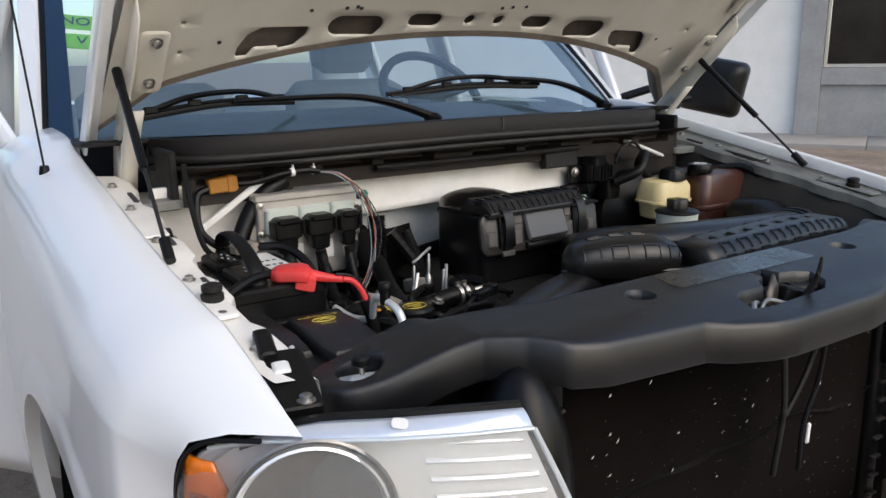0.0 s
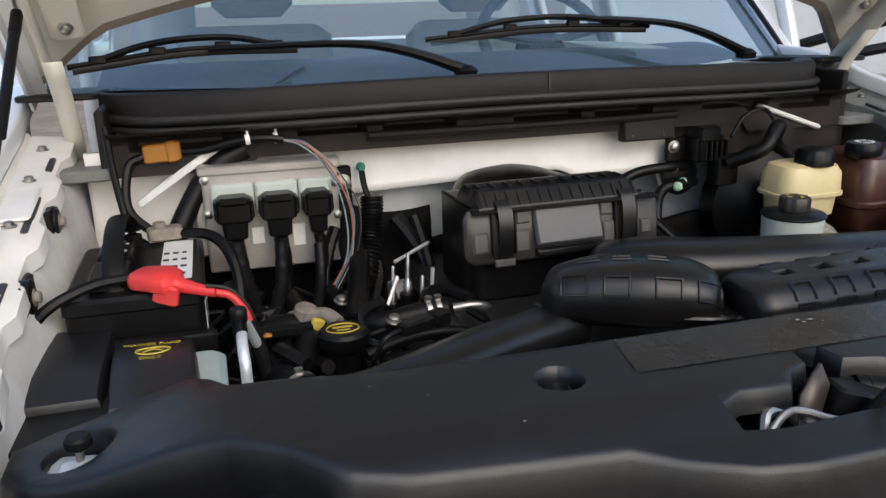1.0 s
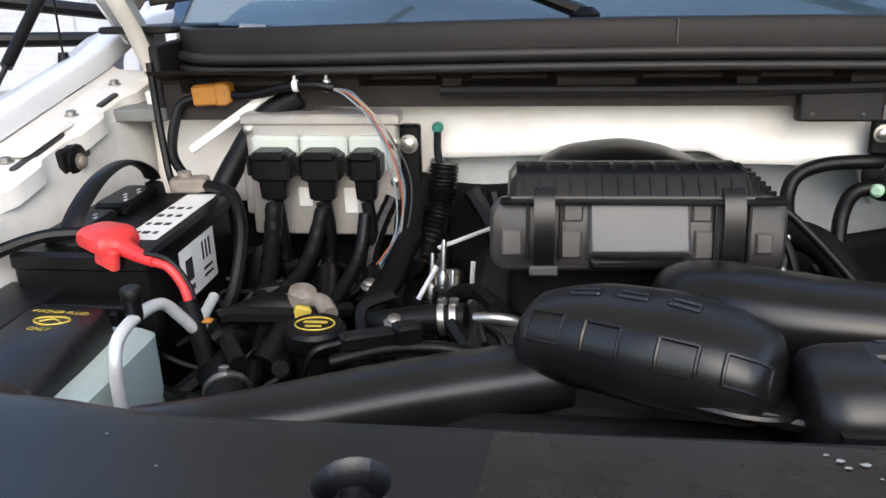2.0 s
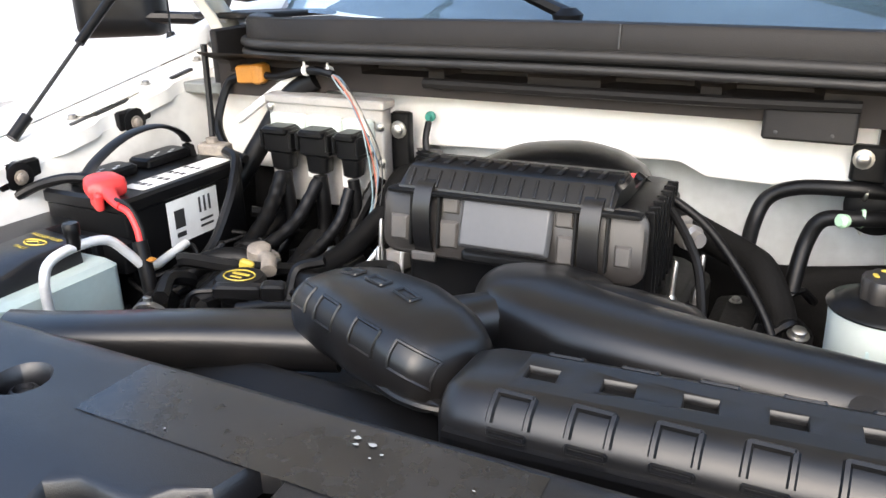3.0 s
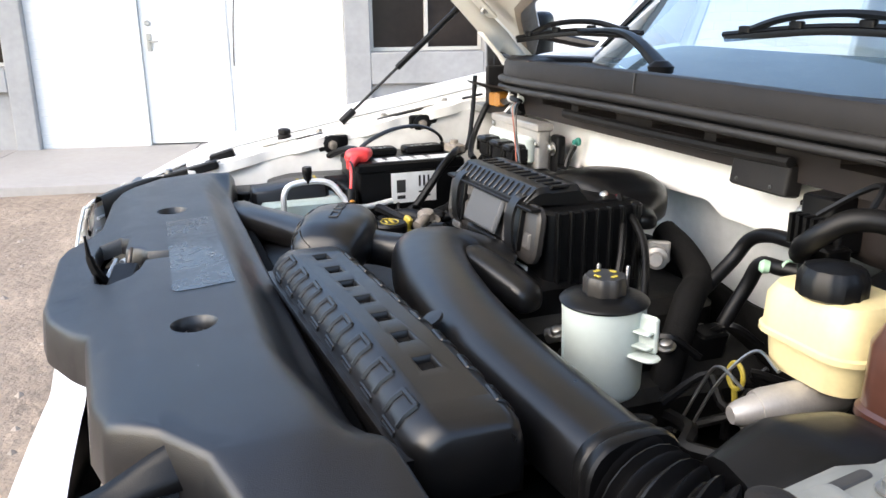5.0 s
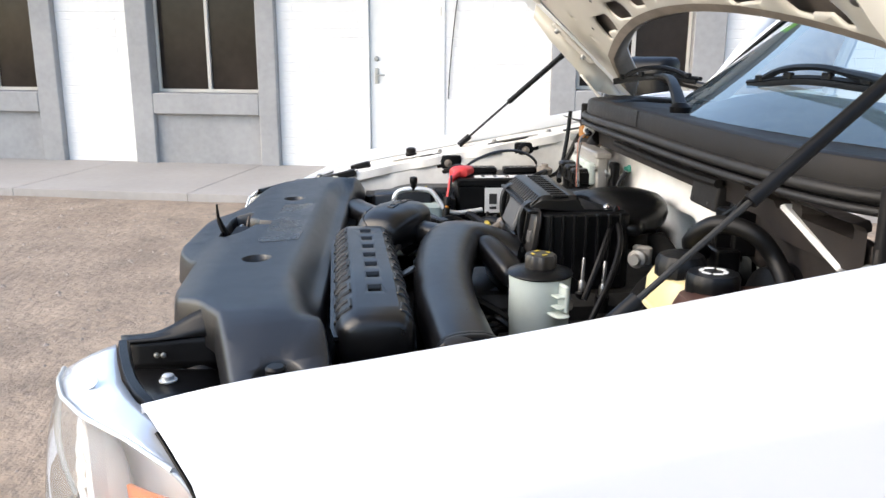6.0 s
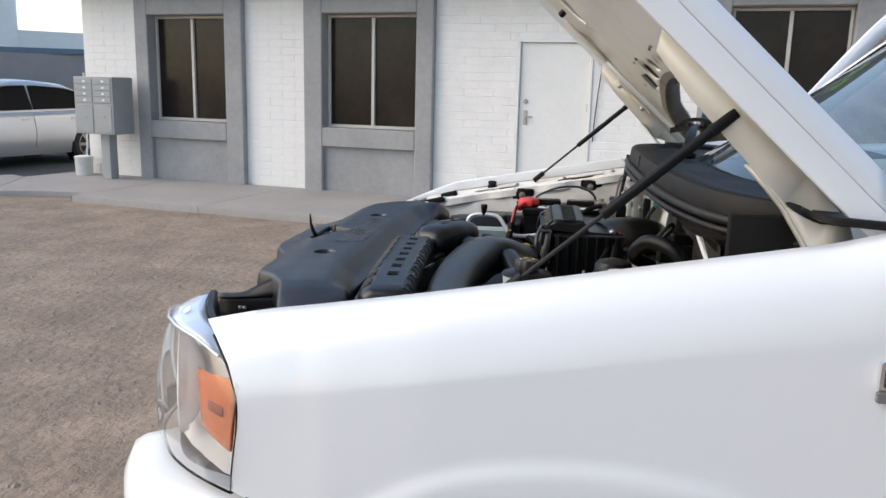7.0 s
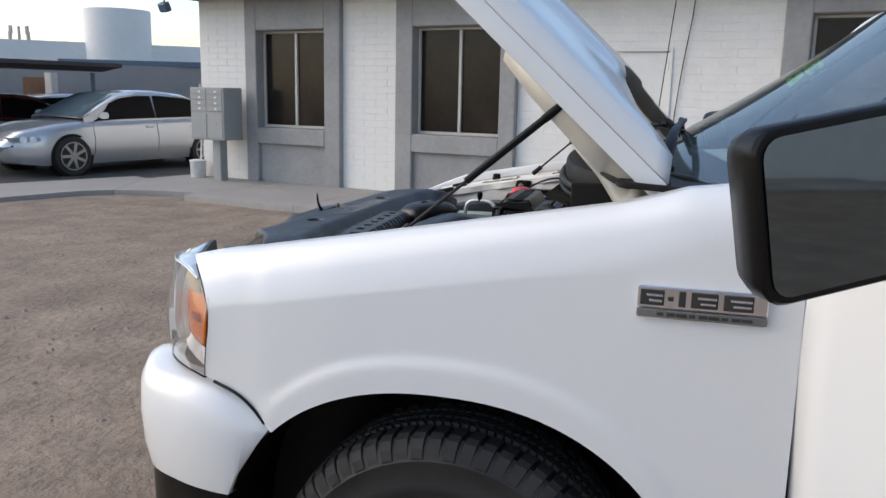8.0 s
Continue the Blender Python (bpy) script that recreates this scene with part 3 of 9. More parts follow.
def build_mailbox():
    base = thing("mailbox_unit", "grey metal cluster mailbox on a square post beside the wall", "mailbox", at=B_AT)
    bm = bmesh.new()
    rbox(bm, (0.70, 0.42, 0.82), (0.70, -0.40, 1.13), r=0.008, b=0.006)
    part("cabinet", bm, M_MAILBOX, base)
    for c in range(2):
        for r in range(4):
            bm = bmesh.new()
            rbox(bm, (0.31, 0.012, 0.075), (0.53 + c * 0.335, -0.614, 1.475 - r * 0.088), r=0.004, k=1)
            d = part("small_door", bm, M_MAILBOX, base)
            bm = bmesh.new()
            rbox(bm, (0.05, 0.004, 0.03), (0.55 + c * 0.335, -0.6225, 1.475 - r * 0.088), r=0.002, b=0.001, k=1)
            part("number_tag", bm, M_LABEL, d, "white blank number tag")
        bm = bmesh.new()
        rbox(bm, (0.31, 0.012, 0.38), (0.53 + c * 0.335, -0.614, 0.94), r=0.004, k=1)
        d = part("parcel_door", bm, M_MAILBOX, base)
        bm = bmesh.new()
        lathe(bm, [(0.014, 0), (0.014, 0.008)], (0.55 + c * 0.335, -0.620, 0.97), (0, -1, 0), n=12)
        part("lock", bm, M_STEEL, d)
    bm = bmesh.new()
    rbox(bm, (0.16, 0.16, 0.655), (0.75, -0.40, 0.388), r=0.006)
    part("post", bm, M_MAILBOX, base)
    b2 = thing("plastic_bucket", "pale weathered plastic bucket against the wall", "bucket", at=B_AT)
    bm = bmesh.new()
    lathe(bm, [(0.12, 0.0), (0.125, 0.02), (0.135, 0.26), (0.142, 0.27), (0.14, 0.285), (0.05, 0.30)], (0.10, -0.24, 0.06), n=20)
    part("pail", bm, M_LABEL, b2)
    bm = bmesh.new()
    tube(bm, [(0.08, -0.15, 0.34), (0.09, -0.12, 0.9), (0.06, -0.1, 1.6)], 0.014, n=8)
    part("pole", bm, M_LABEL, b2)


build_mailbox()


def build_east():
    """The low building across the yard on the other side."""
    at = pose(11.9, 9.9, 0, 0, 0, -62)
    base = thing("building", "white building across the yard with a grey window surround", "building", at=at)

    def slab(name, x0, x1, y0, y1, z0, z1, m, parent=base, b=0.006):
        bm = bmesh.new()
        rbox(bm, (x1 - x0, y1 - y0, z1 - z0), ((x0 + x1) / 2, (y0 + y1) / 2, (z0 + z1) / 2), r=0.006, b=b, k=1)
        return part(name, bm, m, parent)
    slab("wall", -9, 1.75, 0, 0.3, -0.1, 4, M_BLOCK)
    slab("wall", 4.0, 12, 0, 0.3, -0.1, 4, M_BLOCK)
    slab("stucco_surround", 1.755, 2.15, -0.12, 0.3, -0.1, 4, M_STUCCO)
    slab("stucco_surround", 3.65, 3.995, -0.12, 0.3, -0.1, 4, M_STUCCO)
    slab("stucco_surround", 2.155, 3.645, -0.12, 0.3, 0.95, 1.25, M_STUCCO)
    slab("stucco_surround", 2.155, 3.645, -0.12, 0.3, 2.8, 4, M_STUCCO)
    slab("stucco_panel", 2.155, 3.645, -0.05, 0.3, -0.1, 0.945, M_STUCCO)
    win = new("window")
    win.parent = base
    for x0, x1, z0, z1 in ((2.16, 2.21, 1.255, 2.79), (3.59, 3.64, 1.255, 2.79), (2.215, 3.585, 1.255, 1.31), (2.215, 3.585, 2.73, 2.79)):
        slab("window_frame", x0, x1, 0.05, 0.1, z0, z1, M_FRAME, win, 0.003)
    slab("pane", 2.22, 3.58, 0.07, 0.08, 1.315, 2.725, M_DUSKGLASS, win, 0.001)
    slab("roof", -9.4, 12.4, -0.6, 6, 4.004, 4.2, M_ROOF)
    slab("side_wall", -9, -8.7, 0.305, 5.5, -0.1, 4, M_BLOCK)
    slab("side_wall", 11.7, 12, 0.305, 5.5, -0.1, 4, M_BLOCK)
    walk_ = tagged(new("pavement"), "concrete walk along the far building", "pavement", kind="structure")
    walk_.matrix_world = at
    for i in range(8):
        slab("slab", -8 + i * 2.2, -8 + i * 2.2 + 2.19, -1.9, -0.13, -0.08, 0.06, M_CONCRETE, walk_)


build_east()

# ---- the pickup truck: front at small y, cab at large y; CX is its middle ----
CX = 0.03
truck = thing("pickup_truck", "white full-size pickup truck with open hood and open doors", "truck")

# hood plane: from the hinge line forwards and up
H_AT, H_ANG = Vector((CX, 1.26, 1.31)), radians(42.8)
H_F, H_N = Vector((0, -math.cos(H_ANG), math.sin(H_ANG))), Vector((0, math.sin(H_ANG), math.cos(H_ANG)))


HW = 0.885


def hood_point(u, v, w=0.0):
    """u across from the middle, v forwards from the hinge line, w outwards."""
    k = min(1.0, abs(u) / HW)
    crown = 0.028 + 0.034 * (1 - k ** 3) - 0.03 * smooth((v - 0.95) / 0.25)
    bulge = 0.018 * smooth((0.50 - abs(u)) / 0.08) * smooth((v - 0.05) / 0.3)
    return H_AT + Vector((u, 0, 0)) + H_F * v + H_N * (crown + w + (bulge if w > 0.02 else 0))


def build_hood():
    hood = new("hood")
    hood.parent = truck
    hood["label"] = "open white hood propped on gas struts"
    L = 1.16

    def trail(u):
        k = abs(u)
        return 0.26 - 0.14 * (k / 0.77) ** 2 if k < 0.74 else max(-0.02, 0.131 - (k - 0.74) / 0.145 * 0.15)

    def lead(u):
        return L - 0.16 * (abs(u) / 0.8) ** 3

    def half(v):
        return HW - 0.06 * smooth((v - 0.5) / 0.66)

    # outer skin
    bm = bmesh.new()
    n = 56

    def outer(s, t):
        u = (2 * s - 1) * HW
        v = trail(u) + (lead(u) - trail(u)) * t
        u *= half(v) / HW
        edge = smooth((abs(u) / half(v) - 0.945) / 0.055)
        return hood_point(u, v, 0.056 - 0.040 * edge ** 2)
    grid(bm, outer, n, 26)
    solid(part("outer_panel", bm, M_WHITE, hood), 0.004)
    # rolled rear and side flanges
    for name, line in (("rear_flange", [((2 * i / n - 1) * HW, None) for i in range(n + 1)]),):
        bm = bmesh.new()
        rings = []
        for u, _ in line:
            v = trail(u)
            rings.append([hood_point(u, v + d, w) for d, w in ((0.0, 0.053 - 0.04 * smooth((abs(u) / HW - 0.945) / 0.055) ** 2), (-0.004, 0.02), (0.006, 0.002), (0.03, 0.0))])
        loft(bm, rings, closed=False)
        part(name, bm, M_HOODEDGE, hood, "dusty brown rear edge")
    for sgn in (-1, 1):
        bm = bmesh.new()
        rings = []
        for i in range(31):
            v = -0.02 + (lead(HW) + 0.02) * i / 30
            h = half(v)
            rings.append([hood_point(sgn * (h + d), v, w) for d, w in ((0.0, 0.014), (0.003, 0.0), (0.0, -0.024), (-0.006, -0.026), (-0.010, -0.004), (-0.03, 0.0))])
        loft(bm, rings, closed=False)
        part("side_flange", bm, M_WHITE, hood)
    # inner panel with its row of openings
    def slot(u0, u1, v, h, notch=False):
        r = h / 2
        return [(max(u0 + r, min(u1 - r, u0 + r if math.cos(a) < 0 else u1 - r)) + r * math.cos(a), v + r * math.sin(a)) for a in (2 * math.pi * (j + 0.5) / 16 for j in range(16))]
    def notched(sgn):
        shape = ((0.0, 0.05), (0.05, -0.02), (0.20, 0.0), (0.27, 0.26), (0.58, 0.29), (0.62, 0.20), (0.85, 0.32), (0.98, 0.66), (1.0, 0.90), (0.95, 0.99), (0.28, 0.98), (0.10, 0.76), (0.0, 0.3))
        return [(sgn * (0.600 - 0.155 * a), 0.212 + 0.088 * b) for a, b in shape]
    holes = []
    for sgn in (-1, 1):
        holes.append(notched(sgn))
        for u0, u1, v, h in ((0.268, 0.408, 0.298, 0.064), (0.118, 0.213, 0.316, 0.045), (0.026, 0.060, 0.320, 0.034)):
            holes.append(slot(*sorted((sgn * u0, sgn * u1)), v, h))
        holes.append([(sgn * 0.30 + 0.11 * math.cos(a), 0.72 + 0.13 * math.sin(a)) for a in (2 * math.pi * j / 14 for j in range(14))])
        holes.append([(sgn * 0.58 + 0.07 * math.cos(a), 0.70 + 0.17 * math.sin(a)) for a in (2 * math.pi * j / 14 for j in range(14))])
        for a, b in ((0.716, 0.235), (0.72, 0.315)):
            holes.append([(sgn * a + 0.008 * math.cos(t), b + 0.008 * math.sin(t)) for t in (2 * math.pi * j / 8 for j in range(8))])
    us = [(2 * i / 40 - 1) * 0.862 for i in range(41)]
    outline = [(u, trail(u) + 0.028) for u in us] + [(u * 0.93, lead(u) - 0.03) for u in reversed(us)]
    bm = bmesh.new()
    cuts = [((x, 0), (1, 0)) for x in np.linspace(-0.80, 0.80, 27)] + [((0, y), (0, 1)) for y in np.linspace(0.1, 1.1, 21)]
    ribs = lambda u, v: 0.012 * smooth((v - 0.42) / 0.06) * (1 - smooth((v - 0.50) / 0.05)) - 0.010 * smooth((v - 0.40) / 0.04) * (1 - smooth((v - 0.34) / -0.04))
    plate(bm, outline, holes, lambda u, v: hood_point(u, v, ribs(u, v)), cuts, hole_skirt=[(0.003, H_N * 0.003), (0.003, H_N * 0.006)])
    part("inner_panel", bm, M_HOODIN, hood, "cream inner panel with a row of oval openings", sharp=50)
    # added sheet: dusty brown, darkened for the shade inside the openings
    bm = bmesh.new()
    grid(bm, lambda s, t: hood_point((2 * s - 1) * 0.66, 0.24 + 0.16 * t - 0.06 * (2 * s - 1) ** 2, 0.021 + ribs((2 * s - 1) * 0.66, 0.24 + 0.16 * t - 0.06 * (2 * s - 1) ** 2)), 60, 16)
    part("cavity_shade_sheet", bm, M_CAVITY, hood, "dusty brown sheet added behind the openings, darkened for shade")
    for u, v in ((-0.46, 0.345), (-0.38, 0.352), (-0.355, 0.356), (-0.345, 0.352), (0.03, 0.362), (0.06, 0.366), (0.10, 0.368), (0.63, 0.275), (-0.64, 0.262)):
        bm = bmesh.new()
        lathe(bm, [(0.0045, 0), (0.0045, 0.0015), (0.002, 0.002)], hood_point(u, v, ribs(u, v) - 0.001), -H_N, n=8)
        part("drain_dot", bm, M_INK, hood)
    for sgn in (-1, 1):
        for v in (0.203, 0.312):
            bm = bmesh.new()
            p = hood_point(sgn * 0.782, v, -0.038)
            lathe(bm, [(0.012, 0), (0.012, 0.003), (0.008, 0.004), (0.008, 0.010), (0.005, 0.012)], p, -H_N, n=12)
            part("hinge_bolt", bm, M_STEEL, hood)
        bm = bmesh.new()
        m = Matrix((Vector((1, 0, 0)), H_F, H_N)).transposed().to_4x4()
        m.translation = hood_point(sgn * 0.784, 0.252, -0.034)
        rbox(bm, (0.056, 0.165, 0.008), (0, 0, 0), r=0.012, m=m)
        part("hinge_plate", bm, M_HOODIN, hood)
        # rubber bump stops along the front edge
        bm = bmesh.new()
        lathe(bm, [(0.012, 0), (0.012, 0.02), (0.008, 0.026)], hood_point(sgn * 0.72, 0.62, -0.004), -H_N, n=12)
        part("bump_stop", bm, M_RUBBER, hood)
        # flat pressed hinge arm down to the body, with a slot near its foot
        arm = [(0.405, -0.008), (0.385, -0.040), (0.30, -0.052), (0.18, -0.058), (0.08, -0.066), (0.00, -0.086), (-0.055, -0.112), (-0.085, -0.108), (-0.090, -0.080), (-0.055, -0.045), (0.0, -0.018), (0.10, -0.006)]
        slot_hole = [(0.055 + 0.034 * math.cos(a), -0.050 + 0.007 * math.sin(a) - 0.010 * math.cos(a)) for a in (2 * math.pi * k / 12 for k in range(12))]
        bm = bmesh.new()
        plate(bm, arm, [slot_hole], lambda v, w: H_AT + Vector((sgn * 0.826, 0, 0)) + H_F * v + H_N * (w + 0.022))
        solid(part("hinge_arm", bm, M_HOODIN, hood, "white pressed hinge arm with a slot"), 0.005, 0)
        line = [(0.165, -0.059), (0.12, -0.062), (0.08, -0.066), (0.0, -0.086), (-0.055, -0.112)]
        bm = bmesh.new()
        loft(bm, [[H_AT + Vector((sgn * u, 0, 0)) + H_F * v + H_N * (w + 0.020) for u in (0.796, 0.811, 0.8255)] for v, w in line], closed=False)
        solid(part("hinge_flange", bm, M_HOODIN, hood), 0.004, 0)
        bm = bmesh.new()
        m2 = m.copy()
        m2.translation = hood_point(sgn * 0.812, 0.50, -0.012)
        rbox(bm, (0.03, 0.20, 0.016), (0, 0, 0), r=0.010, b=0.006, m=m2)
        part("edge_stiffener", bm, M_HOODIN, hood)


build_hood()


def build_strut(sgn):
    strut = new("gas_strut")
    strut.parent = truck
    a, b = Vector((CX + sgn * (0.826 if sgn > 0 else 0.846), 1.072, 1.459)), Vector((CX + sgn * 0.867, 0.765, 1.188 if sgn < 0 else 1.198))
    d = (b - a)
    bm = bmesh.new()
    tube(bm, [a, a + d * 0.56], 0.0082, n=14)
    part("cylinder", bm, M_RUBBER, strut)
    bm = bmesh.new()
    tube(bm, [a + d * 0.50, b], 0.0036, n=8)
    part("rod", bm, M_DARK, strut)
    for p, s in ((a, 1), (b, -1)):
        bm = bmesh.new()
        tube(bm, [p - d.normalized() * 0.02 * s, p + d.normalized() * 0.025 * s], 0.0095, n=10)
        part("ball_socket", bm, M_RUBBER, strut)


build_strut(-1)
build_strut(1)


# ---- fenders ----
ARCH = (0.90, 0.37, 0.52, 0.53)


def arch_z(y):
    k = abs(y - ARCH[0]) / ARCH[2]
    return ARCH[1] + ARCH[3] * (1 - k ** 2.3) ** (1 / 2.3) if k < 1 else 0.0


def crown_z(y):
    return interp(y, [0.22, 0.28, 0.5, 0.76, 1.0, 1.22, 1.28, 1.34, 1.42, 1.60], [1.105, 1.122, 1.165, 1.212, 1.256, 1.296, 1.312, 1.330, 1.340, 1.345])


def girth(y):
    return interp(y, [0.2, 0.27, 0.33, 0.39, 0.5, 0.65, 1.6], [0.905, 0.935, 0.960, 0.977, 0.992, 1.0, 1.0])


def fender_section(y):
    """(X from the middle, z) from the inner rim over the crown down to the arch or sill."""
    zc, g = crown_z(y), girth(y)
    low = max(0.42, arch_z(y))
    if y < 0.52:
        low = max(low, interp(y, [0.36, 0.40, 0.45, 0.48, 0.51, 0.53], [0.862, 0.854, 0.836, 0.812, 0.780, 0.755]))
    top = [(0.893, zc - 0.034), (0.894, zc - 0.006), (0.902, zc), (0.930, zc - 0.006), (0.958, zc - 0.026), (0.976, zc - 0.058), (0.999 - 0.10 * (zc - 0.96) ** 2, zc - 0.11)]
    pts = [(x * g, z) for x, z in top]
    z0 = pts[-1][1]
    for i in range(1, 25):
        t = i / 24
        z = z0 + (low - z0) * t
        x = g * (0.999 - 0.10 * (z - 0.85) ** 2)
        dy = max(0.0, abs(y - ARCH[0]) - 0.0)
        edge = math.hypot(max(0, z - arch_z(y)), 0) if abs(y - ARCH[0]) < ARCH[2] else 1
        x += 0.0065 * (1 - smooth((edge - 0.050) / 0.035)) * (1 - smooth((dy - 0.43) / 0.1))
        pts.append((x, z))
    return pts


def flank(x, sgn):
    """Widens the passenger fender's flank to fit the camera's view."""
    return x if sgn > 0 or x < 0.90 else x + 0.055 * smooth((x - 0.90) / 0.10)


NOSE_Y = 0.46
LAMP_EDGE = catmull([(0.890, 0.282, 1.122), (0.903, 0.290, 1.120), (0.922, 0.306, 1.110), (0.943, 0.326, 1.092), (0.964, 0.348, 1.066), (0.974, 0.362, 1.025), (0.975, 0.362, 0.980), (0.974, 0.356, 0.940), (0.971, 0.350, 0.900), (0.967, 0.346, 0.866)], 5)


FAR_EDGE = catmull([(0.870, 0.256, 1.069), (0.879, 0.260, 1.071), (0.921, 0.290, 1.073), (0.957, 0.325, 1.069), (0.977, 0.347, 1.053), (0.983, 0.366, 1.026), (0.985, 0.386, 0.985), (0.985, 0.392, 0.945), (0.983, 0.390, 0.900), (0.981, 0.386, 0.866)], 5)


def lamp_edge(s, sgn):
    """Front rim of the fender round the headlight, from the tip above outwards and down."""
    edge = LAMP_EDGE if sgn > 0 else FAR_EDGE
    i = s * (len(edge) - 1)
    j = min(int(i), len(edge) - 2)
    return edge[j].lerp(edge[j + 1], i - j)


def build_fender(sgn):
    f = new("fender")
    f.parent = truck
    f["label"] = "glossy white front fender"
    ys = sorted(set([round(v, 4) for v in np.linspace(NOSE_Y, 1.545, 70)] + [0.521, 1.26, 1.31]))
    bm = bmesh.new()
    rings = [[Vector((CX + sgn * flank(x, sgn), y, z)) for x, z in fender_section(y)] for y in ys]
    # inward return of the arch lip
    for r in rings:
        p = r[-1].copy()
        p.x -= sgn * 0.03
        r.append(p)
    loft(bm, rings, closed=False)
    # nose that tapers to a point above the headlight
    back = fender_section(NOSE_Y)
    k = len(back) - 7
    where = [0.0, 0.0, 0.0, 0.12, 0.27, 0.42, 0.55] + [0.55 + 0.45 * (i + 1) / k for i in range(k)]
    rings = []
    for i in range(13):
        t = i / 12
        ring = []
        for (x, z), s, drop in zip([(flank(x, sgn), z) for x, z in back], where, [0.010, 0.002] + [0.0] * 99):
            e = lamp_edge(s, sgn) - Vector((0, 0, drop))
            bow = 0.003 * math.sin(math.pi * t) * (1 - s)
            ring.append(Vector((CX + sgn * (x + (e.x - x) * t), NOSE_Y + (e.y - NOSE_Y) * t, z + (e.z - z) * t + bow)))
        ring.append(ring[-1] - Vector((sgn * 0.03, 0, 0)))
        rings.append(ring)
    loft(bm, rings, closed=False)
    bmesh.ops.remove_doubles(bm, verts=bm.verts[:], dist=0.0002)
    ob = part("wing", bm, M_WHITE, f, sharp=60)
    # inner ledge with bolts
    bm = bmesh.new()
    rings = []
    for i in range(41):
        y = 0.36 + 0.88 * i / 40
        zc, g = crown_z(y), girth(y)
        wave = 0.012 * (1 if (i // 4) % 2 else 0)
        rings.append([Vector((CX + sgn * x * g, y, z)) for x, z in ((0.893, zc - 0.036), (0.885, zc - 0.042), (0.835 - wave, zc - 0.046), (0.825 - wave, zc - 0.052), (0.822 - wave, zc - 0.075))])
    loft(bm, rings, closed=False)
    # driver's ledge and plates: shade on white paint, put into a grey colour
    part("ledge", bm, M_BAY if sgn < 0 else M_LEDGE, f, "dusty white inner ledge with bolts" if sgn < 0 else "inner ledge with bolts, shade put into its grey colour", sharp=30)
    for y in (0.45, 0.555, 0.69, 0.86, 1.03, 1.17):
        bolt("bolt", (CX + sgn * 0.858 * girth(y), y, crown_z(y) - 0.044), f, r=0.007)
    for y, w in ((0.66, 0.07), (0.90, 0.13), (1.10, 0.06)):
        bm = bmesh.new()
        rbox(bm, (0.010, w, 0.006), (CX + sgn * 0.836, y, crown_z(y) - 0.046), (9.5, 0, 0), r=0.004, b=0.001)
        part("ledge_slot", bm, M_INK, f)
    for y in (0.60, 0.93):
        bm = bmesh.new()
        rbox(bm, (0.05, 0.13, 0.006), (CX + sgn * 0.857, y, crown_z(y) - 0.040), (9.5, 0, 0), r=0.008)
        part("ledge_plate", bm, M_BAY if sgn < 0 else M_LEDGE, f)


build_fender(1)
build_fender(-1)


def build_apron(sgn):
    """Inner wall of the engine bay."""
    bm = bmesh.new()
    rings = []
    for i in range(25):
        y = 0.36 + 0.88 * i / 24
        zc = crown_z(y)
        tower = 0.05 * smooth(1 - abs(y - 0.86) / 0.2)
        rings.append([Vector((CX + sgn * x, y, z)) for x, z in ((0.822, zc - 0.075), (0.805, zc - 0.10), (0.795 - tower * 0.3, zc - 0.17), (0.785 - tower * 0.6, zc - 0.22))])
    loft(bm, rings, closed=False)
    # driver's wall carries its shade as a dark base colour
    part("inner_apron", bm, M_BAYLOW if sgn < 0 else M_LINER, truck, "off-white inner wall of the engine bay" if sgn < 0 else "inner wall of the engine bay, darkened in colour for shade", sharp=50)


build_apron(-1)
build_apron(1)


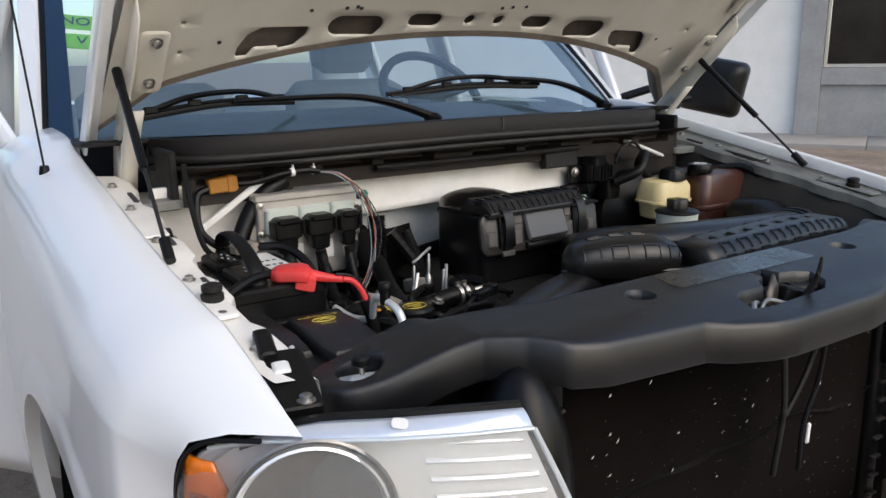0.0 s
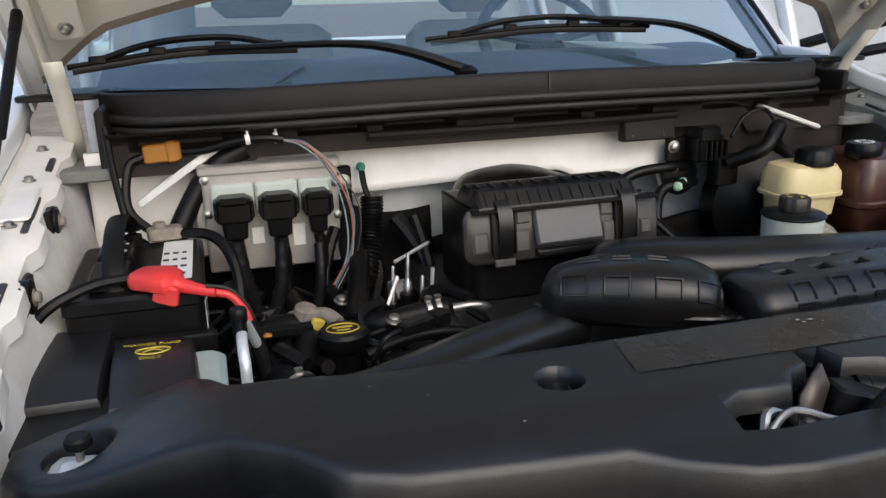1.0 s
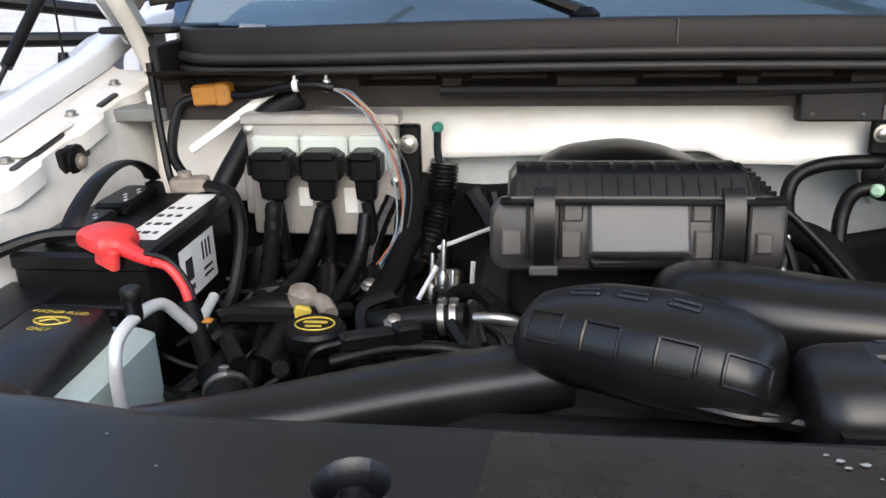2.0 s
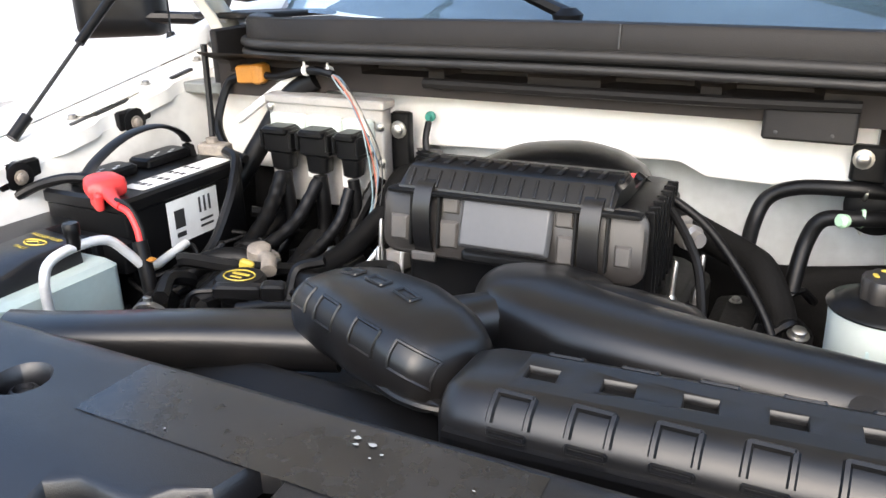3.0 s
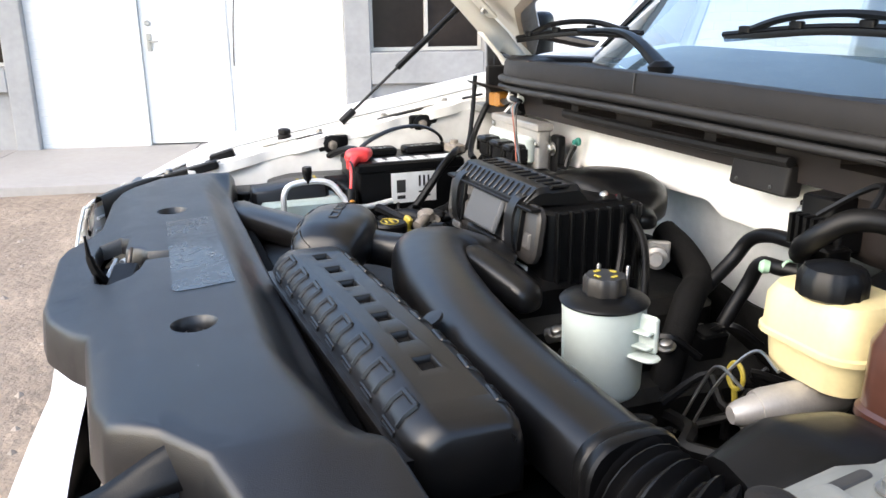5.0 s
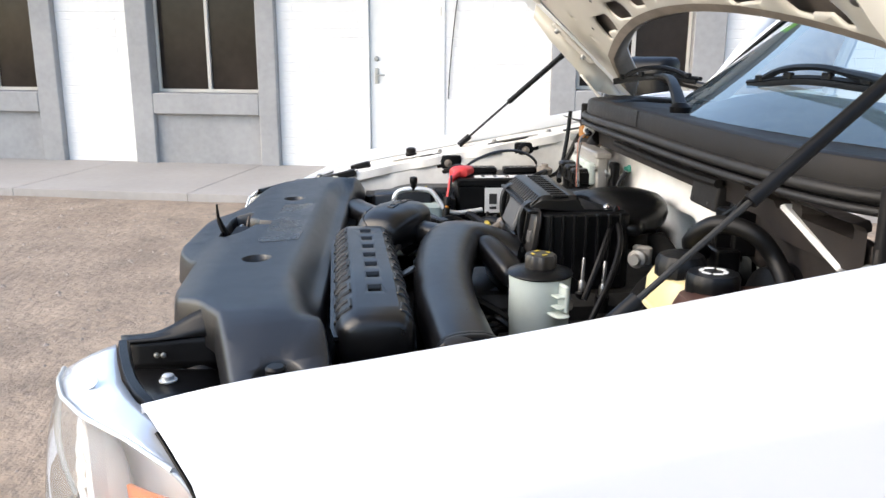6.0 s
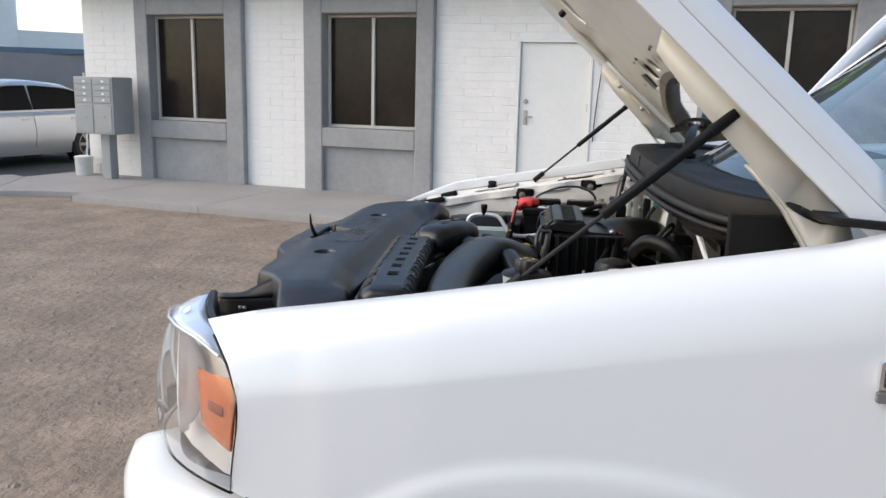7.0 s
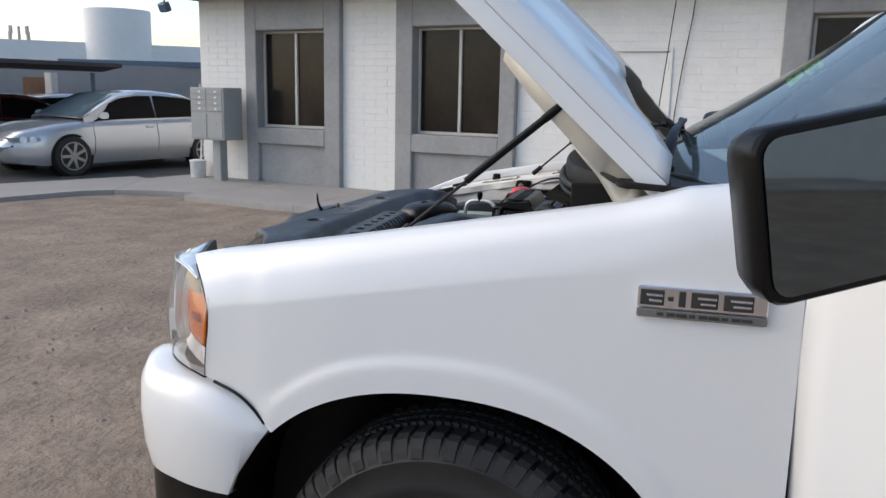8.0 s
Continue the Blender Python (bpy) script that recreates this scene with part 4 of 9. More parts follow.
def build_headlight(sgn):
    hl = new("headlight")
    hl.parent = truck
    hl["label"] = "clear headlight with a chrome bowl and an amber marker"
    ws = [0, 0.17, 0.34, 0.52, 0.70, 0.87, 1]
    fwd = 0.032 if sgn > 0 else 0.0
    XT, YT = [0.692, 0.748, 0.806, 0.864, 0.912, 0.951, 0.972], [0.098, 0.118, 0.150, 0.198, 0.262, 0.326, 0.366]
    ZT = [1.083, 1.090, 1.095, 1.099, 1.096, 1.078, 1.042]
    XB, YB = [0.600, 0.690, 0.782, 0.858, 0.915, 0.955, 0.972], [0.055, 0.072, 0.108, 0.172, 0.238, 0.296, 0.352]
    ZB = [0.86, 0.862, 0.865, 0.868, 0.870, 0.872, 0.872]
    RX, RY, RZ = [0.686, 0.735, 0.785, 0.836, 0.874, 0.905, 0.935], [0.160, 0.182, 0.208, 0.242, 0.282, 0.325, 0.36], [1.112, 1.110, 1.106, 1.106, 1.098, 1.070, 1.03]

    if sgn < 0:
        XT, YT = [0.628, 0.700, 0.780, 0.858, 0.915, 0.958, 0.977], [0.138, 0.165, 0.202, 0.252, 0.300, 0.345, 0.378]
        ZT = [1.058, 1.060, 1.062, 1.062, 1.058, 1.044, 1.008]
        XB, YB = [0.545, 0.645, 0.745, 0.836, 0.908, 0.955, 0.976], [0.115, 0.140, 0.175, 0.228, 0.285, 0.338, 0.378]
        RX, RY, RZ = [0.627, 0.695, 0.764, 0.835, 0.872, 0.925, 0.955], [0.160, 0.192, 0.227, 0.275, 0.300, 0.335, 0.370], [1.078, 1.078, 1.077, 1.074, 1.066, 1.045, 1.008]

    def face(w, v, back=0.0):
        x = interp(w, ws, XB) + (interp(w, ws, XT) - interp(w, ws, XB)) * v
        y = fwd * (1 - w) + interp(w, ws, YB) + (interp(w, ws, YT) - interp(w, ws, YB)) * v
        z = interp(w, ws, ZB) + (interp(w, ws, ZT) - interp(w, ws, ZB)) * v
        out = 0.014 * math.sin(math.pi * v) - back
        nx, ny = 0.2 + 0.75 * w, -1 + 0.62 * w
        return Vector((CX + sgn * (x + out * nx), y + out * ny, z))

    def shelf(w, k, lift=0.0):
        r = Vector((CX + sgn * interp(w, ws, RX), fwd * (1 - w) + interp(w, ws, RY), interp(w, ws, RZ)))
        return face(w, 1.0).lerp(r, k) + Vector((0, 0, 0.003 * math.sin(math.pi * k) + lift))
    bm = bmesh.new()
    grid(bm, lambda w, v: face(w, v), 34, 16)
    ob = part("lens", bm, M_LENS, hl)
    ob.visible_shadow = False
    # bright shelf along the top and the moulded rim in front of it
    bm = bmesh.new()
    grid(bm, lambda w, v: shelf(w, 0.05 + 0.95 * v, -0.002), 26, 4)
    solid(part("top_bezel", bm, M_BEZEL, hl, "bright sky-reflecting shelf along the top"), 0.004)
    bm = bmesh.new()
    tube(bm, [face(w / 20, 1.0) for w in range(18)], 0.0028, n=8, k=1)
    part("rim", bm, M_LENSRIM, hl)
    bm = bmesh.new()
    tube(bm, [face(0, v / 6) for v in range(7)], 0.0035, n=8, k=1)
    part("inner_rim", bm, M_LENSRIM, hl)
    bm = bmesh.new()
    rbox(bm, (0.020, 0.014, 0.001), shelf(0.33, 0.5, 0.0018), (34, 8, sgn * 30), r=0.005, b=0.0003)
    part("worn_label", bm, M_LABEL, hl, "small torn white label")
    # chrome inside
    bm = bmesh.new()
    grid(bm, lambda w, v: face(0.01 + 0.97 * w, 0.02 + 0.965 * v, 0.012 + (0.075 if sgn > 0 else 0.045) * math.sin(math.pi * min(1, max(0, 0.06 + 0.88 * w))) ** 0.6 * math.sin(math.pi * (0.06 + 0.88 * v)) ** 0.5), 36, 20)
    part("reflector", bm, M_REFLECT, hl, sharp=60)
    c = face(0.47 if sgn > 0 else 0.585, 0.52, 0.074 if sgn > 0 else 0.036)
    ax = Vector((sgn * 0.42, -1, 0.02))
    bm = bmesh.new()
    lathe(bm, [(0.088, 0.020), (0.092, 0.034), (0.089, 0.036), (0.083, 0.026), (0.072, 0.012), (0.052, 0.000), (0.030, -0.006), (0.014, -0.008)], c, ax, n=40)
    bowl = part("bowl", bm, M_BOWL, hl)
    if sgn < 0:
        bm = bmesh.new()
        lathe(bm, [(0.093, 0.028), (0.099, 0.036), (0.102, 0.034), (0.096, 0.022)], c, ax, n=40)
        part("trim_ring", bm, M_DARKCHROME, bowl)
    bm = bmesh.new()
    lathe(bm, [(0.011, -0.010), (0.011, 0.020), (0.008, 0.028), (0.001, 0.030)], c, ax, n=14)
    part("bulb", bm, M_LABEL, bowl)
    for i in range(6):
        v = 0.30 + 0.115 * i
        bm = bmesh.new()
        tube(bm, [face(w, v, 0.026 + 0.02 * w / 0.3) for w in (0.03, 0.10, 0.17, 0.24, 0.29)], 0.0035, n=6, k=2)
        part("rib", bm, M_BOWL, hl)
    # amber marker at the outer end
    corners = ((0.900, 0.264, 1.040), (0.963, 0.356, 1.048), (0.964, 0.344, 0.930), (0.914, 0.275, 0.950)) if sgn > 0 else ((0.953, 0.330, 1.030), (0.974, 0.366, 1.034), (0.980, 0.380, 0.920), (0.922, 0.292, 0.930))
    quad = [Vector((CX + sgn * x, y, z)) for x, y, z in corners]
    amber = lambda s, t: (quad[0].lerp(quad[1], s)).lerp(quad[3].lerp(quad[2], s), t) + Vector((sgn * 0.004 * math.sin(math.pi * s), 0, 0))
    bm = bmesh.new()
    grid(bm, amber, 8, 8)
    solid(part("amber_marker", bm, M_AMBER, hl, "orange side marker"), 0.005)
    bm = bmesh.new()
    grid(bm, lambda s, t: amber(0.38 + 0.38 * s, 0.42 + 0.14 * t) + Vector((sgn * 0.004, -0.002, 0)), 3, 3)
    solid(part("amber_window", bm, M_DARKAMBER, hl), 0.003)
    # dark seal between lens, fender and bumper
    bm = bmesh.new()
    tube(bm, [Vector((CX + sgn * (p.x - 0.003), p.y - 0.002, p.z - (0.005 if sgn > 0 else 0.008))) for p in (LAMP_EDGE[10:] if sgn > 0 else FAR_EDGE[9:])] + [face(w, 0.0) + Vector((0, 0.004, -0.004)) for w in (0.9, 0.7, 0.5, 0.25, 0)], 0.0024 if sgn > 0 else 0.0032, n=6, k=3)
    part("seal", bm, M_RUBBER, hl)
    # black mounting tray behind the lamp
    bm = bmesh.new()
    rings = []
    for i in range(8):
        w = 0.85 * i / 7
        a = shelf(w, 1.0)
        rings.append([a + Vector((-sgn * dx, dy, dz)) for dx, dy, dz in ((0, 0, -0.012), (0, 0.004, 0.003), (0.004, 0.012, 0.003), (0.006, 0.015, -0.002), (0.008, 0.018, -0.050), (0.010, 0.020, -0.085))])
    loft(bm, rings, closed=False)
    part("mount", bm, M_BLACK, hl)
    # dark pocket between the lamp and the radiator cover
    drop = 0 if sgn > 0 else 0.045
    spot = lambda x, y, z: Vector((CX + sgn * (x - CX), y, z - drop))
    pk = new("lamp_pocket")
    pk.parent = truck
    pk["label"] = "black plastic pocket beside the headlight"
    bm = bmesh.new()
    plate(bm, [(0.630 if sgn < 0 else 0.598, 0.200 if sgn < 0 else 0.155), (0.700, 0.180), (0.780, 0.235), (0.885, 0.310), (0.840, 0.370), (0.70, 0.330), (0.605, 0.285)][::sgn], (), lambda x, y: spot(x, y, 1.030))
    solid(part("floor", bm, M_BLACK, pk), 0.006)
    bolt("bolt", spot(0.645, 0.231, 1.031), pk, r=0.008, material=M_ZINC)
    if sgn > 0:
        bm = bmesh.new()
        grid(bm, lambda a, t: spot(0.597 - 0.006 * t, 0.158 + 0.142 * a, 1.028 + (0.040 + 0.010 * a) * t), 6, 4)
        solid(part("side_wall", bm, M_RUBBER, pk), 0.004)
        bm = bmesh.new()
        grid(bm, lambda a, t: spot(0.596 - 0.022 * t, 0.158 + 0.142 * a - 0.008 * t, 1.069 + 0.009 * a + (0.002 + 0.034 * smooth((a - 0.25) / 0.7)) * t), 12, 3)
        solid(part("flange", bm, M_BLACK, pk), 0.004)
        for y in (0.205, 0.214):
            bolt("rivet", spot(0.599, y, 1.050), pk, (sgn, 0, 0), r=0.003, material=M_STEEL)


build_headlight(1)
build_headlight(-1)


def build_bumper():
    b = new("bumper")
    b.parent = truck
    plan = catmull([(-0.985, 0.525, 0), (-1.0, 0.40, 0), (-0.975, 0.27, 0), (-0.90, 0.14, 0), (-0.70, 0.05, 0), (-0.35, 0.005, 0), (0, -0.01, 0),
                    (0.35, 0.005, 0), (0.70, 0.05, 0), (0.90, 0.14, 0), (0.975, 0.27, 0), (1.0, 0.40, 0), (0.985, 0.525, 0)], 6)

    def sweep(section, name, m):
        bm = bmesh.new()
        rings = []
        for p in plan:
            n = Vector((p.x * 1.1, p.y - 0.75, 0)).normalized()
            side = smooth((p.y - 0.30) / 0.22)
            dip = 0.16 * smooth((0.80 - abs(p.x)) / 0.25)
            ring = [Vector((CX + p.x, p.y, 0)) + n * o + Vector((0, 0, z - side * dz - dip * smooth((z - 0.62) / 0.2))) for o, z, dz in section]
            for q in ring:
                q.y = min(q.y, interp(q.z, [0.44, 0.55, 0.62, 0.68, 0.74, 0.79], [0.385, 0.395, 0.415, 0.448, 0.490, 0.525]))
            rings.append(ring)
        loft(bm, rings, closed=False)
        return part(name, bm, m, b, sharp=50)
    sweep([(-0.10, 0.845, 0.03), (-0.03, 0.852, 0.04), (-0.008, 0.845, 0.05), (0.010, 0.81, 0.04), (0.014, 0.74, 0.0), (0.008, 0.66, 0.0), (-0.004, 0.605, -0.0), (-0.03, 0.60, 0.0)], "bumper_bar", M_WHITE)
    sweep([(-0.02, 0.602, 0.0), (-0.010, 0.598, 0), (-0.012, 0.50, 0), (-0.03, 0.44, 0), (-0.08, 0.43, 0)], "valance", M_BLACK)
    for sgn in (-1, 1):
        bm = bmesh.new()
        tube(bm, [(CX + sgn * 0.974, 0.372, 0.858), (CX + sgn * 0.986, 0.43, 0.843), (CX + sgn * 0.992, 0.47, 0.820), (CX + sgn * 0.995, 0.505, 0.784)], 0.0035, n=6)
        part("gap_seal", bm, M_RUBBER, b)


build_bumper()


def build_wheel(sgn, y0=0.90):
    wh = new("wheel")
    wh.parent = truck
    c = Vector((CX + sgn * 0.855, y0, 0.40))
    bm = bmesh.new()
    lathe(bm, [(0.25, -0.125), (0.30, -0.130), (0.345, -0.127), (0.375, -0.116), (0.392, -0.100), (0.395, 0.0), (0.392, 0.100), (0.375, 0.116), (0.352, 0.1255), (0.349, 0.1285), (0.345, 0.1285), (0.342, 0.1265), (0.30, 0.130), (0.285, 0.1315), (0.281, 0.130), (0.25, 0.125)], c, (sgn, 0, 0), n=96)
    tyre = part("tyre", bm, M_TYRE, wh, sharp=40)
    # tread: three ribs of cut blocks and shoulder lugs that run down the sidewall
    verts, faces = [], []

    def block(path, a0, a1, skew):
        """path of (across, inner radius, outer radius); a0 and a1 angles along the tread."""
        b0 = len(verts)
        for x, r0, r1 in path:
            for a, r in ((a0, r0), (a0 + 0.004, r1), (a1 - 0.004, r1), (a1, r0)):
                a += skew * x
                verts.append(c + Vector((sgn * x, r * math.cos(a), r * math.sin(a))))
        for i in range(len(path) - 1):
            for j in range(3):
                p = b0 + i * 4 + j
                faces.append((p, p + 1, p + 5, p + 4))
        e = b0 + (len(path) - 1) * 4
        faces.extend([(b0 + 3, b0 + 2, b0 + 1, b0), (e, e + 1, e + 2, e + 3)])
    n = 66
    for i in range(n):
        a = 2 * math.pi * i / n
        st = 2 * math.pi / n
        for x0, x1, skew, f0, f1 in ((-0.016, 0.016, 2.2, 0.0, 0.90), (-0.052, -0.022, -2.2, 0.3, 0.86), (0.022, 0.052, -2.2, 0.3, 0.86)):
            block([(x0, 0.39, 0.398), (x0 + 0.003, 0.39, 0.405), (x1 - 0.003, 0.39, 0.405), (x1, 0.39, 0.398)], a + f0 * st, a + (f0 + f1 * 0.46) * st, skew)
            block([(x0, 0.39, 0.398), (x0 + 0.003, 0.39, 0.405), (x1 - 0.003, 0.39, 0.405), (x1, 0.39, 0.398)], a + (f0 + f1 * 0.54) * st, a + (f0 + f1) * st, skew)
        for s in (-1, 1):
            deep = 0.0 if i % 2 else 0.008
            block([(s * 0.060, 0.388, 0.397), (s * 0.064, 0.388, 0.403), (s * 0.096, 0.386, 0.400), (s * 0.110, 0.378, 0.3915), (s * 0.121, 0.36, 0.374 - deep), (s * 0.1265, 0.345, 0.356 - deep)], a + 0.1 * st, a + 0.88 * st, s * 0.5)
    me = bpy.data.meshes.new("tread")
    me.from_pydata(verts, [], faces)
    me.materials.append(M_TYRE)
    ob = new("tread", me)
    ob.parent = tyre
    ob["kind"] = "stuff"
    bm = bmesh.new()
    lathe(bm, [(0.252, -0.10), (0.245, 0.0), (0.25, 0.10), (0.235, 0.112), (0.21, 0.09), (0.19, 0.05), (0.06, 0.07), (0.05, 0.09)], c, (sgn, 0, 0), n=40)
    part("rim", bm, M_ALU, wh)
    if y0 > 1:
        return
    # dark wheel housing, following the arch
    bm = bmesh.new()
    rings = []
    for i in range(33):
        y = ARCH[0] - ARCH[2] * math.cos(math.pi * i / 32)
        z = max(arch_z(y), 0.37) if 0 < i < 32 else 0.30
        e = (y - ARCH[0]) * 0.03
        rings.append([Vector((CX + sgn * x, y + e * k, z + 0.012 * k)) for x, k in ((0.992, 0.3), (0.90, 1), (0.70, 1.2), (0.66, -14))])
    loft(bm, rings, closed=False)
    part("wheel_housing", bm, M_RUBBER, truck, "black wheel housing")


for side in (1, -1):
    build_wheel(side)
    build_wheel(side, 4.55)

# ---- cowl, windscreen, cab ----
def cowl_front(u):
    return 1.027 + 0.105 * abs(u / 0.76) ** 3 + 0.10 * abs(u / 0.765) ** 14


def glass_base(u):
    return 1.195 + 0.31 * (u / 0.78) ** 2


def build_cowl():
    cowl = new("cowl")
    cowl.parent = truck
    cowl["label"] = "faded black plastic cowl with a rubber hood seal"
    us = [0.765 * math.sin(math.pi / 2 * (2 * i / 60 - 1)) for i in range(61)]
    bm = bmesh.new()
    rings = []
    for u in us:
        yf, yb = cowl_front(u), glass_base(u)
        droop = 0.018 * abs(u / 0.765) ** 2
        front = [(0.012, 1.292), (0.005, 1.300), (0.004, 1.318), (0.006, 1.340), (0.010, 1.346), (0.018, 1.3485), (0.040, 1.3465), (0.070, 1.340), (0.076, 1.334)]
        rings.append([Vector((CX + u, yf + d, z - droop)) for d, z in front] + [Vector((CX + u, yf + 0.076 + (yb + 0.02 - yf - 0.076) * t, 1.334 - droop + dz)) for t, dz in ((0.3, -0.004), (1.0, -0.012))])
    loft(bm, rings, closed=False)
    part("top_panel", bm, M_COWL, cowl, sharp=30)
    for dz, r, dy, m, nm in ((-0.0345, 0.0085, -0.002, M_SEAL, "hood_seal"), (-0.0525, 0.0062, -0.004, M_SEAL, "lower_seal"), (-0.044, 0.006, 0.010, M_RUBBER, "seal_channel")):
        bm = bmesh.new()
        tube(bm, [(CX + u, cowl_front(u) + dy, 1.338 - 0.018 * abs(u / 0.765) ** 2 + dz) for u in us], r, n=10, k=1)
        part(nm, bm, m, cowl)
    # plenum face under the lip, with shallow pockets
    bm = bmesh.new()

    def plen(s, t):
        u = (2 * s - 1) * 0.74
        pocket = 0.032 * (1 if (s * 7 + 0.2 * math.sin(s * 21)) % 1 > 0.3 else 0) * (1 if 0.15 < t < 0.45 else 0)
        return Vector((CX + u, 1.045 + 0.055 * smooth(t / 0.3) + pocket, 1.280 - 0.063 * t - (0.02 if abs(u) > 0.5 else 0) * t))
    grid(bm, plen, 104, 12)
    part("plenum", bm, M_PLENUM, cowl, "dusty brown-black plenum below the cowl", sharp=30)
    bm = bmesh.new()
    tube(bm, [(CX - 0.30, 1.085, 1.243), (CX, 1.082, 1.243), (CX + 0.2, 1.082, 1.244), (CX + 0.33, 1.085, 1.246)], 0.008, n=8)
    part("drain_rail", bm, M_COWL, cowl)
    bm = bmesh.new()
    rbox(bm, (0.116, 0.03, 0.046), (0.302, 1.098, 1.218), (-8, 0, 0), r=0.006)
    part("bracket_box", bm, M_COWL, cowl)
    for x in (0.262, 0.331):
        bolt("screw", (x, 1.083, 1.207), cowl, (0, -1, 0), r=0.003, material=M_INK)
    bm = bmesh.new()
    rbox(bm, (0.003, 0.004, 0.033), (0.059, 1.031, 1.330), (-4, 0, 0), r=0.001, b=0.001)
    part("seam", bm, M_INK, cowl)


build_cowl()


def build_firewall():
    fw = new("firewall")
    fw.parent = truck
    fw["label"] = "white painted firewall with a stepped lower edge"
    bm = bmesh.new()

    def upper(s, t):
        x = -0.76 + 1.145 * s
        low = interp(x, [-0.8, -0.32, -0.30, 0.13, 0.17, 0.36, 0.38, 0.8], [1.05, 1.06, 1.128, 1.142, 1.122, 1.118, 1.06, 1.05])
        z = 1.235 + (low - 1.235) * t
        return Vector((x, 1.137 + 0.01 * math.sin(t * 3.1), z))
    grid(bm, upper, 96, 8)
    solid(part("upper_panel", bm, M_BAY, fw, sharp=40), 0.012, 1)
    bm = bmesh.new()
    grid(bm, lambda a, t: Vector((0.387 + 0.40 * a, 1.130 - 0.02 * smooth(a / 0.1) + 0.006 * math.sin(a * 17), 1.236 - 0.10 * t)), 24, 6)
    solid(part("insulator", bm, M_PLENUM, fw, "dark dusty insulator pad"), 0.012, 1)
    bm = bmesh.new()

    def lower(s, t):
        x = -0.78 + 1.62 * s
        return Vector((x, 1.195 + 0.05 * t + 0.02 * math.sin(x * 5), 1.17 - 0.45 * t))
    grid(bm, lower, 40, 12)
    part("lower_panel", bm, M_GRIME, fw)
    # side corners up to the hinges
    for sgn in (-1, 1):
        bm = bmesh.new()
        rbox(bm, (0.10, 0.16, 0.02), (CX + sgn * 0.79, 1.17, 1.205), (0, 0, 0), r=0.015)
        part("hinge_well", bm, M_LEDGE, fw)
        bm = bmesh.new()
        rbox(bm, (0.135, 0.34, 0.012), (CX + sgn * 0.832, 1.375, 1.318), (-3, 0, 0), r=0.02)
        part("cowl_corner", bm, M_COWL, fw)
        bm = bmesh.new()
        rbox(bm, (0.016, 0.17, 0.10), (CX + sgn * 0.752, 1.19, 1.262), r=0.005)
        part("cowl_end", bm, M_COWL, fw)
    # bay floor
    bm = bmesh.new()
    grid(bm, lambda s, t: Vector((-0.75 + 1.56 * s, 0.30 + 0.92 * t, 0.78 + 0.03 * noise.noise((s * 9, t * 9, 1)))), 30, 20)
    part("bay_floor", bm, M_DARK, truck, "grimy dark underside of the engine bay")


build_firewall()


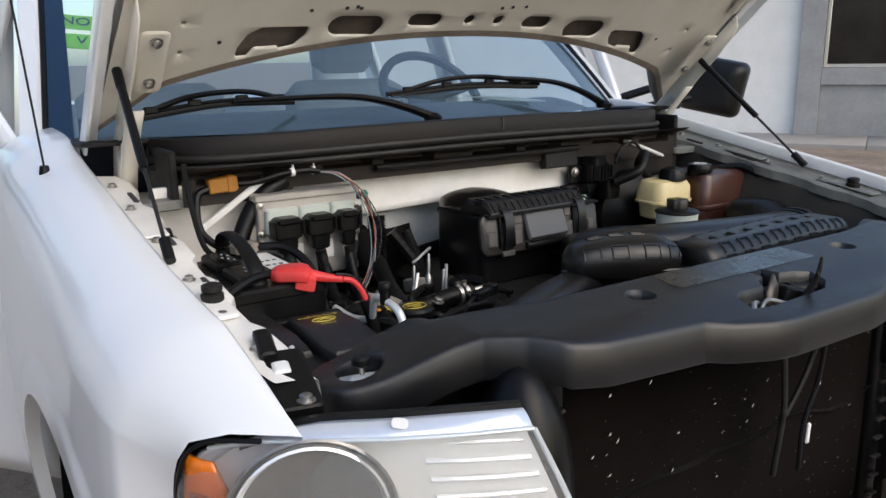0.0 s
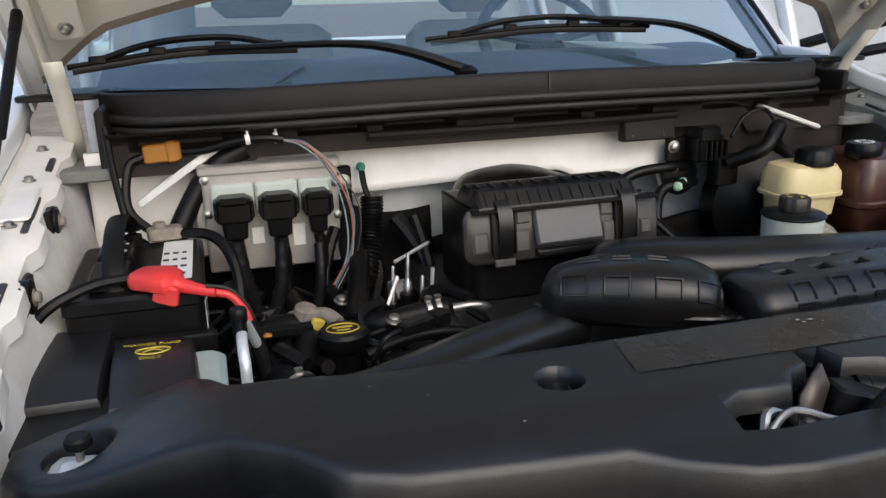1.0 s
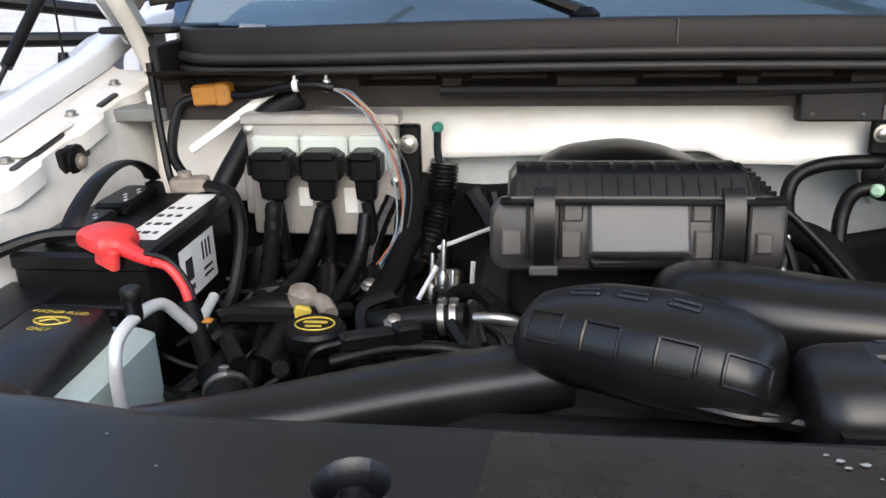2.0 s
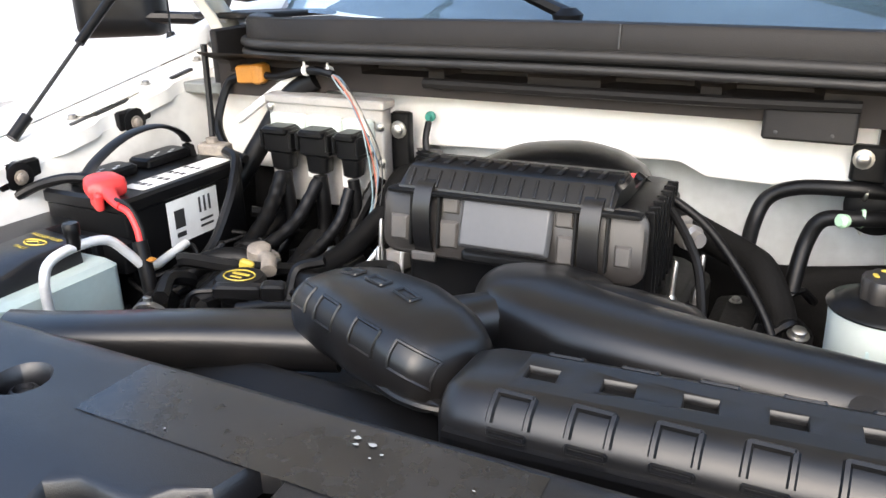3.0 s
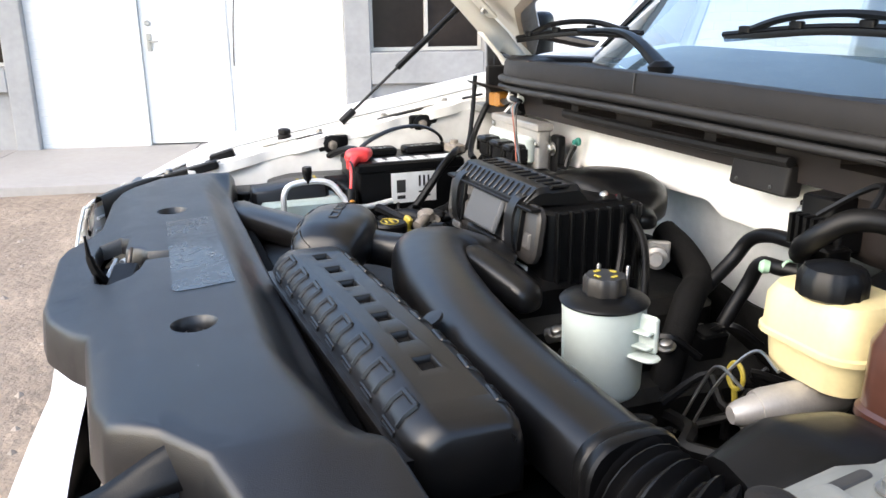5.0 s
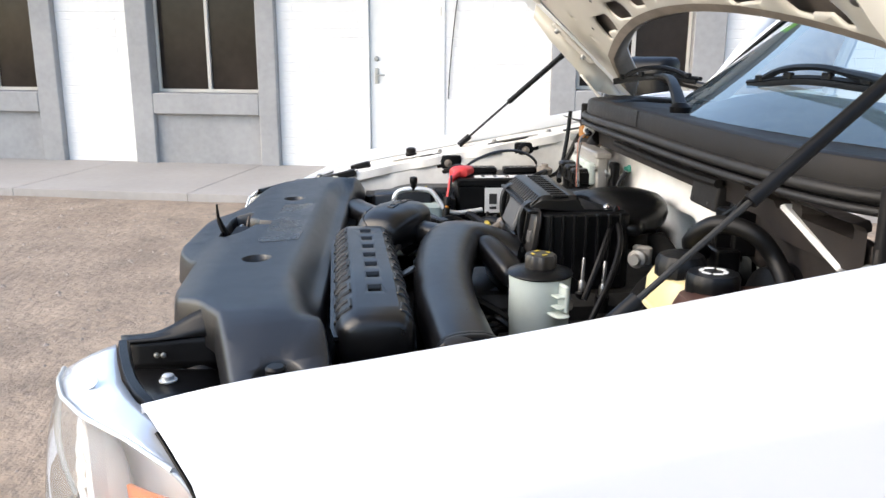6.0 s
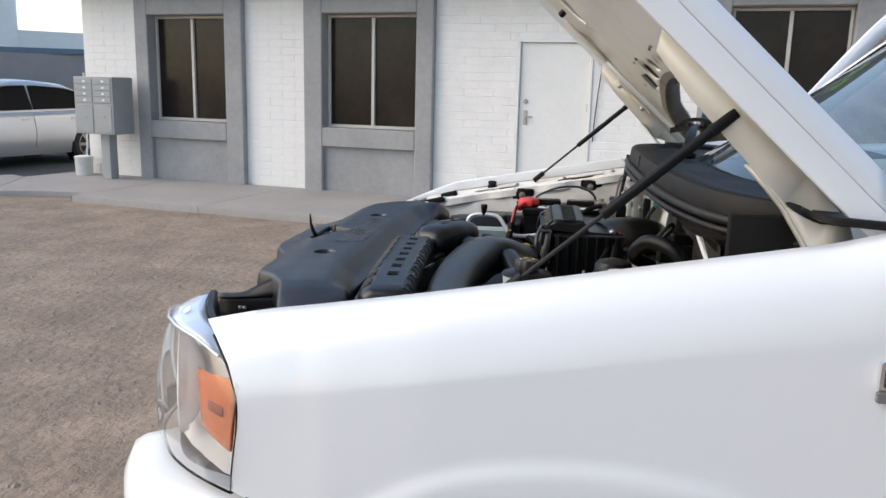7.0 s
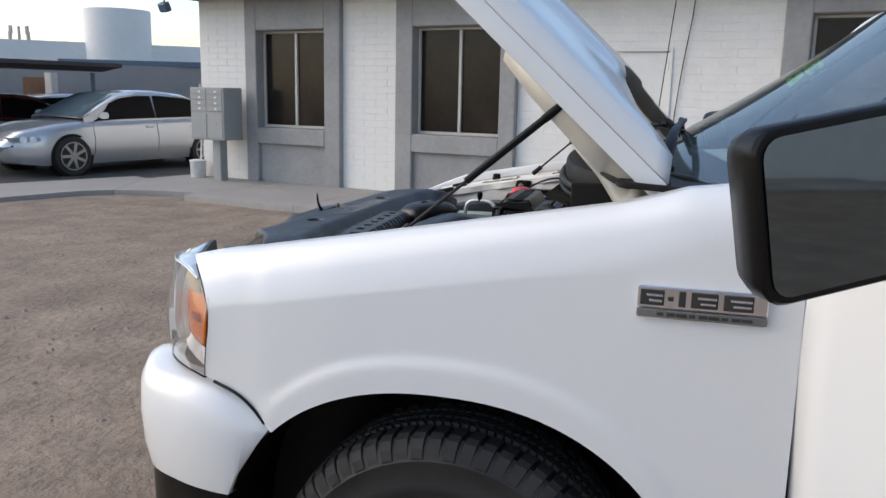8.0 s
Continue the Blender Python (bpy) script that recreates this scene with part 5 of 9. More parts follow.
def build_windscreen():
    ws = new("windscreen")
    ws.parent = truck

    def surf(s, t):
        ub = (2 * s - 1)
        a = Vector((CX + ub * 0.925, glass_base(ub * 0.80), 1.325 - 0.012 * ub * ub))
        b = Vector((CX + ub * 0.80, 1.98 + 0.13 * ub * ub, 1.85 - 0.02 * ub * ub))
        return a + (b - a) * t + Vector((0, -0.02, 0.015)) * math.sin(t * math.pi) * (2 * ub * ub - 1)
    bm = bmesh.new()
    grid(bm, surf, 30, 14)
    g = part("pane", bm, M_SCREEN, ws)
    g.visible_shadow = False
    for sgn in (-1, 1):
        s = 0.5 + 0.5 * sgn
        bm = bmesh.new()
        pts = [surf(s, t / 8) for t in range(9)]
        rings = [[p + Vector((sgn * dx, dy, dz)) for dx, dy, dz in ((0.0, -0.004, 0.006), (0.012, -0.012, 0.012), (0.045, 0.02, 0.008), (0.05, 0.08, -0.01), (0.0, 0.08, -0.02))] for p in pts]
        loft(bm, rings)
        part("a_pillar", bm, M_WHITE, ws)
        bm = bmesh.new()
        tube(bm, [p + Vector((-sgn * 0.006, -0.004, 0.004)) for p in pts], 0.009, n=6, k=1)
        part("pillar_trim", bm, M_RUBBER, ws)
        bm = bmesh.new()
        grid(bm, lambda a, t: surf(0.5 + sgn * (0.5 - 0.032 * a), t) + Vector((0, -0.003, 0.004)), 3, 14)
        part("edge_band", bm, M_FRIT, ws, "glossy edge band of the glass, sky's blue reflection in its colour")
    # roof and cab back
    bm = bmesh.new()

    def roof(s, t):
        u = 2 * s - 1
        return Vector((CX + u * 0.82, 1.97 + 0.12 * u * u * (1 - t) + 1.35 * t, 1.855 + 0.035 * math.sin(t * 2.6 + 0.3) - 0.05 * u ** 4))
    grid(bm, roof, 24, 10)
    solid(part("roof", bm, M_WHITE, truck, "white cab roof"), 0.03)
    bm = bmesh.new()
    grid(bm, lambda s, t: Vector((CX + (2 * s - 1) * (0.92 - 0.10 * t), 3.33, 0.5 + 1.36 * t)), 20, 20, lambda s, t: not (0.14 < s < 0.86 and 0.62 < t < 0.93))
    solid(part("cab_back", bm, M_WHITE, truck, "white rear wall of the cab with a window"), 0.03)
    for sgn in (-1, 1):
        bm = bmesh.new()
        grid(bm, lambda s, t: Vector((CX + sgn * (0.97 - 0.14 * smooth((t - 0.58) / 0.42)), 2.52 + 0.81 * s, 0.45 + 1.4 * t)), 12, 20, lambda s, t: not (0.2 < s < 0.85 and 0.64 < t < 0.92))
        solid(part("cab_side", bm, M_WHITE, truck, "white rear quarter of the cab"), 0.03)
        bm = bmesh.new()
        grid(bm, lambda s, t: Vector((CX + sgn * 0.93, 1.56 + 0.98 * s, 0.42 + 0.10 * t)), 4, 2)
        solid(part("sill", bm, M_WHITE, truck), 0.08)
    bm = bmesh.new()
    rbox(bm, (1.84, 1.8, 0.06), (CX, 2.43, 0.44), r=0.03)
    part("cab_floor", bm, M_DASH, truck)


build_windscreen()


def build_bed():
    """The load bed behind the cab."""
    bed = new("load_bed")
    bed.parent = truck
    bed["label"] = "white load bed behind the cab"
    for sgn in (-1, 1):
        bm = bmesh.new()
        rings = []
        for i in range(41):
            y = 3.40 + 1.95 * i / 40
            k = abs(y - 4.55) / 0.50
            low = 0.42 + 0.44 * (1 - k ** 2.3) ** (1 / 2.3) if k < 1 else 0.55
            rings.append([Vector((CX + sgn * x, y, z)) for x, z in ((0.90, 1.24), (0.93, 1.26), (0.97, 1.25), (0.985, 1.15), (0.99, 1.0), (0.985, low), (0.94, low))])
        loft(bm, rings, closed=False)
        solid(part("side_panel", bm, M_WHITE, bed), 0.02)
    for name, size, at in (("bed_floor", (1.78, 1.95, 0.05), (CX, 4.375, 0.78)), ("front_wall", (1.78, 0.05, 0.48), (CX, 3.43, 1.03)), ("tailgate", (1.62, 0.06, 0.50), (CX, 5.33, 1.0)), ("rear_bumper", (1.86, 0.16, 0.16), (CX, 5.45, 0.62))):
        bm = bmesh.new()
        rbox(bm, size, at, r=0.02, b=0.01)
        part(name, bm, M_WHITE if name != "rear_bumper" else M_STEEL, bed)
    bm = bmesh.new()
    rbox(bm, (0.9, 4.6, 0.16), (CX, 3.1, 0.52), r=0.02)
    part("chassis_frame", bm, M_DARK, truck)


build_bed()


def build_wiper(base, tip, blade_a, blade_b):
    w = new("wiper")
    w.parent = truck
    base, tip = Vector(base), Vector(tip)
    bm = bmesh.new()
    mid = base.lerp(tip, 0.5) + Vector((0, 0, 0.03))
    tube(bm, [base, base.lerp(mid, 0.5) + Vector((0, 0, 0.012)), mid, tip], lambda t: 0.016 - 0.008 * t, n=8, squash=(1, 0.7))
    part("arm", bm, M_RUBBER, w)
    a, b = Vector(blade_a), Vector(blade_b)
    bm = bmesh.new()
    tube(bm, [a, a.lerp(b, 0.5) + Vector((0, 0, 0.012)), b], 0.006, n=6)
    tube(bm, [a.lerp(b, 0.12) + Vector((0, 0, 0.006)), a.lerp(b, 0.3) + Vector((0, -0.004, 0.026)), a.lerp(b, 0.5) + Vector((0, -0.004, 0.032)), a.lerp(b, 0.7) + Vector((0, -0.004, 0.026)), a.lerp(b, 0.88) + Vector((0, 0, 0.006))], 0.007, n=6)
    part("blade", bm, M_RUBBER, w)
    bm = bmesh.new()
    tube(bm, [a.lerp(b, 0.02) + Vector((0, -0.006, -0.008)), a.lerp(b, 0.5) + Vector((0, -0.006, 0.004)), a.lerp(b, 0.98) + Vector((0, -0.006, -0.008))], 0.004, n=6, squash=(0.6, 1.6))
    part("wiping_lip", bm, M_RUBBER, w)
    for k in (0.12, 0.36, 0.64, 0.88):
        bm = bmesh.new()
        rbox(bm, (0.030, 0.012, 0.014), a.lerp(b, k) + Vector((0, -0.003, 0.004 + 0.012 * math.sin(math.pi * k))), (0, 0, 0), r=0.004, b=0.002)
        part("claw", bm, M_RUBBER, w)
    bm = bmesh.new()
    lathe(bm, [(0.022, 0), (0.024, 0.012), (0.012, 0.022)], base - Vector((0, 0, 0.012)), n=14)
    part("pivot_cap", bm, M_RUBBER, w)


build_wiper((-0.059, 1.163, 1.346), (-0.53, 1.262, 1.398), (-0.775, 1.215, 1.378), (-0.355, 1.318, 1.396))
build_wiper((0.66, 1.290, 1.344), (0.20, 1.330, 1.435), (-0.095, 1.325, 1.398), (0.425, 1.325, 1.410))


def build_interior():
    bm = bmesh.new()
    grid(bm, lambda s, t: Vector((CX + (2 * s - 1) * 0.80, glass_base((2 * s - 1) * 0.78) + 0.03 + (1.80 - glass_base((2 * s - 1) * 0.78)) * t, 1.315 + 0.03 * math.sin(t * 2.2) - 0.22 * smooth((t - 0.86) / 0.14))), 24, 12)
    part("dashboard", bm, M_DASH, truck, "dark dashboard top seen through the windscreen")
    bm = bmesh.new()
    rbox(bm, (0.22, 0.14, 0.004), (0.42, 1.47, 1.362), (4, 3, 12), r=0.004, b=0.001)
    tagged(part("paper_sheet", bm, M_PAPER), "pale green paper sheet lying on the dashboard", "paper")
    st = new("steering_wheel")
    st.parent = truck
    bm = bmesh.new()
    c, ax = Vector((0.40, 1.86, 1.36)), Vector((0, -0.75, 0.66)).normalized()
    q = Vector((0, 0, 1)).rotation_difference(ax)
    pts = [c + q @ Vector((0.185 * math.cos(a), 0.185 * math.sin(a), 0)) for a in (2 * math.pi * j / 40 for j in range(41))]
    tube(bm, pts, 0.016, n=8, k=1)
    part("rim", bm, M_DASH, st)
    bm = bmesh.new()
    lathe(bm, [(0.07, -0.03), (0.075, 0.0), (0.05, 0.02)], c - ax * 0.03, ax, n=20)
    for a in (0.2, 2.94, 4.71):
        tube(bm, [c - ax * 0.02, c + q @ Vector((0.18 * math.cos(a), 0.18 * math.sin(a), 0))], 0.014, n=6)
    part("hub", bm, M_DASH, st)
    for x in (-0.40, 0.40):
        seat = new("seat")
        seat.parent = truck
        bm = bmesh.new()
        rbox(bm, (0.52, 0.16, 0.62), (CX + x, 2.52, 1.10), (-14, 0, 0), r=0.05, b=0.04)
        part("backrest", bm, M_SEAT, seat)
        bm = bmesh.new()
        rbox(bm, (0.27, 0.11, 0.19), (CX + x, 2.60, 1.53), (-10, 0, 0), r=0.04, b=0.04)
        part("headrest", bm, M_SEAT, seat)
        bm = bmesh.new()
        rbox(bm, (0.52, 0.52, 0.18), (CX + x, 2.22, 0.80), (4, 0, 0), r=0.06, b=0.05)
        part("cushion", bm, M_SEAT, seat)
    bm = bmesh.new()
    rbox(bm, (0.18, 0.03, 0.055), (CX, 1.93, 1.74), (10, 0, 0), r=0.02, b=0.01)
    part("rear_view_mirror", bm, M_DASH, truck)


def build_stickers():
    s0 = thing("window_sticker", "lime green paper sticker with black letters inside the windscreen", "sticker")
    for i, (txt, z, y) in enumerate((("NO", 1.590, 1.790), ("V", 1.540, 1.736))):
        bm = bmesh.new()
        rbox(bm, (0.080, 0.002, 0.060), (-0.746, y, z), (-52, 5, -14), r=0.002, b=0.0005)
        p = part("sheet", bm, M_LIME, s0)
        cu = bpy.data.curves.new("letters", "FONT")
        cu.body, cu.size, cu.align_x, cu.align_y, cu.extrude = txt, 0.045, "CENTER", "CENTER", 0.0003
        cu.materials.append(M_INK)
        ob = new("letters", cu)
        ob.parent = p
        ob.matrix_world = pose(-0.748, y - 0.004, z + 0.003, 38, 5, -14)


build_interior()
build_stickers()


def build_door(sgn, angle):
    """A door that stands open, hinged at its front edge."""
    hinge = Vector((CX + sgn * 0.975, 1.555, 0))
    m = Matrix.Translation(hinge) @ pose(0, 0, 0, 0, 0, -sgn * angle)
    d = new("door")
    d.parent = truck
    d["label"] = "white cab door standing open"
    d.matrix_world = m

    def skin(s, t):
        z = 0.45 + 0.85 * t
        return Vector((sgn * (0.012 - 0.03 * (1 - t) ** 2 + 0.015 * math.sin(t * 3.0)), 0.005 + 0.96 * s, z))
    bm = bmesh.new()
    grid(bm, skin, 16, 16)
    solid(part("skin", bm, M_WHITE, d), 0.05, -1)
    # window frame
    bm = bmesh.new()
    pts = [Vector((0, 0.02, 1.30)), Vector((-sgn * 0.03, 0.13, 1.42)), Vector((-sgn * 0.12, 0.40, 1.72)), Vector((-sgn * 0.16, 0.52, 1.815)), Vector((-sgn * 0.17, 0.66, 1.84)), Vector((-sgn * 0.17, 0.90, 1.84)), Vector((-sgn * 0.15, 0.955, 1.80)), Vector((0, 0.965, 1.30))]
    tube(bm, pts, 0.030, n=10, k=5, squash=(0.7, 1.0))
    part("window_frame", bm, M_WHITE, d)
    bm = bmesh.new()
    vs = [bm.verts.new(p + Vector((0, 0, 0))) for p in catmull(pts, 3)]
    bm.faces.new(vs)
    bmesh.ops.triangulate(bm, faces=bm.faces[:])
    g = part("window_glass", bm, M_DOORGLASS, d)
    g.visible_shadow = False
    bm = bmesh.new()
    rbox(bm, (0.03, 0.13, 0.035), (sgn * 0.03, 0.86, 1.10), r=0.01, b=0.008)
    part("door_handle", bm, M_RUBBER, d)
    # mirror on its arms
    mr = new("mirror")
    mr.parent = truck
    mr["label"] = "large black towing mirror"
    c = Vector((sgn * (0.375 if sgn > 0 else 0.387), 0.205 if sgn > 0 else 0.245, 1.372 if sgn > 0 else 1.338))
    fold = Matrix.Translation(c) @ pose(0, 0, 0, 0, 11 if sgn > 0 else 0, -24 if sgn > 0 else 0) @ Matrix.Translation(-c)
    mr.matrix_world = m @ fold
    bm = bmesh.new()
    rings = []
    for y, f in ((-0.050, 0.50), (-0.044, 0.74), (-0.020, 0.92), (0.010, 0.99), (0.045, 1.0), (0.05, 0.97)):
        rings.append([c + Vector((x * f, y, z * f)) for x, z in roundrect(0.118, 0.105, 0.03, 4)])
    loft(bm, rings)
    part("housing", bm, M_BLACK, mr)
    bm = bmesh.new()
    rings = [[c + Vector((x, y, z)) for x, z in roundrect(0.107, 0.094, 0.024, 4)] for y in (0.0505, 0.053)]
    loft(bm, rings)
    part("glass", bm, M_MIRROR, mr)
    for dz in (-0.05, 0.04):
        bm = bmesh.new()
        foot = fold.inverted() @ Vector((sgn * 0.01, 0.20, 1.30 + dz * 0.6))
        root = c + Vector((-sgn * 0.05, -0.03, dz))
        tube(bm, [root, root.lerp(foot, 0.5) + Vector((0, -0.01, 0)), foot], 0.016, n=8)
        part("arm", bm, M_BLACK, mr)


build_door(1, 38)
build_door(-1, 38)


def build_badge(sgn):
    """Chrome fender badge; the lettering is left as plain bars."""
    b = new("badge")
    b.parent = truck
    b["label"] = "chrome and black fender badge"
    x = CX + sgn * 0.998
    bm = bmesh.new()
    rbox(bm, (0.012, 0.222, 0.040), (x, 1.375, 1.138), r=0.003, b=0.002)
    part("plate", bm, M_CHROME, b)
    bm = bmesh.new()
    rbox(bm, (0.010, 0.222, 0.016), (x, 1.375, 1.108), r=0.003, b=0.002)
    part("strip", bm, M_DARKCHROME, b)
    for y, z, w, h in ((1.290, 1.138, 0.042, 0.028), (1.322, 1.137, 0.010, 0.008), (1.342, 1.138, 0.012, 0.028), (1.380, 1.138, 0.046, 0.028), (1.437, 1.138, 0.050, 0.028)):
        bm = bmesh.new()
        rbox(bm, (0.003, w, h), (x + sgn * 0.007, y, z), r=0.004, b=0.001)
        bar = part("bar", bm, M_INK, b)
        if w > 0.03:
            bm = bmesh.new()
            rbox(bm, (0.002, w - 0.014, 0.0045), (x + sgn * 0.0090, y + 0.004, z + 0.0045), r=0.001, b=0.0005)
            rbox(bm, (0.002, w - 0.020, 0.0045), (x + sgn * 0.0090, y + 0.006, z - 0.0055), r=0.001, b=0.0005)
            part("bright_line", bm, M_CHROME, bar)
    for i in range(9):
        bm = bmesh.new()
        rbox(bm, (0.002, 0.011 + 0.004 * (i % 3), 0.006), (x + sgn * 0.0058, 1.305 + 0.0185 * i, 1.108), r=0.001, b=0.0005, k=1)
        part("bar", bm, M_INK, b)


build_badge(1)
build_badge(-1)


def build_antenna():
    a = new("antenna")
    a.parent = truck
    p = Vector((-0.940, 1.22, 1.246))
    bm = bmesh.new()
    lathe(bm, [(0.030, -0.03), (0.028, -0.012), (0.014, 0.014), (0.008, 0.045)], p, n=16)
    part("base", bm, M_RUBBER, a)
    bm = bmesh.new()
    tube(bm, [p + Vector((0, 0, 0.04)), p + Vector((-0.035, 0.06, 0.7))], 0.0022, n=6)
    part("mast", bm, M_RUBBER, a)


build_antenna()

from mathutils.bvhtree import BVHTree
# ---- engine bay, front to back ----
def bay(name, label=""):
    ob = new(name)
    ob.parent = truck
    if label:
        ob["label"] = label
    return ob


def build_cover():
    c = bay("radiator_cover", "broad black plastic cover over the radiator support")
    half = [(0.0, 0.138), (0.11, 0.138), (0.155, 0.146), (0.21, 0.172), (0.25, 0.194), (0.44, 0.208), (0.492, 0.222), (0.532, 0.264), (0.585, 0.300), (0.645, 0.318), (0.715, 0.338), (0.765, 0.356), (0.785, 0.385), (0.785, 0.425), (0.75, 0.450), (0.68, 0.446), (0.60, 0.430), (0.50, 0.420), (0.0, 0.418)]
    outline = [(x, y) for x, y in half] + [(-x, y) for x, y in half[-2:0:-1]]
    ring = lambda x, y, r, n=20: [(x + r * math.cos(2 * math.pi * j / n), y + r * math.sin(2 * math.pi * j / n)) for j in range(n)]
    latch = [(-0.140, 0.190), (-0.140, 0.224), (-0.115, 0.236), (-0.060, 0.232), (-0.045, 0.252), (-0.020, 0.262), (-0.012, 0.300), (0.006, 0.306), (0.020, 0.290), (0.024, 0.258), (0.060, 0.250), (0.085, 0.238), (0.085, 0.208), (0.055, 0.190), (-0.10, 0.184)]
    ends = [[(s * 0.722 + 0.036 * math.cos(a), 0.392 + 0.033 * math.sin(a)) for a in (2 * math.pi * j / 16 for j in range(16))] for s in (-1, 1)]
    cups = [ring(-0.268, 0.305, 0.026), ring(0.300, 0.304, 0.026)]

    def top(x, y):
        k = abs(x)
        z = 1.118 - 0.055 * smooth((k - 0.57) / 0.20) - 0.022 * smooth((0.26 - y) / 0.10)
        return Vector((CX + x, y, z + 0.004 * smooth((y - 0.30) / 0.06) - 0.040 * smooth((y - 0.364 - 0.02 * smooth((k - 0.4) / 0.15)) / 0.05) * (1 - smooth((k - 0.54) / 0.08))))
    bm = bmesh.new()
    cuts = [((x, 0), (1, 0)) for x in np.linspace(-0.74, 0.74, 38)] + [((0, y), (0, 1)) for y in (0.18, 0.20, 0.22, 0.24, 0.26, 0.29, 0.32, 0.35, 0.365, 0.372, 0.38, 0.39, 0.40, 0.41)]
    plate(bm, outline, [latch, *ends, *cups], top, cuts, skirt=[(0.004, 0.002), (0.007, 0.008), (0.009, 0.024), (0.012, 0.056), (0.010, 0.060), (-0.004, 0.061)],
          hole_skirt=[(0.002, 0.002), (0.004, 0.012), (0.005, 0.024)])
    part("shell", bm, M_COVER, c, sharp=42)
    for x, y in ((-0.268, 0.305), (0.300, 0.304)):
        p = top(x, y)
        bm = bmesh.new()
        lathe(bm, [(0.0305, -0.024), (0.022, -0.022), (0.020, -0.021), (0.015, -0.016), (0.011, -0.010), (0.009, -0.009), (0.008, -0.014), (0.001, -0.0145)], p, n=20)
        part("push_pin", bm, M_COVER, c)
    # glossy film and scuffs
    bm = bmesh.new()
    plate(bm, [(-0.19, 0.292), (0.10, 0.2875), (0.176, 0.286), (0.182, 0.292), (0.180, 0.362), (-0.02, 0.363), (-0.18, 0.364)], (), lambda x, y: top(x, y) + Vector((0, 0, 0.0008)), [((x, 0), (1, 0)) for x in (-0.1, 0.0, 0.1)] + [((0, y), (0, 1)) for y in (0.29, 0.32, 0.35)])
    part("film_patch", bm, M_STICKER, c, "worn glossy film stuck on the cover")
    rnd = random.Random(5)
    for x, y, s in ((0.033, 0.352, 0.0022), (0.043, 0.340, 0.0028), (0.055, 0.344, 0.0034), (0.066, 0.337, 0.0018), (0.060, 0.331, 0.0015), (-0.10, 0.30, 0.0015), (0.040, 0.347, 0.003), (-0.45, 0.34, 0.0018), (-0.33, 0.24, 0.002), (0.14, 0.33, 0.0014), (-0.40, 0.31, 0.0016), (0.42, 0.30, 0.0016)):
        bm = bmesh.new()
        vs = [bm.verts.new(top(x + s * rnd.uniform(0.6, 1.3) * math.cos(a), y + 0.6 * s * rnd.uniform(0.6, 1.3) * math.sin(a)) + Vector((0, 0, 0.0018))) for a in (0, 0.9, 1.8, 2.9, 3.9, 5.1)]
        bm.faces.new(vs)
        part("speck", bm, M_SCUFF, c)
    # hood latch in the opening
    la = bay("hood_latch", "black steel hood latch with a lever")
    bm = bmesh.new()
    rbox(bm, (0.20, 0.05, 0.02), (CX - 0.03, 0.215, 1.06), r=0.006)
    part("body", bm, M_RUBBER, la)
    bm = bmesh.new()
    rbox(bm, (0.07, 0.035, 0.03), (CX + 0.02, 0.225, 1.085), (0, 15, -12), r=0.006)
    part("catch", bm, M_RUBBER, la)
    bm = bmesh.new()
    tube(bm, [(0.015, 0.262, 1.085), (0.060, 0.246, 1.086)], 0.013, n=12)
    tube(bm, [(0.062, 0.245, 1.086), (0.072, 0.242, 1.086)], 0.016, n=12)
    tube(bm, [(0.074, 0.241, 1.086), (0.112, 0.226, 1.085)], 0.014, n=12)
    part("release_cylinder", bm, M_BLACK, la)
    bm = bmesh.new()
    plate(bm, [(-0.055, 0.0), (-0.030, 0.0), (-0.012, 0.040), (-0.020, 0.062), (-0.045, 0.035)], (), lambda x, y: Vector((CX + x, 0.222 + 0.25 * y, 1.065 + y)))
    solid(part("claw", bm, M_LEVER, la, "worn brown steel claw"), 0.005)
    bm = bmesh.new()
    tube(bm, [(CX - 0.10, 0.21, 1.07), (CX - 0.085, 0.228, 1.088), (CX - 0.055, 0.232, 1.080), (CX - 0.045, 0.225, 1.064)], 0.006, n=8)
    part("hook", bm, M_STEEL, la)
    for k in range(6):
        bm = bmesh.new()
        lathe(bm, [(0.007, 0), (0.0085, 0.0015), (0.007, 0.003)], (CX - 0.005 + 0.005 * k, 0.205 - 0.002 * k, 1.078), (1, -0.4, 0), n=12)
        part("coil_spring", bm, M_LEVER, la)
    bm = bmesh.new()
    tube(bm, [(0.030, 0.205, 1.075), (0.042, 0.192, 1.105), (0.052, 0.186, 1.130), (0.055, 0.184, 1.160)], lambda t: 0.013 - 0.010 * t, n=8, squash=(1, 0.6))
    part("lever", bm, M_RUBBER, la)
    bm = bmesh.new()
    tube(bm, [(CX - 0.11, 0.20, 1.075), (CX - 0.07, 0.215, 1.095), (CX - 0.03, 0.205, 1.085), (CX + 0.01, 0.20, 1.075)], 0.004, n=8)
    part("catch_wire", bm, M_STEEL, la)
    for x in (-0.085, -0.04):
        bolt("bolt", (CX + x, 0.222, 1.07), la, r=0.007)
    bm = bmesh.new()
    rbox(bm, (0.24, 0.09, 0.008), (CX - 0.03, 0.225, 1.025), r=0.01)
    part("back_plate", bm, M_DARK, la)
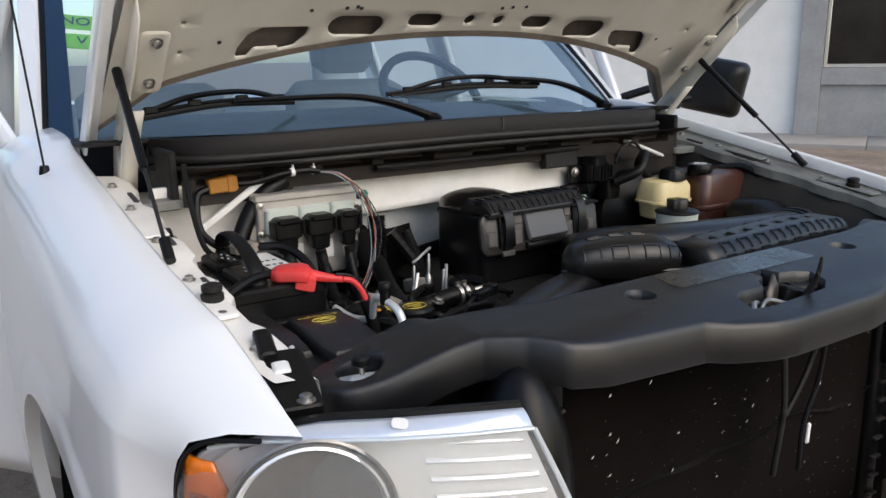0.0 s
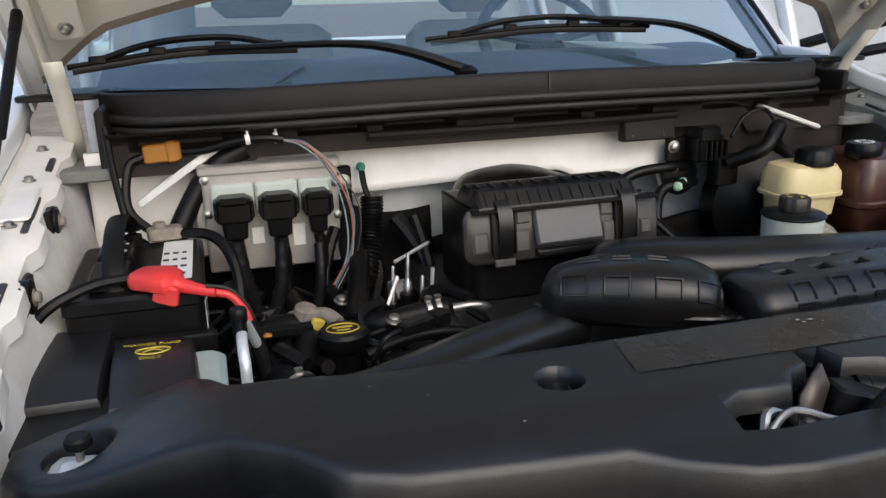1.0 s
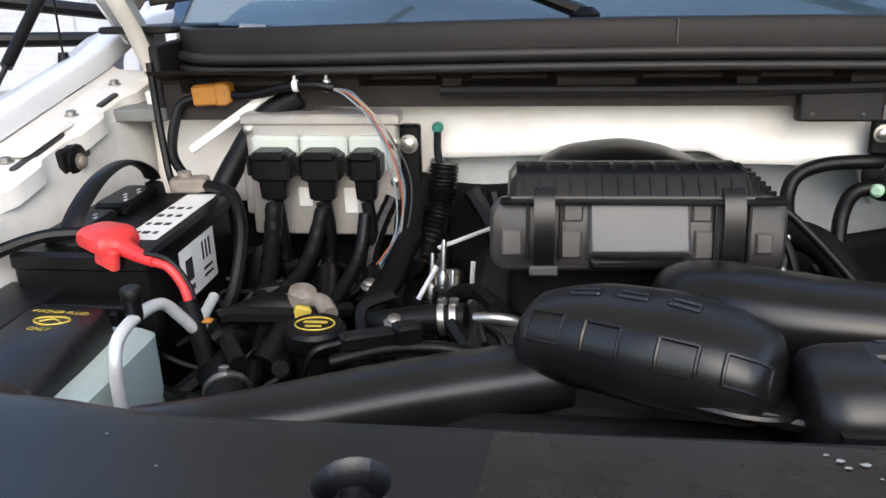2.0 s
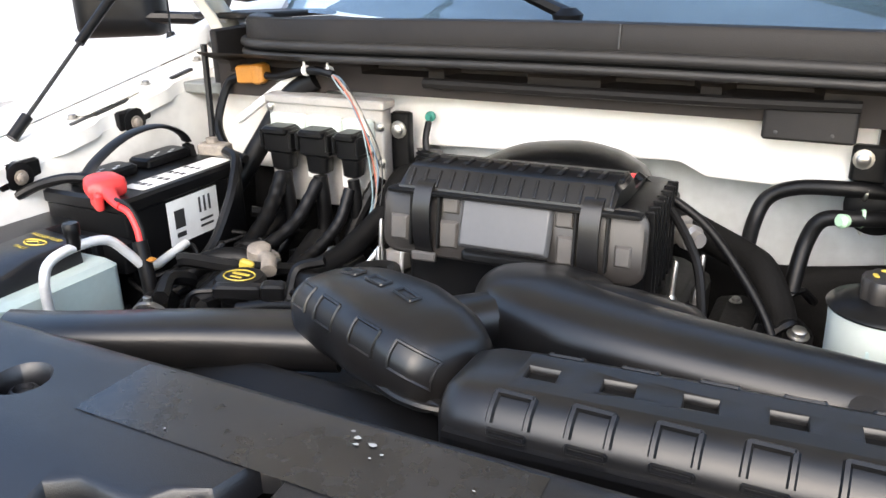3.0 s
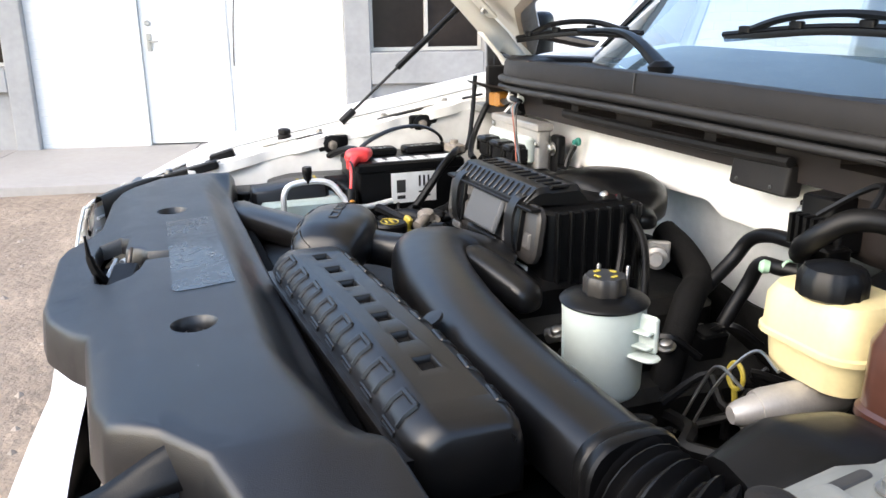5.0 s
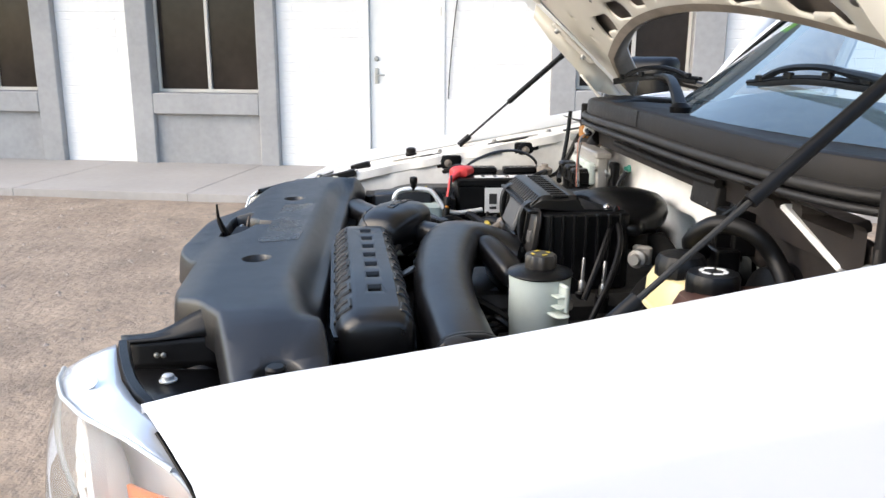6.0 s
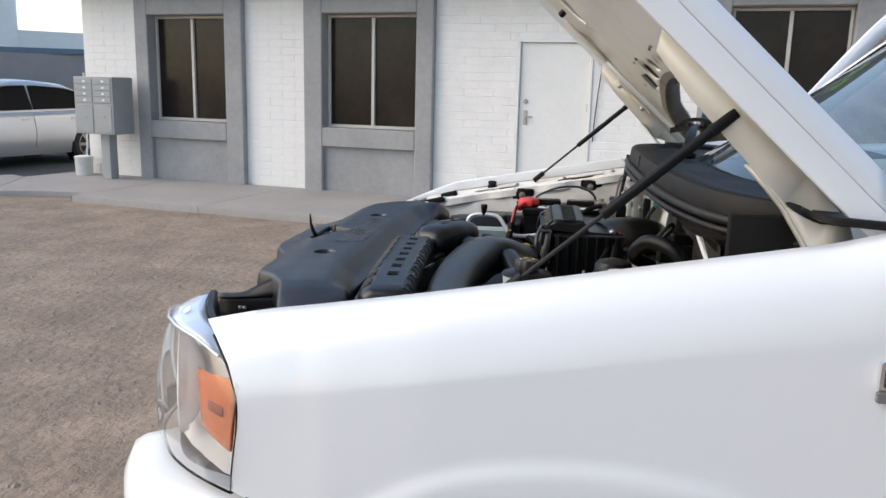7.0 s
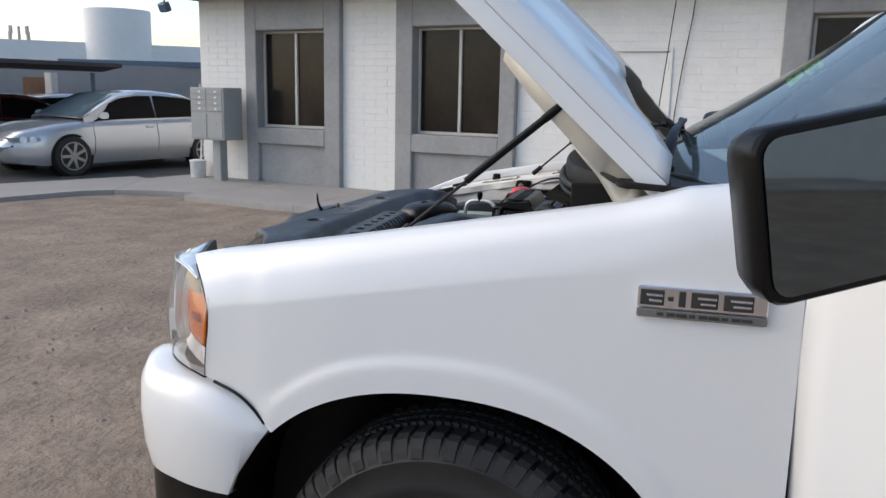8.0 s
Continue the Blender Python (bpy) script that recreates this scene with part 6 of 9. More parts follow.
    # screws that set the hood height, in the end openings
    for s in (-1, 1):
        hs = bay("hood_stop", "adjustable rubber hood stop on a zinc bracket")
        p = Vector((CX + s * 0.722, 0.386, 1.054))
        bm = bmesh.new()
        rbox(bm, (0.095, 0.056, 0.010), p + Vector((0, 0, -0.004)), (8, 0, s * 10), r=0.016)
        rbox(bm, (0.04, 0.022, 0.012), p + Vector((0, -0.004, 0.006)), (8, 0, s * 10), r=0.008)
        part("bracket", bm, M_ZINC, hs)
        bm = bmesh.new()
        tube(bm, [p, p + Vector((0, 0.004, 0.028))], 0.004, n=8)
        part("screw", bm, M_STEEL, hs)
        bm = bmesh.new()
        lathe(bm, [(0.009, 0), (0.013, 0.003), (0.013, 0.011), (0.010, 0.014)], p + Vector((0, 0.004, 0.024)), n=16)
        part("rubber_head", bm, M_RUBBER, hs)
        # moulded dome beside the lamp
        bm = bmesh.new()
        rings = []
        for i in range(9):
            a = math.pi / 2 * i / 8
            r = math.cos(a)
            rings.append([Vector((CX + s * 0.548 + 0.075 * r * math.cos(t), 0.262 + 0.085 * r * math.sin(t), (1.078 if s < 0 else 1.040) - 0.20 * (1 - math.sin(a)))) for t in (2 * math.pi * j / 20 for j in range(20))])
        loft(bm, rings)
        part("duct_dome", bm, M_BLACK, truck, "rounded black duct beside the headlight")
        # bracket between ledge and lamp
        lb = bay("fender_bracket", "black bracket with a bolt at the fender's front end")
        bm = bmesh.new()
        rbox(bm, (0.056, 0.13, 0.02), (CX + s * 0.832, 0.372, 1.086), (14, 0, s * 12), r=0.006)
        rbox(bm, (0.024, 0.06, 0.026), (CX + s * 0.836, 0.445, 1.112), (16, 0, s * 12), r=0.005)
        part("plate", bm, M_RUBBER, lb)
        bm = bmesh.new()
        rbox(bm, (0.022, 0.026, 0.008), (CX + s * 0.836, 0.392, 1.101), (14, 0, s * 12), r=0.003)
        rbox(bm, (0.007, 0.07, 0.006), (CX + s * 0.806, 0.405, 1.101), (14, 0, s * 8), r=0.003)
        part("clip", bm, M_LABEL, lb)
        bolt("bolt", (CX + s * 0.836, 0.318, 1.082), lb, r=0.008)
        bm = bmesh.new()
        lathe(bm, [(0.014, 0), (0.017, 0.004), (0.017, 0.015), (0.013, 0.017), (0.0155, 0.020), (0.0155, 0.028), (0.009, 0.031)], (CX + s * 0.852, 0.600, crown_z(0.600) - 0.044), n=18)
        part("rubber_buffer", bm, M_COWL, truck, "ribbed black rubber buffer on the ledge")


build_cover()


def build_radiator():
    r = bay("radiator", "black radiator core with pale grit caught in the fins")
    bm = bmesh.new()
    rbox(bm, (0.92, 0.04, 0.60), (CX + 0.02, 0.335, 0.72), r=0.004)
    part("core", bm, M_FIN, r)
    for s in (-1, 1):
        bm = bmesh.new()
        rbox(bm, (0.05, 0.07, 0.62), (CX + 0.02 + s * 0.475, 0.33, 0.72), r=0.012)
        part("tank", bm, M_BLACK, r)
        for i in range(12):
            bm = bmesh.new()
            rbox(bm, (0.03, 0.012, 0.006), (CX + 0.02 + s * 0.475, 0.29, 0.48 + i * 0.045), r=0.002, b=0.001, k=1)
            part("tank_rib", bm, M_LINER, r)
    verts, faces = [], []
    for i in range(95):
        z = 0.44 + i * 0.006
        b = len(verts)
        verts += [(CX - 0.42, 0.308, z), (CX + 0.46, 0.308, z), (CX + 0.46, 0.315, z + 0.003), (CX - 0.42, 0.315, z + 0.003)]
        faces.append((b, b + 1, b + 2, b + 3))
    me = bpy.data.meshes.new("core_mesh")
    me.from_pydata(verts, [], faces)
    me.materials.append(M_CORE)
    ob = new("core_mesh", me)
    ob.parent = r
    ob["kind"] = "stuff"
    rnd = random.Random(11)
    verts, faces = [], []
    for _ in range(330):
        x, z, s, k = rnd.uniform(CX - 0.40, CX + 0.44), rnd.uniform(0.45, 1.0), rnd.choice((0.0006, 0.0009, 0.0012, 0.0012, 0.0018, 0.0028)), rnd.uniform(0.7, 2.2)
        b = len(verts)
        verts += [(x - s, 0.3065, z - s * k), (x + s, 0.3065, z - s * 0.6), (x + s * 0.7, 0.3045, z + s * k), (x - s * 0.8, 0.3045, z + s * 0.5)]
        faces.append((b, b + 1, b + 2, b + 3))
    me = bpy.data.meshes.new("grit")
    me.from_pydata(verts, [], faces)
    me.materials.append(M_LABEL)
    ob = new("grit", me)
    ob.parent = r
    ob["kind"] = "stuff"
    sup = bay("centre_support", "dark centre brace with a hanging latch cable")
    bm = bmesh.new()
    tube(bm, [(CX - 0.02, 0.21, 1.03), (CX + 0.01, 0.22, 0.93), (CX + 0.03, 0.23, 0.86), (CX + 0.03, 0.24, 0.74)], 0.0055, n=8)
    tube(bm, [(CX + 0.10, 0.21, 1.03), (CX + 0.07, 0.22, 0.93), (CX + 0.035, 0.23, 0.86)], 0.005, n=8)
    part("brace", bm, M_DARK, sup)
    bm = bmesh.new()
    tube(bm, [(CX + 0.085, 0.195, 1.03), (CX + 0.08, 0.20, 0.93), (CX + 0.055, 0.205, 0.85), (CX + 0.05, 0.205, 0.76)], 0.004, n=6)
    part("cable", bm, M_RUBBER, sup)
    bm = bmesh.new()
    rbox(bm, (0.009, 0.006, 0.040), (CX + 0.062, 0.20, 0.83), (0, 4, 0), r=0.003)
    part("tag", bm, M_LABEL, sup)
    bm = bmesh.new()
    rbox(bm, (1.5, 0.10, 0.06), (CX, 0.40, 1.02), r=0.01)
    part("radiator_support", bm, M_FIN, truck)
    for s in (-1, 1):
        bm = bmesh.new()
        rbox(bm, (0.14, 0.05, 0.50), (CX + s * 0.56, 0.34, 0.76), r=0.01)
        part("side_baffle", bm, M_FIN, truck)


build_radiator()


def loft_path(bm, stations, n=20):
    """stations: (x, y, z, half width, half height, heading in degrees); a soft-cornered duct."""
    rings = []
    for x, y, z, hw, hh, deg in stations:
        a = radians(deg)
        side = Vector((-math.sin(a), math.cos(a), 0))
        ring = []
        for j in range(n):
            t = 2 * math.pi * j / n
            c, s = math.cos(t), math.sin(t)
            e = 0.72
            ring.append(Vector((x, y, z)) + side * hw * math.copysign(abs(c) ** e, c) + Vector((0, 0, hh * math.copysign(abs(s) ** e, s))))
        rings.append(ring)
    loft(bm, rings)
    return bm


def dense(stations, k=5):
    out = []
    pos = catmull([s[:3] for s in stations], k)
    for i, p in enumerate(pos):
        t = i / k
        j = min(int(t), len(stations) - 2)
        f = t - j
        out.append((*p, *(stations[j][q] * (1 - f) + stations[j + 1][q] * f for q in (3, 4, 5))))
    return out


def skin_mark(skin, parent, c, n, u, w, h, closed, r=0.0019):
    """A raised outline that follows a moulded skin: four sides, or three with the near one open."""
    v = n.cross(u).normalized()
    loop = [(-w, -h), (-w, h), (w, h), (w, -h)] + ([(-w, -h)] if closed else [])
    pts = []
    for (a0, b0), (a1, b1) in zip(loop, loop[1:]):
        for k in range(5):
            hit = skin.ray_cast(c + u * (a0 + (a1 - a0) * k / 4) + v * (b0 + (b1 - b0) * k / 4) + n * 0.06, -n)[0]
            if hit:
                pts.append(hit + n * 0.0005)
    if len(pts) > 3:
        bm = bmesh.new()
        tube(bm, pts, r, n=6, k=1)
        part("rib", bm, M_INTAKE, parent)


def build_intake():
    it = bay("air_intake", "satin black moulded air intake with raised ribs")
    bm = bmesh.new()
    loft_path(bm, dense([(0.098, 0.800, 1.054, 0.052, 0.034, -112), (0.062, 0.728, 1.072, 0.062, 0.043, -84), (0.085, 0.670, 1.079, 0.062, 0.047, -50), (0.17, 0.640, 1.077, 0.056, 0.047, -14), (0.32, 0.622, 1.073, 0.051, 0.046, -2), (0.46, 0.618, 1.067, 0.048, 0.045, 2), (0.60, 0.626, 1.061, 0.046, 0.044, 6), (0.690, 0.635, 1.056, 0.044, 0.042, 6)]), 24)
    part("main_duct", bm, M_INTAKE, it, sharp=60)
    for x, r in ((0.668, 0.049), (0.686, 0.052)):
        bm = bmesh.new()
        loft_path(bm, [(x + 0.0, 0.632, 1.056, r * 0.96, r * 0.93, 6), (x + 0.003, 0.6325, 1.056, r, r * 0.97, 6), (x + 0.011, 0.633, 1.056, r, r * 0.97, 6), (x + 0.014, 0.6335, 1.056, r * 0.96, r * 0.93, 6)], 24)
        part("clamp_band", bm, M_BLACK, it)
    bm = bmesh.new()
    tube(bm, [(0.695, 0.635, 1.054), (0.735, 0.645, 1.048), (0.78, 0.675, 1.035), (0.80, 0.72, 1.01)], lambda t: 0.045 + 0.006 * math.cos(t * 2 * math.pi * 11), n=22, k=24)
    part("bellows", bm, M_RUBBER, it, "corrugated rubber bellows")
    bm = bmesh.new()
    loft_path(bm, dense([(0.108, 0.712, 1.086, 0.012, 0.014, 20), (0.122, 0.720, 1.084, 0.026, 0.022, 22), (0.180, 0.742, 1.070, 0.029, 0.024, 22), (0.235, 0.760, 1.055, 0.027, 0.022, 22), (0.248, 0.765, 1.051, 0.012, 0.010, 22)], 3), 16)
    part("side_resonator", bm, M_INTAKE, it)
    bm = bmesh.new()
    lathe(bm, [(0.014, 0), (0.014, 0.004), (0.004, 0.005)], (0.395, 0.560, 1.108), (0, -0.5, 0.85), n=14)
    part("boss", bm, M_INTAKE, it)
    # long box with raised marks
    bx = bay("intake_box", "long ribbed black resonator box")
    bm = bmesh.new()
    rings = []
    stn = [(0.088, 0.72), (0.094, 0.88), (0.110, 0.97), *[(0.14 + 0.046 * i, 1.0) for i in range(11)], (0.625, 0.96), (0.638, 0.86), (0.643, 0.70)]
    sec = [(-0.060, -0.060), (-0.060, -0.032), (-0.058, -0.022), (-0.050, -0.010), (-0.036, -0.001), (-0.028, 0.0), (0.030, 0.0), (0.040, -0.004), (0.048, -0.014), (0.052, -0.03), (0.052, -0.085), (-0.050, -0.085)]

    def box_at(x, y, z, f=1.0):
        yc = 0.480 + 0.062 * (x - 0.1)
        return Vector((x, yc + y * f, 1.126 + (z + 0.04) * f - 0.04 - 0.012 * smooth((x - 0.45) / 0.2)))
    for x, f in stn:
        rings.append([box_at(x, y, z, f) for y, z in sec])
    loft(bm, rings)
    box_skin = BVHTree.FromBMesh(bm)
    # the flat top is set in again, with a row of shallow pockets
    flat = [f for f in bm.faces if len(f.verts) == 4 and all(0.139 < v.co.x < 0.601 for v in f.verts) and f.calc_center_median().z > box_at(f.calc_center_median().x, 0, 0).z - 0.0008 and abs(f.calc_center_median().y - box_at(f.calc_center_median().x, 0.001, 0).y) < 0.008]
    bmesh.ops.delete(bm, geom=flat, context="FACES_ONLY")
    pockets = [[(x + dx, dy) for dx, dy in ((-0.013, -0.011), (0.015, -0.011), (0.013, 0.011), (-0.015, 0.011))] for x in (0.159 + i * 0.0615 for i in range(8)) if x < 0.58]
    xs = [0.14 + 0.046 * i for i in range(11)]
    part("shell", bm, M_INTAKE, bx, sharp=50)
    bm = bmesh.new()
    plate(bm, [(0.14, -0.028), (0.60, -0.028), (0.60, 0.030), (0.14, 0.030)], pockets, lambda x, y: box_at(x, y, 0), [((x, 0), (1, 0)) for x in xs[1:-1]], hole_skirt=[(0.0012, 0.0008), (0.002, 0.008)])
    part("pocketed_top", bm, M_INTAKE, bx, sharp=50)
    # matte black floor, set to hold the shade inside the pockets
    bm = bmesh.new()
    loft(bm, [[box_at(x, -0.026, -0.008), box_at(x, 0.028, -0.008)] for x in xs], closed=False)
    part("pocket_floor", bm, M_FLOCK, bx)
    bm = bmesh.new()
    rings = [[box_at(x, y, z, f) for y, z in ((-0.066, -0.030), (-0.066, -0.036), (-0.055, -0.036), (-0.055, -0.030))] for x, f in ((0.10, 0.95), (0.14, 1), (0.60, 1), (0.632, 0.93))]
    loft(bm, rings)
    part("seam", bm, M_INTAKE, bx)
    for i in range(8):
        x = 0.155 + i * 0.0615
        n = Vector((0, -0.78, 0.62))
        skin_mark(box_skin, bx, box_at(x - 0.003, -0.047, -0.010), n, Vector((1, 0, 0)), 0.0150, 0.0125, False, 0.0032)
        skin_mark(box_skin, bx, box_at(x + 0.012, 0.043, -0.008), Vector((0, 0.74, 0.67)), Vector((-1, 0, 0)), 0.0135, 0.011, False, 0.0022)
        skin_mark(box_skin, bx, box_at(x - 0.003, -0.058, -0.026), n, Vector((1, 0, 0)), 0.0145, 0.0020, True, 0.0018)
    # rounded pod with a seam lip, and the flat bridge to the box
    pd = bay("intake_pod", "rounded black resonator pod with raised outlines")
    bm = bmesh.new()
    loft_path(bm, dense([(-0.140, 0.588, 1.085, 0.016, 0.014, -18), (-0.122, 0.581, 1.096, 0.044, 0.034, -20), (-0.070, 0.566, 1.101, 0.058, 0.042, -22), (-0.010, 0.542, 1.102, 0.063, 0.044, -25), (0.040, 0.518, 1.099, 0.057, 0.042, -28), (0.068, 0.503, 1.094, 0.046, 0.034, -30), (0.080, 0.497, 1.088, 0.018, 0.014, -30)], 4), 24)
    skin = BVHTree.FromBMesh(bm)
    part("shell", bm, M_INTAKE, pd, sharp=60)
    u = Vector((math.cos(radians(-25)), math.sin(radians(-25)), 0))
    v = Vector((-u.y, u.x, 0))
    for x, y in ((-0.112, 0.545), (-0.064, 0.520), (-0.006, 0.492), (0.042, 0.470)):
        skin_mark(skin, pd, Vector((x, y, 1.115)), (Vector((0, 0, 0.75)) - v).normalized(), u, 0.016, 0.013, True)
    for x, y in ((-0.078, 0.572), (-0.038, 0.556), (0.004, 0.538)):
        skin_mark(skin, pd, Vector((x, y, 1.135)), Vector((0, 0, 1)), u, 0.013, 0.006, True)
    bm = bmesh.new()
    tube(bm, [(-0.148, 0.585, 1.083), (-0.130, 0.556, 1.083), (-0.062, 0.509, 1.084), (-0.002, 0.479, 1.084), (0.040, 0.462, 1.083), (0.076, 0.466, 1.080), (0.092, 0.490, 1.078)], 0.0034, n=6)
    part("seam", bm, M_INTAKE, pd)
    bm = bmesh.new()
    rbox(bm, (0.075, 0.085, 0.012), (0.092, 0.505, 1.074), (0, 4, -16), r=0.01)
    part("bridge", bm, M_INTAKE, pd)
    bm = bmesh.new()
    loft_path(bm, dense([(0.00, 0.585, 1.088, 0.032, 0.026, 50), (0.02, 0.61, 1.086, 0.03, 0.026, 50), (0.05, 0.64, 1.084, 0.03, 0.028, 50)], 3), 14)
    part("neck", bm, M_INTAKE, pd)
    # low cross duct from the cover
    bm = bmesh.new()
    loft_path(bm, dense([(-0.46, 0.44, 1.05, 0.03, 0.026, 30), (-0.37, 0.455, 1.056, 0.036, 0.028, 34), (-0.24, 0.52, 1.056, 0.038, 0.028, 28), (-0.10, 0.575, 1.056, 0.038, 0.028, 22)], 4), 16)
    part("cross_duct", bm, M_INTAKE, truck, "low black cross duct")
    # fan shroud below
    bm = bmesh.new()
    rbox(bm, (0.95, 0.12, 0.05), (CX, 0.47, 1.0), (25, 0, 0), r=0.01)
    part("fan_shroud", bm, M_BLACK, truck, "black fan shroud")
    bm = bmesh.new()
    rbox(bm, (0.05, 0.028, 0.002), (0.005, 0.418, 1.045), (30, 0, 0), r=0.002, b=0.0005)
    lab = part("warning_label", bm, M_LABEL, truck, "small white and orange warning label")
    bm = bmesh.new()
    rbox(bm, (0.05, 0.010, 0.002), (0.005, 0.4255, 1.0508), (30, 0, 0), r=0.002, b=0.0005)
    part("band", bm, M_AMBER, lab)


build_intake()

A_ROT = 1.6


def abox(u, v, w):
    """Frame of the air filter box: u along its front, v to the back, w up from its lid line."""
    a = radians(A_ROT)
    return Vector((-0.180 + u * math.cos(a) - v * math.sin(a), 0.797 + u * math.sin(a) + v * math.cos(a), 1.162 + w))


def build_airbox():
    ab = bay("air_filter_box", "black plastic air filter box with clips and a grey plate")
    L = 0.344
    tilt = pose(0, 0, 0, 0, 0, A_ROT)

    def box(name, u0, u1, v0, v1, w0, w1, m, r=0.006, rx=0.0, parent=ab, label="", b=0.003):
        bm = bmesh.new()
        c = abox((u0 + u1) / 2, (v0 + v1) / 2, (w0 + w1) / 2)
        rbox(bm, (u1 - u0, v1 - v0, w1 - w0), c, (rx, 0, A_ROT), r=r, b=b)
        return part(name, bm, m, parent, label)
    box("tray", 0.02, L - 0.005, 0.02, 0.20, -0.16, -0.01, M_BLACK, 0.02)
    # front panel, rounded at its ends
    bm = bmesh.new()
    m = Matrix.Translation(abox(L / 2, 0.008, -0.045)) @ pose(0, 0, 0, 0, 0, A_ROT) @ pose(0, 0, 0, 82, 0, 0)
    rbox(bm, (L, 0.090, 0.016), (0, 0.004, 0), r=0.022, b=0.004, m=m, k=5)
    part("front_panel", bm, M_PANEL, ab)

    def on_panel(x, y, z):
        return m @ Vector((x, y, z))
    bm = bmesh.new()
    rbox(bm, (0.118, 0.064, 0.010), (0, 0, 0), r=0.003, b=0.003, m=m @ pose(0.002, 0.010, 0.016, -14, 0, 0), taper=0.98)
    part("centre_plate", bm, M_GREYPLATE, ab, "smooth grey rectangular plate")
    bm = bmesh.new()
    rbox(bm, (0.112, 0.014, 0.022), (0, 0, 0), r=0.004, b=0.003, m=m @ pose(0.002, -0.034, 0.008, 0, 0, 0))
    part("lip", bm, M_BLACK, ab)
    for x, w, y, h in ((-0.146, 0.026, -0.010, 0.034), (-0.076, 0.026, -0.012, 0.036), (0.078, 0.024, -0.012, 0.036), (0.146, 0.020, -0.010, 0.026), (-0.074, 0.024, 0.026, 0.022), (0.074, 0.024, 0.026, 0.022)):
        bm = bmesh.new()
        rbox(bm, (w, h, 0.006), (0, 0, 0), r=0.002, b=0.002, m=m @ pose(x, y, 0.009, 0, 0, 0), taper=0.92)
        part("raised_pad", bm, M_PLATE, ab)
    for x in (-0.108, 0.108):
        clip = new("clip")
        clip.parent = ab
        bm = bmesh.new()
        pts = [on_panel(x, -0.036, 0.012), on_panel(x, -0.018, 0.020), on_panel(x, 0.02, 0.024), on_panel(x, 0.046, 0.016), on_panel(x, 0.056, -0.004)]
        rings = []
        for p in catmull(pts, 5):
            rings.append([p + tilt @ Vector((dx, dy, dz)) for dx, dy, dz in ((-0.012, 0.002, -0.002), (0.012, 0.002, -0.002), (0.012, -0.002, 0.002), (-0.012, -0.002, 0.002))])
        loft(bm, rings)
        part("strap", bm, M_INTAKE, clip)
        for e in (-0.019, 0.019):
            bm = bmesh.new()
            rbox(bm, (0.004, 0.074, 0.011), (0, 0, 0), r=0.0015, b=0.001, m=m @ pose(x + e, 0.006, 0.011, 0, 0, 0))
            part("guide", bm, M_BLACK, clip)
        bm = bmesh.new()
        rbox(bm, (0.034, 0.012, 0.008), (0, 0, 0), r=0.002, b=0.002, m=m @ pose(x, -0.044, 0.012, 0, 0, 0))
        part("catch", bm, M_PLATE, clip)
    # ribbed lid
    bm = bmesh.new()
    rings = []
    for i in range(45):
        u = 0.025 + (L - 0.065) * i / 44
        e = 0.6 if i in (0, 44) else 1.0
        rings.append([abox(u, v, w * e) for v, w in ((0.002, -0.002), (0.003, 0.002), (0.020, 0.018), (0.025, 0.022), (0.032, 0.0235), (0.044, 0.0235), (0.048, 0.021), (0.078, 0.021), (0.082, 0.0235), (0.096, 0.022), (0.104, 0.010), (0.112, -0.008), (0.19, -0.012), (0.198, -0.018), (0.20, -0.03))])
    loft(bm, rings)
    part("lid", bm, M_INTAKE, ab, "ribbed black lid", sharp=25)
    box("lid_flange", 0.012, L - 0.006, -0.008, 0.012, -0.006, -0.001, M_BLACK, 0.003, b=0.001)
    # thin ribs down its front slope and bars across the groove behind
    for i in range(15):
        bm = bmesh.new()
        rbox(bm, (0.0035, 0.026, 0.004), abox(0.040 + 0.0185 * i, 0.012, 0.0115), (42, 0, A_ROT), r=0.001, b=0.001, k=1)
        part("slope_rib", bm, M_INTAKE, ab)
    for i in range(11):
        bm = bmesh.new()
        rbox(bm, (0.007, 0.032, 0.005), abox(0.045 + 0.0255 * i, 0.063, 0.0215), (0, 0, A_ROT), r=0.001, b=0.001, k=1)
        part("lid_rib", bm, M_INTAKE, ab)
    # vertical ribs at the driver's end
    for i in range(7):
        box("end_rib", L - 0.012, L + 0.002, 0.035 + 0.023 * i, 0.041 + 0.023 * i, -0.13, -0.008, M_BLACK, 0.002, b=0.001)
    # outlet hump to the back
    bm = bmesh.new()
    loft_path(bm, dense([(-0.12, 0.95, 1.133, 0.055, 0.018, 30), (-0.07, 1.01, 1.146, 0.078, 0.024, 20), (0.0, 1.036, 1.147, 0.082, 0.028, 6), (0.05, 1.04, 1.137, 0.072, 0.030, -4), (0.090, 1.030, 1.126, 0.054, 0.028, -8), (0.118, 1.016, 1.122, 0.026, 0.016, -8), (0.150, 1.010, 1.120, 0.017, 0.012, -8), (0.157, 1.010, 1.120, 0.008, 0.006, -8)], 4), 18)
    part("outlet", bm, M_BLACK, ab)
    bm = bmesh.new()
    lathe(bm, [(0.007, 0), (0.007, 0.004), (0.004, 0.006)], (0.075, 0.975, 1.152), (0.2, -0.6, 0.8), n=12)
    part("cap_nut", bm, M_STEEL, ab)
    bm = bmesh.new()
    rbox(bm, (0.058, 0.003, 0.018), abox(0.268, 0.010, -0.112), (-6, 0, A_ROT), r=0.006, b=0.0005)
    lab = part("label", bm, M_LABEL, ab, "small white sticker with black bars")
